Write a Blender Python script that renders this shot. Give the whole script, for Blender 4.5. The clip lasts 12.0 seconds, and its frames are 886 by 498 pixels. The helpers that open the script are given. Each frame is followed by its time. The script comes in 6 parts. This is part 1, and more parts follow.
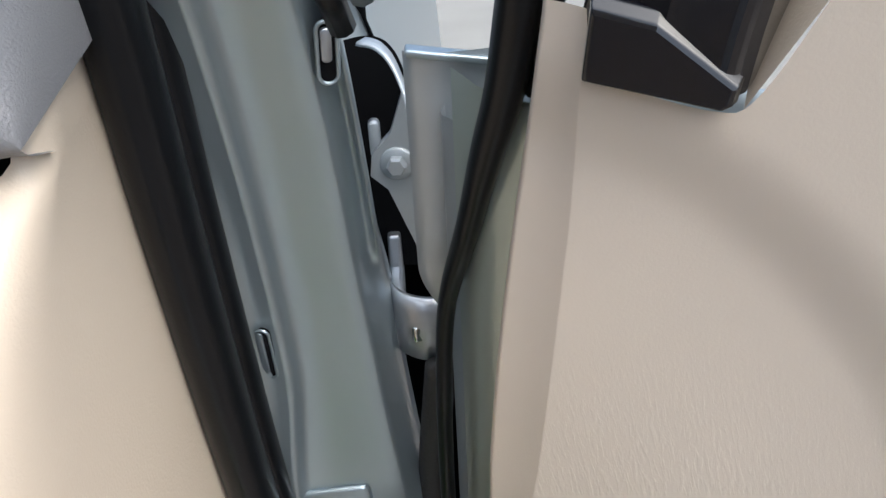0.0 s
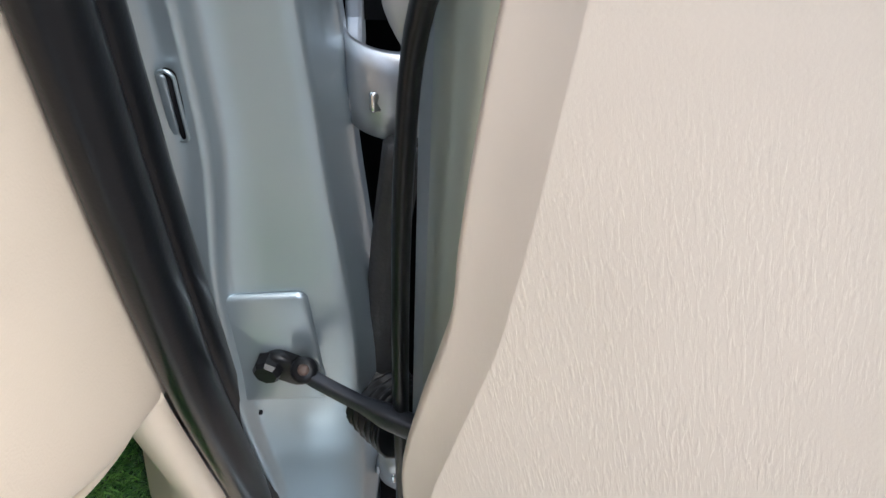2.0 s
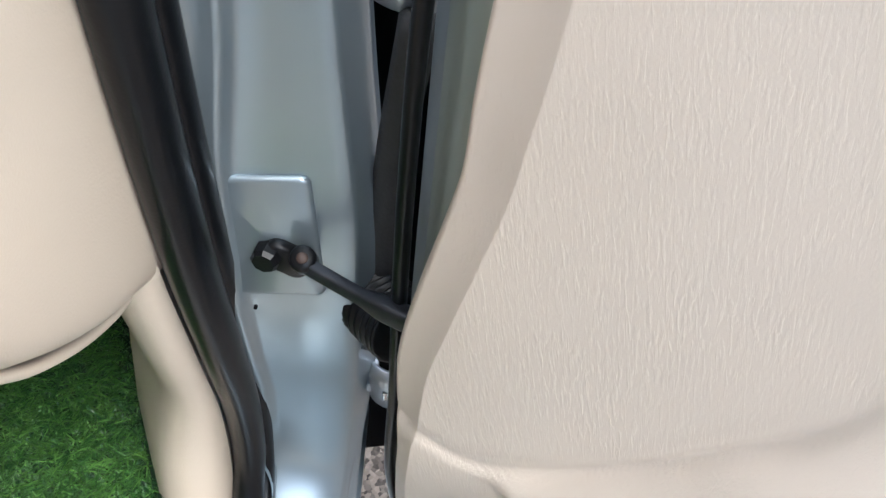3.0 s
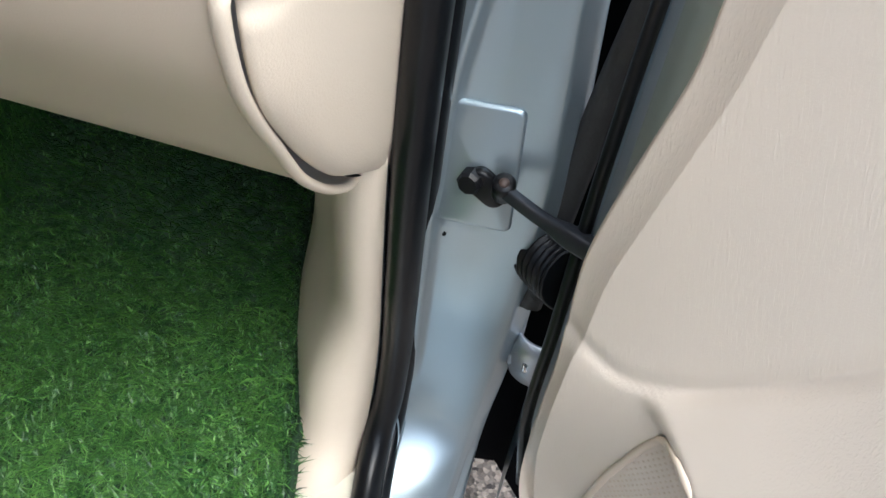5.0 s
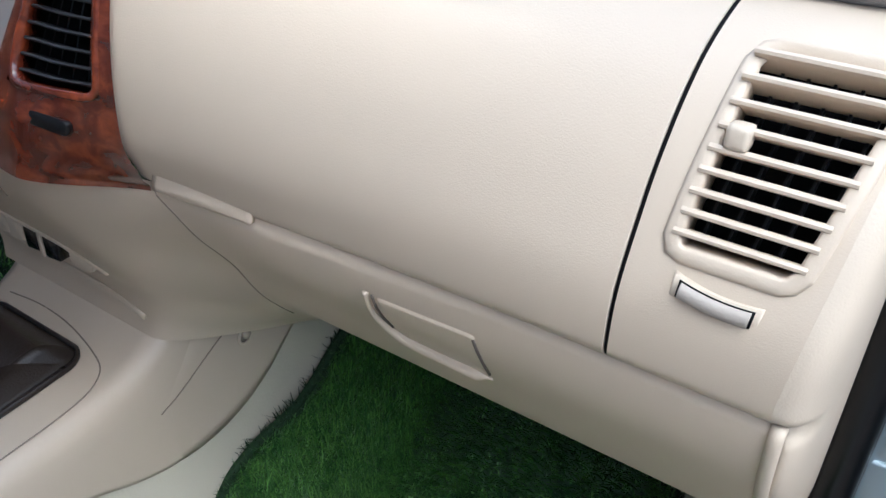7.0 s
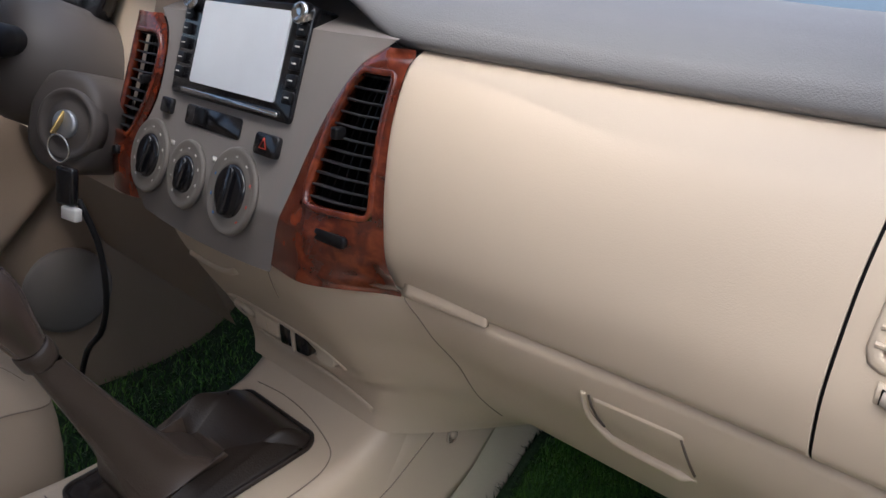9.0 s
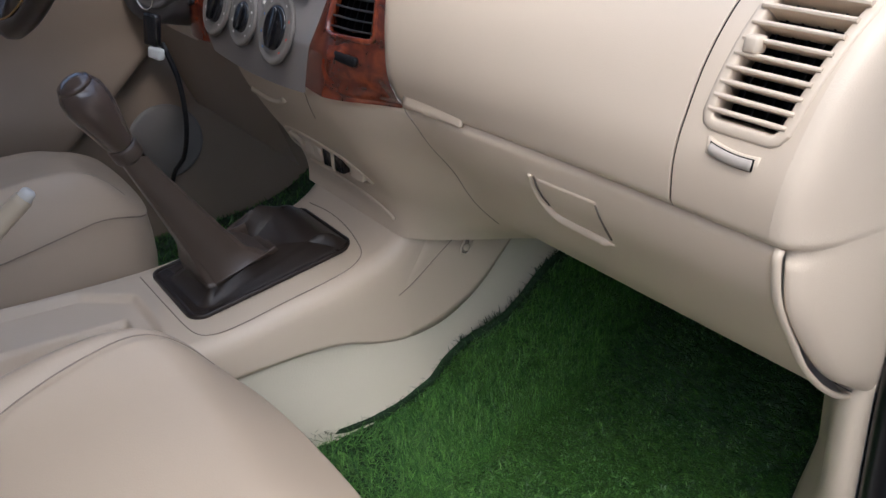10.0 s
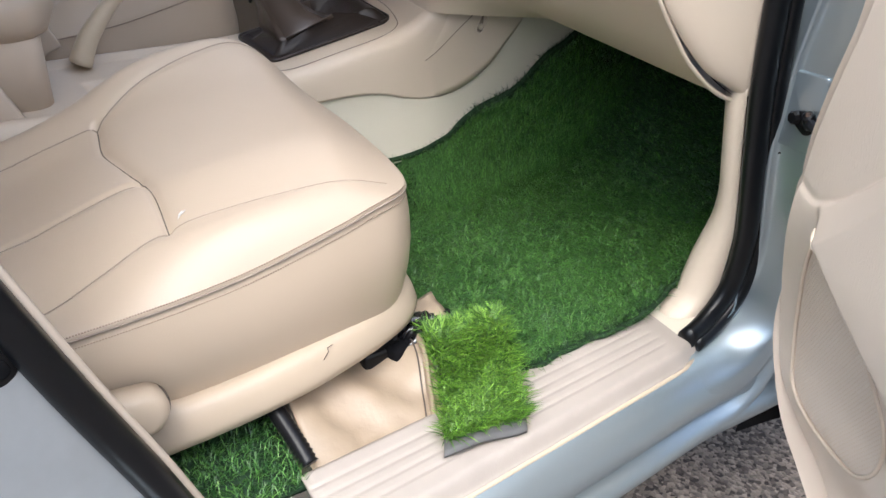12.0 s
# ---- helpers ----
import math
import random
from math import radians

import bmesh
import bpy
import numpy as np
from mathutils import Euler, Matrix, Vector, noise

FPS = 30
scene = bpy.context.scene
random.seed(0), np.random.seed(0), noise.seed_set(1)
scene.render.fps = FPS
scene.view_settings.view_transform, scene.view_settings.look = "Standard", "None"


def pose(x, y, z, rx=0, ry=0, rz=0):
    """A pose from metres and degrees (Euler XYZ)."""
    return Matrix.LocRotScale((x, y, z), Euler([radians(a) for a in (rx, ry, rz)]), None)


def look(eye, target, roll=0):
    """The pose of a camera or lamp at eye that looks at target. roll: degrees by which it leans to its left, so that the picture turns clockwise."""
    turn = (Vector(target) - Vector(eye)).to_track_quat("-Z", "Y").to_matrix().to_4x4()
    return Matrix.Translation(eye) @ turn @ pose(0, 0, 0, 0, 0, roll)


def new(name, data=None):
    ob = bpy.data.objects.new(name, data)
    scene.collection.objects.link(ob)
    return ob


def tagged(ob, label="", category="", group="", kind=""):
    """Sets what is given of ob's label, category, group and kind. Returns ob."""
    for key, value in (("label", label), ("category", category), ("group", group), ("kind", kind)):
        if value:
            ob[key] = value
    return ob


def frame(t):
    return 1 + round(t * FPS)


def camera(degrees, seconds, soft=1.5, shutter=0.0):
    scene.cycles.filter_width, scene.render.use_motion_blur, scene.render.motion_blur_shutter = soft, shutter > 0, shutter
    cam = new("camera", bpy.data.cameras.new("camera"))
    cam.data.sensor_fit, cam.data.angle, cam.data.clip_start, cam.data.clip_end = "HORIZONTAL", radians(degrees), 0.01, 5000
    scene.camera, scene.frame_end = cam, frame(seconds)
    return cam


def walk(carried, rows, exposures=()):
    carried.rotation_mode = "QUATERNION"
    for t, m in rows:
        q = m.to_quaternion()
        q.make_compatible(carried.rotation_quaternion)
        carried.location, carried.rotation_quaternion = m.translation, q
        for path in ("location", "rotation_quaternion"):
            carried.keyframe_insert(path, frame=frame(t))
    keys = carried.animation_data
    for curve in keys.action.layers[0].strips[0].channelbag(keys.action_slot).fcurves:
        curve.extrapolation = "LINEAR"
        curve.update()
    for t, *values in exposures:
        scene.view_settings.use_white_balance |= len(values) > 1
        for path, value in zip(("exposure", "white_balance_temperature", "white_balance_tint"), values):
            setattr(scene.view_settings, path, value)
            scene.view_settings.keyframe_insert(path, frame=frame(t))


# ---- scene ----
cam = camera(56.7, 12.0)
PATH = [
    (0, (0.04, 0.059, 1.365), (0.06, 1.721, 0.253), -3.1),
    (0.5, (0.038, 0.132, 1.356), (0.096, 1.758, 0.194), -2.5),
    (1, (0.048, 0.156, 1.326), (0.123, 1.722, 0.083), -1.0),
    (1.5, (0.047, 0.143, 1.284), (0.121, 1.646, -0.034), 1.0),
    (2, (0.043, 0.125, 1.256), (0.127, 1.564, -0.131), 3.0),
    (2.5, (0.043, 0.111, 1.236), (0.137, 1.506, -0.194), 5.4),
    (2.7, (0.042, 0.107, 1.228), (0.147, 1.49, -0.213), 6.5),
    (4.3, (0.027, 0.015, 1.172), (0.016, 1.543, -0.119), 10.3),
    (4.5, (0.023, 0.001, 1.171), (-0.042, 1.529, -0.118), 10.5),
    (5, (0.007, -0.032, 1.166), (-0.192, 1.501, -0.102), 10.9),
    (5.5, (-0.017, -0.075, 1.178), (-0.407, 1.437, -0.072), 9.5),
    (6, (-0.044, -0.121, 1.202), (-0.619, 1.405, 0.044), 7.8),
    (6.5, (-0.068, -0.14, 1.253), (-0.847, 1.395, 0.235), 6.2),
    (7, (-0.093, -0.166, 1.294), (-1.032, 1.36, 0.405), 5.8),
    (7.5, (-0.103, -0.192, 1.323), (-1.142, 1.33, 0.545), 6.2),
    (7.7, (-0.113, -0.212, 1.332), (-1.198, 1.3, 0.601), 6.5),
    (9.3, (-0.022, -0.295, 1.313), (-1.391, 1.02, 0.683), 3.6),
    (9.5, (0.029, -0.315, 1.324), (-1.32, 0.976, 0.606), 3.9),
    (10, (0.165, -0.31, 1.292), (-1.268, 0.793, 0.436), 2.3),
    (10.5, (0.253, -0.341, 1.255), (-1.204, 0.612, 0.27), 0.7),
    (11, (0.386, -0.449, 1.229), (-1.06, 0.485, 0.21), 1.0),
    (11.5, (0.495, -0.498, 1.229), (-0.928, 0.441, 0.182), 2.5),
    (12, (0.561, -0.481, 1.232), (-0.862, 0.446, 0.176), 3.3),
]
EXPOSURES = [(0.0, 0.91, 5550, 4), (0.5, 1.35, 5630, 4), (1.0, 1.57, 5610, 4), (1.5, 1.42, 5520, 5), (2.5, 1.39, 5350, 4), (4.5, 1.26, 5270, 3), (5.5, 1.54, 5270, 2), (6.0, 1.86, 5400, 2), (6.5, 1.58, 5270, 2), (7.0, 0.99, 5000, 2), (7.5, 0.61, 5210, 4), (9.5, 0.59, 5650, 8), (10.5, 1.24, 5080, 6), (11.0, 1.47, 5300, 5), (12.0, 1.24, 5450, 6)]
walk(cam, [(t, look(eye, target, roll)) for t, eye, target, roll in PATH], EXPOSURES)

# ---- light ----
world = bpy.data.worlds.new("sky")
scene.world = world
world.use_nodes = True
wn = world.node_tree
sky = wn.nodes.new("ShaderNodeTexSky")
sky.sky_type, sky.sun_disc = "NISHITA", False
sky.sun_elevation, sky.sun_rotation = radians(60), radians(133)
sky.air_density, sky.dust_density, sky.ozone_density = 1.0, 8.0, 0.3
wn.nodes["Background"].inputs[1].default_value = 0.15
wn.links.new(sky.outputs[0], wn.nodes["Background"].inputs[0])
sun_data = bpy.data.lights.new("sun", "SUN")
sun_data.energy, sun_data.angle, sun_data.color = 0.50, radians(120), (1.0, 0.96, 0.91)
sun = new("sun", sun_data)
sun.matrix_world = look((2.9, -2.7, 7), (0, 0, 0))


# ---- materials ----
def mat(name, color, rough=0.5, metal=0.0, coat=0.0, bump=0.0, grain=300.0, spots=0.06, spot_scale=9.0, stretch=(1, 1, 1), detail=3.0, spec=0.5, rough_var=0.08):
    """A surface with fine relief and slow uneven tone at two scales."""
    m = bpy.data.materials.new(name)
    m.use_nodes = True
    nt = m.node_tree
    b = nt.nodes["Principled BSDF"]
    b.inputs["Metallic"].default_value = metal
    b.inputs["Coat Weight"].default_value = coat
    b.inputs["Coat Roughness"].default_value = 0.15
    b.inputs["Specular IOR Level"].default_value = spec
    tc = nt.nodes.new("ShaderNodeTexCoord")
    mp = nt.nodes.new("ShaderNodeMapping")
    mp.inputs["Scale"].default_value = stretch
    nt.links.new(tc.outputs["Object"], mp.inputs[0])
    slow = nt.nodes.new("ShaderNodeTexNoise")
    slow.inputs["Scale"].default_value, slow.inputs["Detail"].default_value = spot_scale, 5
    nt.links.new(tc.outputs["Object"], slow.inputs[0])
    ramp = nt.nodes.new("ShaderNodeMix")
    ramp.data_type = "RGBA"
    ramp.inputs[6].default_value = (*[c * (1 - spots) for c in color], 1)
    ramp.inputs[7].default_value = (*[min(1, c * (1 + spots)) for c in color], 1)
    nt.links.new(slow.outputs[0], ramp.inputs[0])
    nt.links.new(ramp.outputs[2], b.inputs["Base Color"])
    rr = nt.nodes.new("ShaderNodeMapRange")
    rr.inputs[3].default_value, rr.inputs[4].default_value = max(0.02, rough - rough_var), rough + rough_var
    nt.links.new(slow.outputs[0], rr.inputs[0])
    nt.links.new(rr.outputs[0], b.inputs["Roughness"])
    if bump:
        fine = nt.nodes.new("ShaderNodeTexNoise")
        fine.inputs["Scale"].default_value, fine.inputs["Detail"].default_value = grain, detail
        nt.links.new(mp.outputs[0], fine.inputs[0])
        bp = nt.nodes.new("ShaderNodeBump")
        bp.inputs["Strength"].default_value, bp.inputs["Distance"].default_value = bump, 0.001
        nt.links.new(fine.outputs[0], bp.inputs["Height"])
        nt.links.new(bp.outputs[0], b.inputs["Normal"])
    return m


SILVER = mat("silver_paint", (0.375, 0.435, 0.47), 0.33, 0.70, 0.3, spots=0.02, spot_scale=4, rough_var=0.02)
SILVER_DULL = mat("sealed_silver", (0.42, 0.45, 0.47), 0.42, 0.5, 0.1, bump=0.35, grain=60, spots=0.12, spot_scale=30)
GREENISH = mat("door_flange_paint", (0.42, 0.47, 0.42), 0.3, 0.45, 0.6, spots=0.05)
BEIGE = mat("beige_plastic", (0.60, 0.505, 0.395), 0.42, bump=0.2, grain=900, spots=0.03, spot_scale=5)
TAN_PLASTIC = mat("tan_plastic", (0.47, 0.385, 0.285), 0.42, bump=0.2, grain=900, spots=0.04, spot_scale=6)
BEIGE_SOFT = mat("beige_soft_trim", (0.62, 0.53, 0.42), 0.42, bump=0.25, grain=700, spots=0.03, spot_scale=6)
BEIGE_WORN = mat("worn_scuff_plastic", (0.41, 0.365, 0.32), 0.55, bump=0.3, grain=500, spots=0.12, spot_scale=18)
CREAM = mat("cream_vinyl", (0.62, 0.575, 0.465), 0.42, bump=0.3, grain=350, spots=0.06, spot_scale=7)
LEATHER = mat("beige_leather", (0.47, 0.382, 0.285), 0.46, coat=0.25, bump=0.2, grain=650, spots=0.03, spot_scale=5, rough_var=0.02)
LEATHER.node_tree.nodes["Principled BSDF"].inputs["Coat Roughness"].default_value = 0.45
BROWN_PLASTIC = mat("brown_grey_plastic", (0.235, 0.215, 0.205), 0.45, bump=0.3, grain=900, spots=0.06)
DARK_DASH = mat("dark_grey_dash", (0.19, 0.19, 0.20), 0.45, bump=0.5, grain=800, spots=0.06)
BLACK = mat("black_plastic", (0.008, 0.008, 0.009), 0.32, bump=0.12, grain=600, spec=0.25)
VENT_GREY = mat("vent_grey_plastic", (0.018, 0.019, 0.021), 0.5, spec=0.4)
# brown-grey plastic darkened to carry the shade on the steering column
SHADED_SHROUD = mat("shaded_brown_grey_plastic", (0.085, 0.074, 0.068), 0.45, bump=0.3, grain=900, spots=0.06)
GLOSS_BLACK = mat("gloss_black_plastic", (0.008, 0.008, 0.01), 0.12, coat=0.4)
RUBBER = mat("black_rubber", (0.005, 0.0055, 0.0068), 0.30, bump=0.1, grain=500, spots=0.25, spot_scale=30, spec=0.3, rough_var=0.05)
RUBBER_DUSTY = mat("dusty_rubber", (0.035, 0.035, 0.036), 0.6, bump=0.5, grain=300, spots=0.4, spot_scale=60)
# near-black base that stands for the shade in holes, gaps and undersides
DARK = mat("shade_black", (0.006, 0.006, 0.007), 0.8, bump=0.2, grain=90, spec=0.1)
STEEL = mat("zinc_steel", (0.44, 0.46, 0.49), 0.36, 0.8, bump=0.4, grain=120, spots=0.15, spot_scale=60)
CHROME = mat("chrome", (0.75, 0.75, 0.74), 0.12, 1.0)
BROWN_LEATHER = mat("brown_leather", (0.058, 0.043, 0.034), 0.34, bump=0.4, grain=600, spots=0.12, spot_scale=14, coat=0.1)
# darker copy of the brown leather: shade low in the boot; also the dark rim
DARK_SHADE_LEATHER = mat("dark_shade_leather", (0.026, 0.020, 0.017), 0.30, bump=0.4, grain=500, spots=0.2, spot_scale=25, spec=0.3)
KNOB_GLOSS = mat("glossy_brown", (0.07, 0.05, 0.042), 0.2, coat=0.6)
COVER = mat("creased_cover", (0.37, 0.29, 0.205), 0.36, bump=0.4, grain=120, spots=0.15, spot_scale=16)
JOINT = mat("fine_joint", (0.28, 0.23, 0.185), 0.8)
TINT = bpy.data.materials.new("tinted_glass")
TINT.use_nodes = True
TINT.node_tree.nodes["Principled BSDF"].inputs["Base Color"].default_value = (0.10, 0.11, 0.11, 1)
TINT.node_tree.nodes["Principled BSDF"].inputs["Transmission Weight"].default_value = 1.0
TINT.node_tree.nodes["Principled BSDF"].inputs["Roughness"].default_value = 0.02
TINT.node_tree.nodes["Principled BSDF"].inputs["IOR"].default_value = 1.1
# driver side trim: darker brown that carries the shade of the far side
SHADED_VINYL = mat("shaded_vinyl", (0.30, 0.235, 0.18), 0.42, bump=0.3, grain=500, spots=0.06)
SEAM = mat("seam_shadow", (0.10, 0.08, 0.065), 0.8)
THREAD = mat("beige_thread", (0.27, 0.21, 0.155), 0.7)
RED = mat("red_plastic", (0.55, 0.035, 0.025), 0.35)
YELLOWED = mat("aged_cream_plastic", (0.58, 0.49, 0.36), 0.4, bump=0.2, grain=500, spots=0.08)
LATEX_GREY = mat("grey_backing", (0.12, 0.12, 0.12), 0.7, bump=0.6, grain=250, spots=0.2, spot_scale=60)
PRINT = mat("pale_print", (0.55, 0.53, 0.5), 0.5)
PRINT_RED = mat("red_print", (0.55, 0.06, 0.03), 0.5)
PRINT_BLUE = mat("blue_print", (0.05, 0.16, 0.4), 0.5)
GOLD = mat("gold_trim", (0.6, 0.42, 0.16), 0.25, 0.8)
CONCRETE = mat("pale_concrete", (0.27, 0.26, 0.235), 0.8, bump=0.5, grain=80, spots=0.2, spot_scale=3)
# pale tone of the added out-of-view walls, chosen to bounce light inside
WALL = mat("bounce_wall", (0.58, 0.55, 0.47), 0.8, bump=0.6, grain=60, spots=0.2, spot_scale=2.5)
HEADLINER = mat("headliner_cloth", (0.78, 0.74, 0.67), 0.9, bump=0.4, grain=400, spots=0.04)
WHITE = mat("white_plastic", (0.7, 0.69, 0.66), 0.4)


def wrinkled():
    """Door vinyl: fine upright creases broken into short runs."""
    m = mat("wrinkled_vinyl", (0.61, 0.53, 0.44), 0.43, bump=0.1, grain=700, spots=0.03, spot_scale=5)
    nt = m.node_tree
    b = nt.nodes["Principled BSDF"]
    tc, old = nt.nodes["Texture Coordinate"], nt.nodes["Bump"]
    mp = nt.nodes.new("ShaderNodeMapping")
    mp.inputs["Scale"].default_value = (1, 1, 0.10)
    turn = nt.nodes.new("ShaderNodeMapping")
    turn.inputs["Rotation"].default_value = (0, radians(16), 0)
    nt.links.new(tc.outputs["Object"], turn.inputs[0])
    nt.links.new(turn.outputs[0], mp.inputs[0])
    warp = nt.nodes.new("ShaderNodeTexNoise")
    warp.inputs["Scale"].default_value, warp.inputs["Detail"].default_value, warp.inputs["Distortion"].default_value = 620, 3, 0.5
    nt.links.new(mp.outputs[0], warp.inputs[0])
    cr = nt.nodes.new("ShaderNodeValToRGB")
    cr.color_ramp.elements[0].position, cr.color_ramp.elements[1].position = 0.46, 0.66
    nt.links.new(warp.outputs[0], cr.inputs[0])
    area = nt.nodes.new("ShaderNodeTexNoise")
    area.inputs["Scale"].default_value = 11
    nt.links.new(tc.outputs["Object"], area.inputs[0])
    cr2 = nt.nodes.new("ShaderNodeValToRGB")
    cr2.color_ramp.elements[0].position, cr2.color_ramp.elements[1].position = 0.30, 0.62
    nt.links.new(area.outputs[0], cr2.inputs[0])
    mul = nt.nodes.new("ShaderNodeMath")
    mul.operation = "MULTIPLY"
    nt.links.new(cr.outputs[0], mul.inputs[0])
    nt.links.new(cr2.outputs[0], mul.inputs[1])
    bp = nt.nodes.new("ShaderNodeBump")
    bp.inputs["Strength"].default_value, bp.inputs["Distance"].default_value = 0.27, 0.0006
    sep = nt.nodes.new("ShaderNodeSeparateXYZ")
    nt.links.new(tc.outputs["Object"], sep.inputs[0])
    fade = nt.nodes.new("ShaderNodeMapRange")
    fade.inputs[1].default_value, fade.inputs[2].default_value = 1.16, 1.0
    nt.links.new(sep.outputs[2], fade.inputs[0])
    mul2 = nt.nodes.new("ShaderNodeMath")
    mul2.operation = "MULTIPLY"
    nt.links.new(mul.outputs[0], mul2.inputs[0])
    nt.links.new(fade.outputs[0], mul2.inputs[1])
    nt.links.new(mul2.outputs[0], bp.inputs["Height"])
    nt.links.new(old.outputs[0], bp.inputs["Normal"])
    nt.links.new(bp.outputs[0], b.inputs["Normal"])
    return m


def burl():
    """Glossy red-brown burl wood print under lacquer."""
    m = mat("burl_wood", (0.25, 0.07, 0.03), 0.2, coat=0.9)
    nt = m.node_tree
    b = nt.nodes["Principled BSDF"]
    tc = nt.nodes["Texture Coordinate"]
    a = nt.nodes.new("ShaderNodeTexNoise")
    a.inputs["Scale"].default_value, a.inputs["Detail"].default_value, a.inputs["Distortion"].default_value = 62, 9, 0.4
    nt.links.new(tc.outputs["Object"], a.inputs[0])
    r = nt.nodes.new("ShaderNodeValToRGB")
    r.color_ramp.elements[0].position, r.color_ramp.elements[0].color = 0.27, (0.036, 0.007, 0.004, 1)
    r.color_ramp.elements[1].position, r.color_ramp.elements[1].color = 0.74, (0.24, 0.050, 0.016, 1)
    e = r.color_ramp.elements.new(0.5)
    e.color = (0.105, 0.019, 0.008, 1)
    nt.links.new(a.outputs[0], r.inputs[0])
    nt.links.new(r.outputs[0], b.inputs["Base Color"])
    return m


def gravel():
    m = mat("gravel_asphalt", (0.2, 0.18, 0.16), 0.85)
    nt = m.node_tree
    b = nt.nodes["Principled BSDF"]
    tc = nt.nodes["Texture Coordinate"]
    v = nt.nodes.new("ShaderNodeTexVoronoi")
    v.inputs["Scale"].default_value = 125
    nt.links.new(tc.outputs["Object"], v.inputs[0])
    r = nt.nodes.new("ShaderNodeValToRGB")
    r.color_ramp.elements[0].position, r.color_ramp.elements[0].color = 0.15, (0.05, 0.038, 0.03, 1)
    r.color_ramp.elements[1].position, r.color_ramp.elements[1].color = 0.9, (0.42, 0.345, 0.275, 1)
    nt.links.new(v.outputs["Color"], r.inputs[0])
    n = nt.nodes.new("ShaderNodeTexNoise")
    n.inputs["Scale"].default_value, n.inputs["Detail"].default_value = 3, 6
    nt.links.new(tc.outputs["Object"], n.inputs[0])
    mx = nt.nodes.new("ShaderNodeMix")
    mx.data_type, mx.blend_type = "RGBA", "MULTIPLY"
    mx.inputs[0].default_value = 0.5
    nt.links.new(r.outputs[0], mx.inputs[6])
    nt.links.new(n.outputs[0], mx.inputs[7])
    nt.links.new(mx.outputs[2], b.inputs["Base Color"])
    bp = nt.nodes.new("ShaderNodeBump")
    bp.inputs["Strength"].default_value, bp.inputs["Distance"].default_value = 1.0, 0.004
    nt.links.new(v.outputs["Distance"], bp.inputs["Height"])
    nt.links.new(bp.outputs[0], b.inputs["Normal"])
    return m


def grass_mat(name, low, high):
    m = bpy.data.materials.new(name)
    m.use_nodes = True
    nt = m.node_tree
    b = nt.nodes["Principled BSDF"]
    g = nt.nodes.new("ShaderNodeNewGeometry")
    r = nt.nodes.new("ShaderNodeValToRGB")
    r.color_ramp.elements[0].color, r.color_ramp.elements[1].color = (*low, 1), (*high, 1)
    e = r.color_ramp.elements.new(0.7)
    e.color = (*[p + (q - p) * 0.45 for p, q in zip(low, high)], 1)
    nt.links.new(g.outputs["Random Per Island"], r.inputs[0])
    nt.links.new(r.outputs[0], b.inputs["Base Color"])
    b.inputs["Roughness"].default_value = 0.42
    b.inputs["Subsurface Weight"].default_value = 0.0
    return m


VINYL, BURL, GRAVEL = wrinkled(), burl(), gravel()
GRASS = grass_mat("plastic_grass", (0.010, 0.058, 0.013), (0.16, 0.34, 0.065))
# same range of greens, brighter and yellower at the top end
GRASS_LIGHT = grass_mat("plastic_grass_bright", (0.012, 0.07, 0.008), (0.30, 0.54, 0.06))
MAT_BASE = mat("grass_mat_base", (0.008, 0.03, 0.008), 0.8, bump=1.0, grain=200)
GLASS = bpy.data.materials.new("windscreen_glass")
GLASS.use_nodes = True
GLASS.node_tree.nodes["Principled BSDF"].inputs["Transmission Weight"].default_value = 1.0
GLASS.node_tree.nodes["Principled BSDF"].inputs["Roughness"].default_value = 0.0
GLASS.node_tree.nodes["Principled BSDF"].inputs["IOR"].default_value = 1.1
# pale blue-white base paints the sky's reflection onto the display
SCREEN = mat("screen_sky_tone", (0.66, 0.70, 0.76), 0.35, coat=0.5, spots=0.1, spot_scale=14)


# ---- mesh helpers ----
def part(name, bm, material, parent=None, label="", smooth=True):
    """Links a bmesh, or a pair of vertices and faces, as one mesh object."""
    me = bpy.data.meshes.new(name)
    if isinstance(bm, tuple):
        me.from_pydata([tuple(v) for v in bm[0]], [], [tuple(f) for f in bm[1]])
    else:
        bm.to_mesh(me)
        bm.free()
    me.materials.append(material)
    if smooth:
        me.shade_smooth()
    ob = new(name, me)
    if parent is not None:
        ob.parent = parent
    if label:
        tagged(ob, label)
    return ob


def empty(name, at, label, category, group="", kind=""):
    ob = new(name)
    ob.location = at
    bpy.context.view_layer.update()
    return tagged(ob, label, category, group, kind)


def under(ob, parent):
    """Parents ob without moving it."""
    ob.parent = parent
    ob.matrix_parent_inverse = Matrix.Translation(parent.location).inverted()
    return ob


def add(name, bm, material, thing, label="", smooth=True):
    """A part in world coordinates under a thing or a part."""
    ob = part(name, bm, material, None, label, smooth)
    ob.parent = thing
    top = thing
    while top.parent is not None:
        top = top.parent
    if thing is top:
        ob.matrix_parent_inverse = Matrix.Translation(top.location).inverted()
    return ob


def thick(ob, t, offset=-1.0):
    """Gives a sheet its thickness."""
    md = ob.modifiers.new("thickness", "SOLIDIFY")
    md.thickness, md.offset = t, offset
    return ob


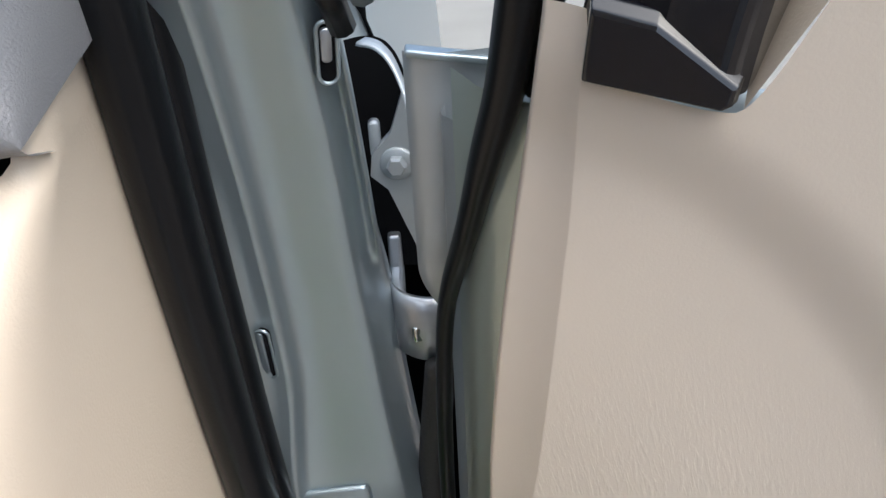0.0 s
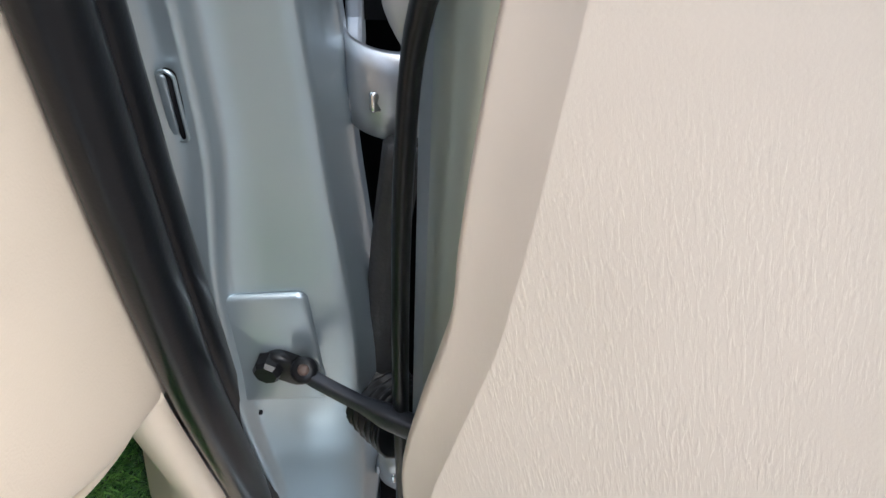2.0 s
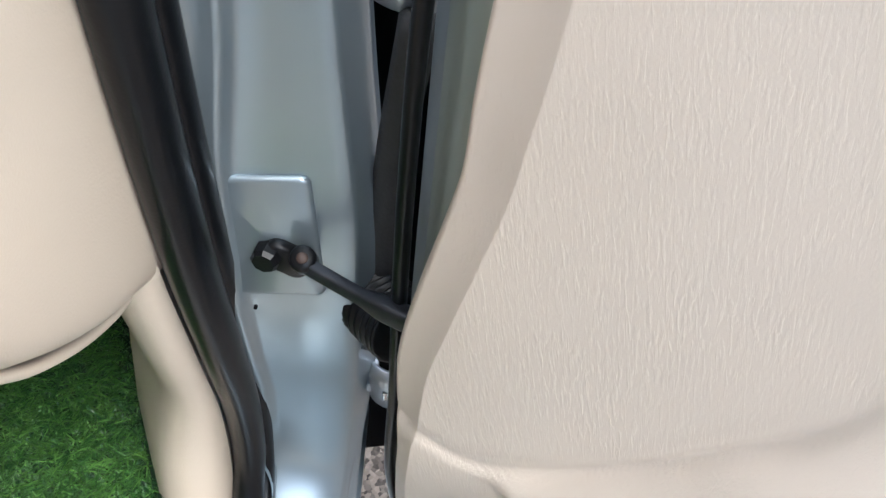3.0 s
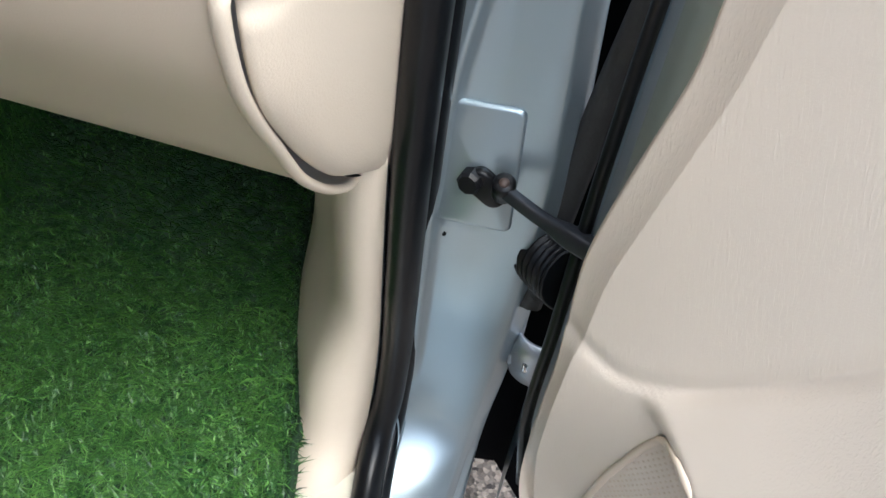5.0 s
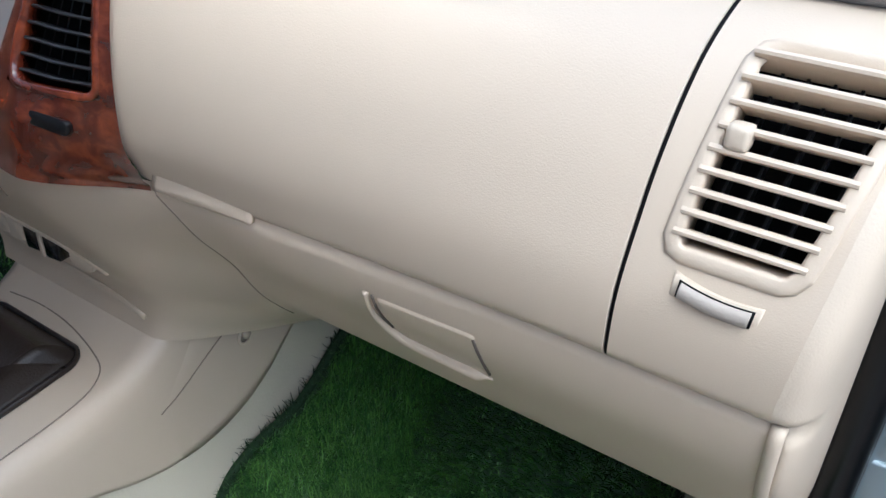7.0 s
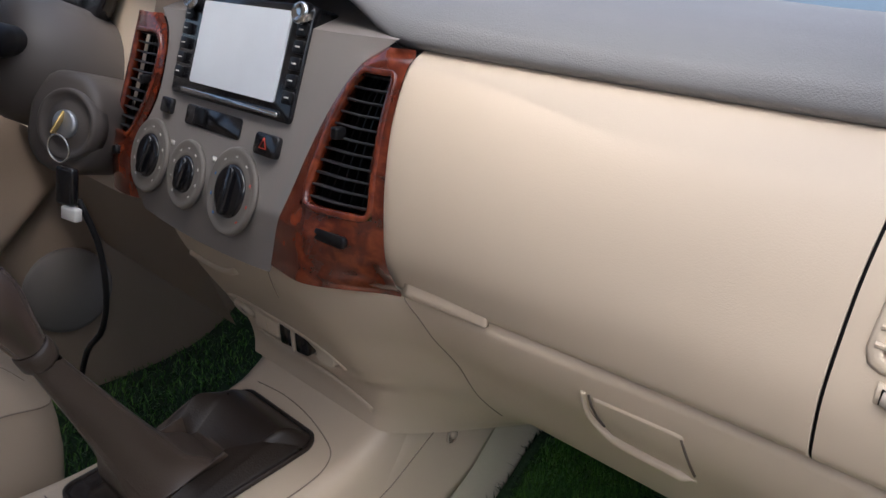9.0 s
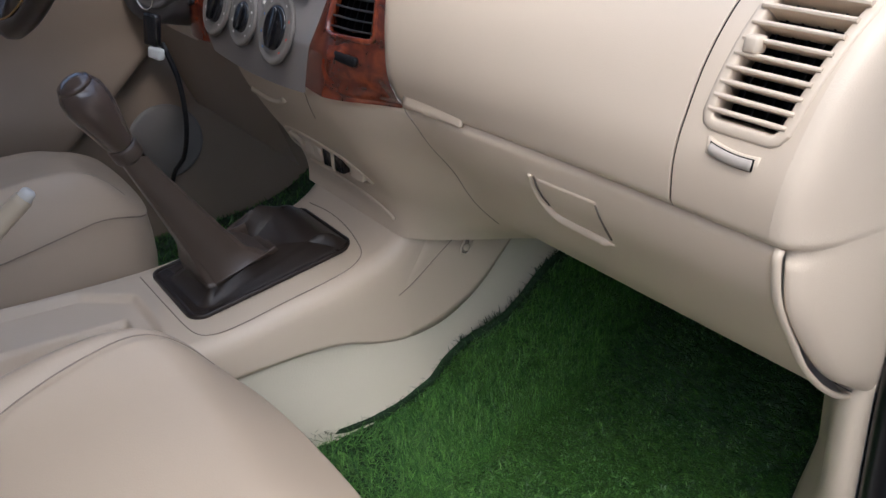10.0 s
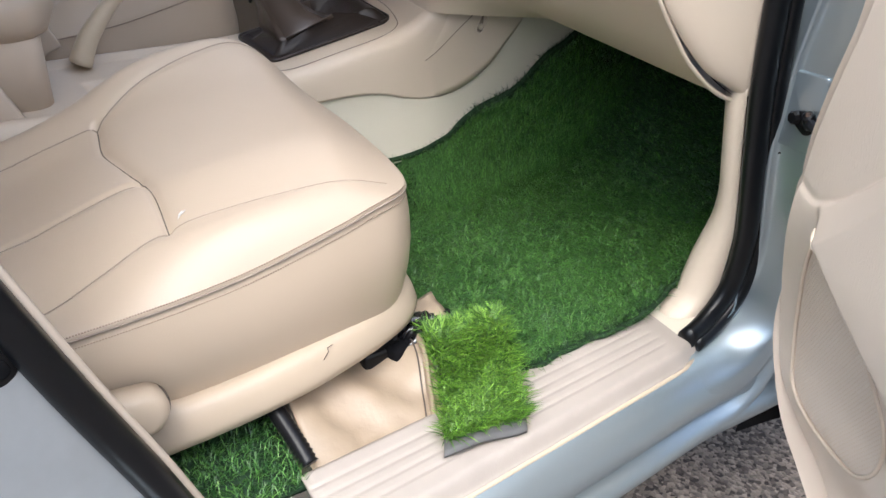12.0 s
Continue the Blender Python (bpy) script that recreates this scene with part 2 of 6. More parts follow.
def curve_at(table, x):
    """Smooth value at x through rows of (x, value), held level beyond the ends."""
    xs = [r[0] for r in table]
    ys = [r[1] for r in table]
    if xs[0] > xs[-1]:
        xs, ys = xs[::-1], ys[::-1]
    if x <= xs[0]:
        return ys[0]
    if x >= xs[-1]:
        return ys[-1]
    n = len(xs)
    for i in range(n - 1):
        if x <= xs[i + 1]:
            break
    h = xs[i + 1] - xs[i]
    d = (ys[i + 1] - ys[i]) / h
    d0 = d if i == 0 else (ys[i + 1] - ys[i - 1]) / (xs[i + 1] - xs[i - 1])
    d1 = d if i == n - 2 else (ys[i + 2] - ys[i]) / (xs[i + 2] - xs[i])
    t = (x - xs[i]) / h
    return (2 * t**3 - 3 * t**2 + 1) * ys[i] + (t**3 - 2 * t**2 + t) * h * d0 + (3 * t**2 - 2 * t**3) * ys[i + 1] + (t**3 - t**2) * h * d1


def smooth_line(pts, n):
    """n points on a smooth line through pts, evenly spaced."""
    pts = [Vector(p) for p in pts]
    run = [0.0]
    for a, b in zip(pts, pts[1:]):
        run.append(run[-1] + max(1e-6, (b - a).length))
    dims = len(pts[0])
    tabs = [[(r, p[k]) for r, p in zip(run, pts)] for k in range(dims)]
    return [Vector([curve_at(tab, run[-1] * i / (n - 1)) for tab in tabs]) for i in range(n)]


def steps(a, b, n):
    return [a + (b - a) * i / n for i in range(n + 1)]


def sstep(a, b, x):
    t = min(1.0, max(0.0, (x - a) / (b - a)))
    return t * t * (3 - 2 * t)


def grid(fn, us, vs, keep=None, flip=False):
    """A sheet of quads over us and vs; keep(u, v) leaves openings."""
    verts = [fn(u, v) for u in us for v in vs]
    n, faces = len(vs), []
    for i in range(len(us) - 1):
        for j in range(n - 1):
            if keep is None or keep((us[i] + us[i + 1]) / 2, (vs[j] + vs[j + 1]) / 2):
                q = (i * n + j, (i + 1) * n + j, (i + 1) * n + j + 1, i * n + j + 1)
                faces.append(q[::-1] if flip else q)
    return verts, faces


def loft(sections, closed=False, caps=False):
    """Skin over sections with equal numbers of points."""
    n, verts, faces = len(sections[0]), [p for s in sections for p in s], []
    m = n if closed else n - 1
    for i in range(len(sections) - 1):
        for j in range(m):
            k = (j + 1) % n
            faces.append((i * n + j, i * n + k, (i + 1) * n + k, (i + 1) * n + j))
    if caps:
        faces.append(tuple(range(n))[::-1])
        faces.append(tuple(range((len(sections) - 1) * n, len(sections) * n)))
    return verts, faces


def sweep(pts, profile, side=(1, 0, 0), scale=None, closed=True, ring=False):
    """Carries a flat profile (a across to side, b across to the other way) along pts."""
    pts = [Vector(p) for p in pts]
    secs = []
    for i, p in enumerate(pts):
        a = pts[i - 1] if i or ring else p
        c = pts[(i + 1) % len(pts)] if i < len(pts) - 1 or ring else p
        t = (c - a).normalized()
        s = Vector(side) - t * t.dot(Vector(side))
        s.normalize()
        o = t.cross(s)
        k = scale(i / max(1, len(pts) - 1)) if scale else 1.0
        secs.append([p + s * q[0] * k + o * q[1] * k for q in profile])
    if ring:
        secs.append(secs[0])
    return loft(secs, closed, closed and not ring)


def circle(r, n=10, x=0.0, y=0.0, ry=None):
    return [(x + r * math.cos(2 * math.pi * i / n), y + (ry or r) * math.sin(2 * math.pi * i / n)) for i in range(n)]


def tube(pts, r, n=8, smooth_n=0, scale=None, ring=False, flat=None):
    if smooth_n:
        pts = smooth_line(pts, smooth_n)
    pts = [Vector(p) for p in pts]
    d = pts[-1] - pts[0] if not ring else Vector((0, 0, 1))
    side = (1, 0, 0) if abs(d.normalized().x) < 0.8 else (0, 0, 1)
    return sweep(pts, circle(r, n, ry=flat), side, scale, True, ring)


def rounded(w, h, r, n=4):
    """Outline of a rectangle w by h with round corners, centred."""
    out = []
    for cx, cy, a0 in ((w / 2 - r, h / 2 - r, 0), (-w / 2 + r, h / 2 - r, 90), (-w / 2 + r, -h / 2 + r, 180), (w / 2 - r, -h / 2 + r, 270)):
        for i in range(n + 1):
            a = radians(a0 + 90 * i / n)
            out.append((cx + r * math.cos(a), cy + r * math.sin(a)))
    return out


def slab(outline, depth, m, bevel=0.0, taper=1.0):
    """A solid from a flat outline (local x, y), its front at local z = 0 and its back at -depth, with a soft front edge."""
    secs = []
    rows = [(-depth, taper), (-bevel, 1.0)] if bevel else [(-depth, taper), (0, 1.0)]
    if bevel:
        k = max(abs(c) for p in outline for c in p)
        rows += [(-bevel * 0.3, 1 - 0.3 * bevel / k), (0, 1 - bevel / k)]
    for z, s in rows:
        secs.append([m @ Vector((x * s, y * s, z)) for x, y in outline])
    return loft(secs, True, True)


def box(size, m, bevel=0.002):
    bm = bmesh.new()
    bmesh.ops.create_cube(bm, size=1.0, matrix=Matrix.Diagonal((*size, 1)))
    if bevel:
        bmesh.ops.bevel(bm, geom=bm.edges[:], offset=bevel, segments=2, affect="EDGES", profile=0.6)
    bmesh.ops.transform(bm, matrix=m, verts=bm.verts)
    return bm


def axes(at, x, z):
    """A pose at a place, its local x and its outward local z given."""
    z = Vector(z).normalized()
    x = (Vector(x) - z * z.dot(Vector(x))).normalized()
    y = z.cross(x)
    return Matrix((( x.x, y.x, z.x, at[0]), (x.y, y.y, z.y, at[1]), (x.z, y.z, z.z, at[2]), (0, 0, 0, 1)))


def lathe(profile, m, n=20):
    """Turns (radius, height) rows round local z."""
    secs = [[m @ Vector((r * math.cos(2 * math.pi * i / n), r * math.sin(2 * math.pi * i / n), h)) for i in range(n)] for r, h in profile]
    return loft(secs, True, True)


# ---- ground and body shell ----
def ground():
    us = [-60, -20, -6, -2, 0, 2, 6, 20, 60]
    tagged(part("ground", grid(lambda u, v: (u, v, 0.0), us, us), GRAVEL), "brown-grey gravel and worn asphalt ground beside the car", "ground", kind="structure")


def apron():
    """Pale concrete ahead of the car."""
    us, vs = steps(-4.0, 4.0, 9), steps(2.2, 14.0, 13)
    ob = part("concrete_apron", grid(lambda u, v: (u, v + 0.05 * math.sin(u * 3), 0.006), us, vs), CONCRETE)
    tagged(ob, "pale grey concrete apron ahead of the car", "pavement", kind="structure")


def unseen_wall():
    """Plain walls added out of view beside and behind the car: block low sky, bounce light."""
    for name, size, at in (("unseen_wall", (0.2, 24, 2.7), (4.2, 0.0, 1.35)), ("unseen_wall_rear", (24, 0.2, 2.7), (-7.7, -6.5, 1.35))):
        tagged(part(name, box(size, Matrix.Translation(at), 0.01), WALL, None, "", False), "added unseen pale cream wall that blocks low sky and bounces light", "wall", kind="structure")


ground()
apron()
unseen_wall()

# where the rearward face of the hinge pillar stands at each height
FACE_Y = [(1.42, 0.355), (1.30, 0.40), (1.23, 0.425), (1.14, 0.447), (1.04, 0.460), (0.89, 0.463), (0.79, 0.463), (0.70, 0.480), (0.62, 0.500), (0.56, 0.504), (0.51, 0.494), (0.475, 0.462), (0.456, 0.42), (0.448, 0.36)]
# the rear edge of the rubber strip on the pillar
SEAL_Y = [(1.42, 0.355), (1.28, 0.374), (1.16, 0.378), (1.0, 0.389), (0.86, 0.408), (0.74, 0.435), (0.63, 0.460), (0.55, 0.461), (0.50, 0.447), (0.47, 0.412)]


# the outer border of the pillar's broad face
FACE_X = [(1.42, -0.026), (1.274, -0.016), (1.228, -0.012), (1.16, -0.009), (1.08, -0.0065), (1.04, -0.004), (0.975, 0.0), (0.844, 0.010), (0.70, 0.010), (0.60, 0.006), (0.52, 0.000), (0.47, -0.005), (0.44, -0.008)]


# the sill's section where the pillar runs into it: its top, then its outer fall
SILL_TOP = [(-0.12, 0.452), (-0.065, 0.449), (-0.045, 0.447), (-0.033, 0.443), (-0.021, 0.435), (-0.009, 0.423), (-0.002, 0.408)]
FOOT = [(-0.002, 0.408), (0.0, 0.394), (-0.0005, 0.388), (-0.008, 0.384), (-0.011, 0.377), (-0.009, 0.368), (0.001, 0.364), (0.008, 0.358), (0.012, 0.350), (0.003, 0.322)]


def pillar(body):
    """The silver hinge pillar: flange, one raised ridge, broad flat face, upper recess, rounded outer corner."""
    secs = []
    for z in steps(1.42, 0.52, 96) + steps(0.516, 0.448, 40):
        y, s, b = curve_at(FACE_Y, z), curve_at(SEAL_Y, z), curve_at(FACE_X, z)
        up = sstep(1.05, 1.13, z)
        d = -0.012 * sstep(1.02, 0.88, z)
        g = sstep(0.52, 0.62, z)
        row = [(-0.105, s + 0.020), (-0.094, s + 0.040), (-0.076 + d * 0.5, y - 0.009 * g), (-0.066 + d, y - 0.007 * g), (-0.061 + d, y - 0.0082 * g), (-0.0575 + d, y - 0.0080 * g), (-0.055 + d, y - 0.0055 * g), (-0.052 + d, y - 0.0015 * g), (-0.048 + d, y)]
        row += [(min(-0.036, b - 0.020), y + 0.0004), (b - 0.010, y + 0.0006), (b - 0.002, y + 0.0008), (b, y + 0.0014)]
        low_row = [(0.0016, 0.0040), (0.0040, 0.0080), (0.0075, 0.0135), (0.0110, 0.0190), (0.0135, 0.0235), (0.0145, 0.027), (0.0145, 0.034), (0.0140, 0.05), (0.006, 0.08), (-0.02, 0.10)]
        up_row = [(0.003, 0.0090), (0.006, 0.0190), (0.010, 0.0190), (0.0125, 0.0060), (0.0145, 0.0040), (0.0155, 0.009), (0.013, 0.03), (0.008, 0.05), (0.0, 0.07), (-0.02, 0.10)]
        row += [(b + p + (q - p) * up, y + c + (e - c) * up) for (p, c), (q, e) in zip(low_row, up_row)]
        edge = -0.105 + 0.040 * sstep(0.60, 0.49, z)
        foot = sstep(0.545, 0.449, z)
        secs.append([])
        for i, (x, yy) in enumerate(row):
            p = Vector((max(x, edge), yy, z))
            if i > 12:
                q = Vector((FOOT[i - 13][0], y, FOOT[i - 13][1]))
            else:
                q = Vector((p.x, p.y, curve_at(SILL_TOP, p.x)))
            secs[-1].append(p.lerp(q, foot) if i > 12 else p + Vector((0, 0, (q.z - 0.448) * foot)))
    add("hinge_pillar", loft(secs), SILVER, body, "silver painted hinge pillar face")


def sill_x(y):
    """How far outward the sill lies at y: it splays a little towards the rear."""
    return -0.045 + (0.386 - y) * 0.115 if y < 0.386 else -0.045


def sill(body):
    """Silver sill that turns up into the pillar, with a step and a lower strip."""
    path = [(-0.9, 0.0), (-0.5, 0.0), (-0.1, 0.0), (0.15, 0.0), (0.30, 0.0), (0.38, 0.0), (0.44, 0.0), (0.485, 0.0), (0.505, 0.0)]
    rows = []
    pts = smooth_line([(y, h, 0) for y, h in path], 44)
    for i, p in enumerate(pts):
        y, h = p.x, p.y
        x = sill_x(y)
        k = min(1.0, h / 0.12)
        prof = [(-0.09, 0.452), (-0.02, 0.449), (0.0, 0.447), (0.012, 0.443), (0.024, 0.435), (0.036, 0.423), (0.043, 0.408), (0.045, 0.394), (0.0445, 0.388), (0.037, 0.384), (0.034, 0.377), (0.036, 0.368), (0.046, 0.364), (0.053, 0.358), (0.057, 0.350), (0.056, 0.338), (0.048, 0.322), (0.03, 0.305), (-0.02, 0.295), (-0.2, 0.29)]
        out = []
        for j, (a, z) in enumerate(prof):
            fade = max(0.0, 1 - j / 8.0)
            out.append(Vector((x + a - 0.015 * k * fade, y + (0.012 * k if j < 8 else 0), z + h * fade)))
        rows.append(out)
    for y in (0.62, 0.9, 1.4):
        rows.append([v + Vector((0, y - 0.505, 0)) for v in rows[43]])
    add("sill", loft(rows), SILVER, body, "curved silver painted door sill")


def b_pillar(body):
    yb = [(1.5, -0.705), (1.2, -0.631), (1.0, -0.573), (0.881, -0.530), (0.727, -0.474), (0.60, -0.424), (0.54, -0.402), (0.42, -0.358)]
    rows = []
    for z in steps(1.5, 0.42, 40):
        y = curve_at(yb, z)
        f = sstep(0.62, 0.44, z)
        row = [(-0.14, y + 0.025), (-0.09, y + 0.026), (-0.068, y + 0.022), (-0.05, y - 0.005), (-0.038, y - 0.028), (-0.028, y - 0.05), (-0.018, y - 0.075), (-0.008, y - 0.10), (0.003, y - 0.125), (0.022, y - 0.145), (0.045, y - 0.152), (0.06, y - 0.165), (0.064, y - 0.21), (0.06, y - 0.5)]
        rows.append([Vector((x + 0.01 * f, yy, z)) for x, yy in row])
    add("middle_pillar", loft(rows), SILVER_DULL, body, "silver painted middle door pillar")
    pts = [(-0.062, curve_at(yb, z) + 0.018, z) for z in steps(1.5, 0.44, 40)]
    add("rear_weatherstrip", sweep(pts, circle(0.017, 12, 0, 0, 0.018), (1, 0, 0)), RUBBER, body, "black rubber door weatherstrip")
    pts = [(-0.074, curve_at(yb, z) + 0.036, z) for z in steps(1.5, 0.44, 40)]
    add("pillar_trim", sweep(pts, circle(0.006, 10), (1, 0, 0)), BEIGE, body, "beige plastic pillar trim")
    m = axes((-0.0485, -0.5035, 0.787), (0, -0.35, 1), (0.87, 0.45, 0.17))
    add("latch_plate", slab(rounded(0.040, 0.032, 0.014, 6), 0.007, m, 0.002), BLACK, body, "black oval latch plate")
    add("latch_well", slab(rounded(0.018, 0.014, 0.006, 5), 0.006, m @ Matrix.Translation((-0.004, 0, 0.003)), 0.002), DARK, body)


def fender(body):
    """Outer front wing and the near-black sheets for the shaded cavity behind the hinges."""
    def wing(u, v):
        x = -0.03 + 0.082 * (1 - (1 - min(1.0, v * 2.6)) ** 2)
        return (x + 0.02 * sstep(0.6, 1.3, u), u, 1.235 - 0.95 * v - 0.02 * (u - 0.5))
    add("front_wing", grid(wing, steps(0.56, 1.9, 20), steps(0, 1, 20)), SILVER, body, "silver painted front wing")
    add("wing_top", loft([[Vector((-0.03, y, 1.235 - 0.02 * (y - 0.5))), Vector((-0.06, y, 1.26 - 0.02 * (y - 0.5))), Vector((-0.25, y, 1.29 - 0.03 * (y - 0.5)))] for y in steps(0.56, 1.9, 10)]), SILVER, body, "silver painted wing top")
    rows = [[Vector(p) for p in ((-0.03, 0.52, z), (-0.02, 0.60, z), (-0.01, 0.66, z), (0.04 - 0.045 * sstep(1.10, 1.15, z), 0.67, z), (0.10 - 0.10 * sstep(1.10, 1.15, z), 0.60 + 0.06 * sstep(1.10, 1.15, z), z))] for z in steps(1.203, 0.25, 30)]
    add("wing_cavity_shade", loft(rows), DARK, body, "near-black sheet for the shaded cavity behind the door hinges")
    # upright black sheet in place of the deep shade behind the bracket
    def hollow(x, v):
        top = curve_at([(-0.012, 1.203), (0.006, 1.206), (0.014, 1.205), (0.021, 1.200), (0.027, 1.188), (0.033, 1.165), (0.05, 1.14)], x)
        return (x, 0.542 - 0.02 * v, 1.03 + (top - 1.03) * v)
    add("hinge_hollow_shade", grid(hollow, steps(-0.012, 0.05, 24), steps(0, 1, 10)), DARK, body, "near-black sheet for the shaded hollow behind the wing bracket")


def roof(body):
    """Roof skin, windscreen and far side that close the cabin."""
    def top(u, v):
        return (-1.70 + 1.62 * u, -2.6 + 2.55 * v, 1.75 - 0.09 * (2 * u - 1) ** 2)
    thick(add("roof", grid(top, steps(0, 1, 10), steps(0, 1, 10)), SILVER, body, "silver painted roof"), 0.03)
    def lining(u, v):
        return (-1.66 + 1.54 * u, -2.45 + 2.38 * v, 1.70 - 0.09 * (2 * u - 1) ** 2)
    add("headliner", grid(lining, steps(0, 1, 10), steps(0, 1, 10), flip=True), HEADLINER, body, "pale beige cloth headliner")
    def pane(u, v):
        return (-1.62 + 1.46 * u, 0.95 - 1.0 * v - 0.1 * (2 * u - 1) ** 2, 1.24 + 0.46 * v)
    glass = add("windscreen", grid(pane, steps(0, 1, 8), steps(0, 1, 4)), GLASS, body, "clear glass windscreen")
    glass.visible_shadow = False
    pts = [(-0.06, 0.36, 1.43), (-0.07, 0.28, 1.50), (-0.10, 0.10, 1.62), (-0.13, -0.05, 1.70)]
    add("windscreen_pillar", tube(pts, 0.035, 12, 14), SILVER, body, "silver painted windscreen pillar")


body = empty("body_shell", (-0.84, -0.3, 0.0), "silver painted car body shell with open door opening", "car body", kind="structure")
pillar(body)
sill(body)
b_pillar(body)
fender(body)
roof(body)


def pillar_details(body):
    """Slot, pressed plate, plugs and screws on the hinge pillar."""
    m = axes((-0.068, curve_at(FACE_Y, 1.032) - 0.0095, 1.032), (0.04, -0.12, 1), (-0.25, -1, -0.15))
    rim = [m @ Vector((p, q, 0)) for p, q in rounded(0.044, 0.0080, 0.0039, 5)]
    # solid near-black slab; the shade inside the slot is its colour
    add("slot", slab(rounded(0.043, 0.0075, 0.0036, 5), 0.003, m), DARK, body, "dark slot in the flange")
    add("slot_rim", sweep(rim, circle(0.0010, 8), (0, -1, 0), ring=True), SILVER, body)
    add("slot_tongue", slab(rounded(0.038, 0.0042, 0.002, 4), 0.002, m @ Matrix.Translation((0.001, 0.0022, 0.0012)), 0.0006), SILVER, body)
    m = axes((-0.0445, 0.4625, 0.840), (1, 0, 0.08), (0, -1, 0))
    add("check_plate", slab(rounded(0.062, 0.104, 0.006, 4), 0.004, m @ Matrix.Translation((0, 0, 0.0035)), 0.003), SILVER, body, "raised silver check strap plate")
    m = axes((-0.004, curve_at(FACE_Y, 1.232) + 0.002, 1.232), (0.12, -0.3, 1), (0.2, -1, -0.1))
    add("clip_well", slab(rounded(0.030, 0.0085, 0.004, 5), 0.004, m, 0.0008), DARK, body, "dark clip opening")
    add("clip_rim", sweep([m @ Vector((p, q, 0.0006)) for p, q in rounded(0.031, 0.0095, 0.0045, 5)], circle(0.0011, 8), (0, -1, 0), ring=True), SILVER, body)
    add("clip_tab", slab(rounded(0.017, 0.0052, 0.0022, 4), 0.003, m @ Matrix.Translation((0.004, 0.0005, 0.0022)), 0.001), STEEL, body, "brownish metal clip")
    for x, y, z in ((-0.0065, 0.4665, 1.036), (0.002, 0.470, 0.835), (-0.058, 0.458, 0.775)):
        add("screw_hole", lathe([(0.0014, -0.002), (0.0014, 0.0006), (0.0008, 0.001)], axes((x, y, z), (1, 0, 0), (0, -1, 0)), 8), DARK, body)
    # rubber strip of the windscreen pillar
    pts = [(0.009, 0.377, 1.260), (0.005, 0.362, 1.283), (-0.004, 0.33, 1.33), (-0.03, 0.25, 1.42)]
    add("pillar_rubber", tube(pts, 0.0058, 10, 12), RUBBER, body, "black rubber pillar strip")
    pts = [(0.0175, 0.390, 1.268), (0.014, 0.378, 1.285), (0.004, 0.34, 1.34), (-0.02, 0.26, 1.43)]
    add("pillar_moulding", tube(pts, 0.006, 8, 12), SILVER, body, "silver pillar moulding")


pillar_details(body)


def weatherstrip():
    """Black rubber strip on the pillar flange: a fat tube and a thin rib beside it."""
    ws = empty("weatherstrip", (-0.09, 0.43, 0.47), "black rubber weatherstrip along the door opening", "weatherstrip")
    zs = steps(1.42, 0.55, 50)
    low = [(-0.0855, 0.4685, 0.522), (-0.0845, 0.453, 0.501), (-0.082, 0.433, 0.486), (-0.078, 0.410, 0.476), (-0.074, 0.384, 0.470)]
    low_rib = [(-0.075, 0.492, 0.518), (-0.073, 0.474, 0.494), (-0.070, 0.450, 0.477), (-0.066, 0.424, 0.467), (-0.062, 0.396, 0.461)]
    main = [(-0.084, curve_at(SEAL_Y, z) + 0.015, z) for z in zs] + low
    rib = [(-0.076, curve_at(SEAL_Y, z) + 0.040, z) for z in zs] + low_rib
    add("tube", sweep(smooth_line(main, 70), circle(0.0145, 14, 0, 0, 0.018), (1, 0, 0)), RUBBER, ws)
    add("rib", sweep(smooth_line(rib, 70), circle(0.0085, 10, 0, 0, 0.012), (1, 0, 0)), RUBBER, ws)
    add("base", sweep(smooth_line([(x - 0.002, y + 0.016, z) for x, y, z in main], 70), circle(0.006, 8, 0, 0, 0.014), (1, 0, 0)), RUBBER, ws)


weatherstrip()


def scuff_plate():
    """Ribbed beige sill plate with a rounded front end."""
    sp = empty("scuff_plate", (-0.09, 0.1, 0.45), "worn beige ribbed plastic scuff plate on the door sill", "scuff plate")
    def inner(y):
        return -0.157 + (0.39 - y) * 0.085
    def at(v, u):
        y = v
        a, b = inner(y), sill_x(y)
        end = sstep(0.345, 0.392, y)
        b -= 0.008 * end + 0.05 * sstep(0.393, 0.43, y)
        x = a + (b - a) * u
        rib = 0.0
        for c in (0.22, 0.36, 0.50, 0.64):
            rib -= 0.0016 * math.exp(-((u - c) / 0.022) ** 2) * sstep(0.355, 0.335, y)
        edge = -0.022 * sstep(0.80, 1.0, u) ** 2 - 0.004 * sstep(0.05, 0.0, u)
        return (x, y, 0.472 + rib + edge - 0.004 * end)
    ys = steps(-0.235, 0.30, 30) + steps(0.305, 0.395, 18) + steps(0.40, 0.44, 4)
    ob = add("plate", grid(at, ys, steps(0, 1, 64), flip=True), BEIGE_WORN, sp)
    thick(ob, 0.006)
    lip = [(sill_x(y) + 0.001 - 0.008 * sstep(0.345, 0.392, y), y, 0.4465) for y in steps(-0.235, 0.385, 24)]
    add("edge_lip", tube(lip, 0.0035, 8), YELLOWED, sp, "yellowed beige outer lip")


scuff_plate()


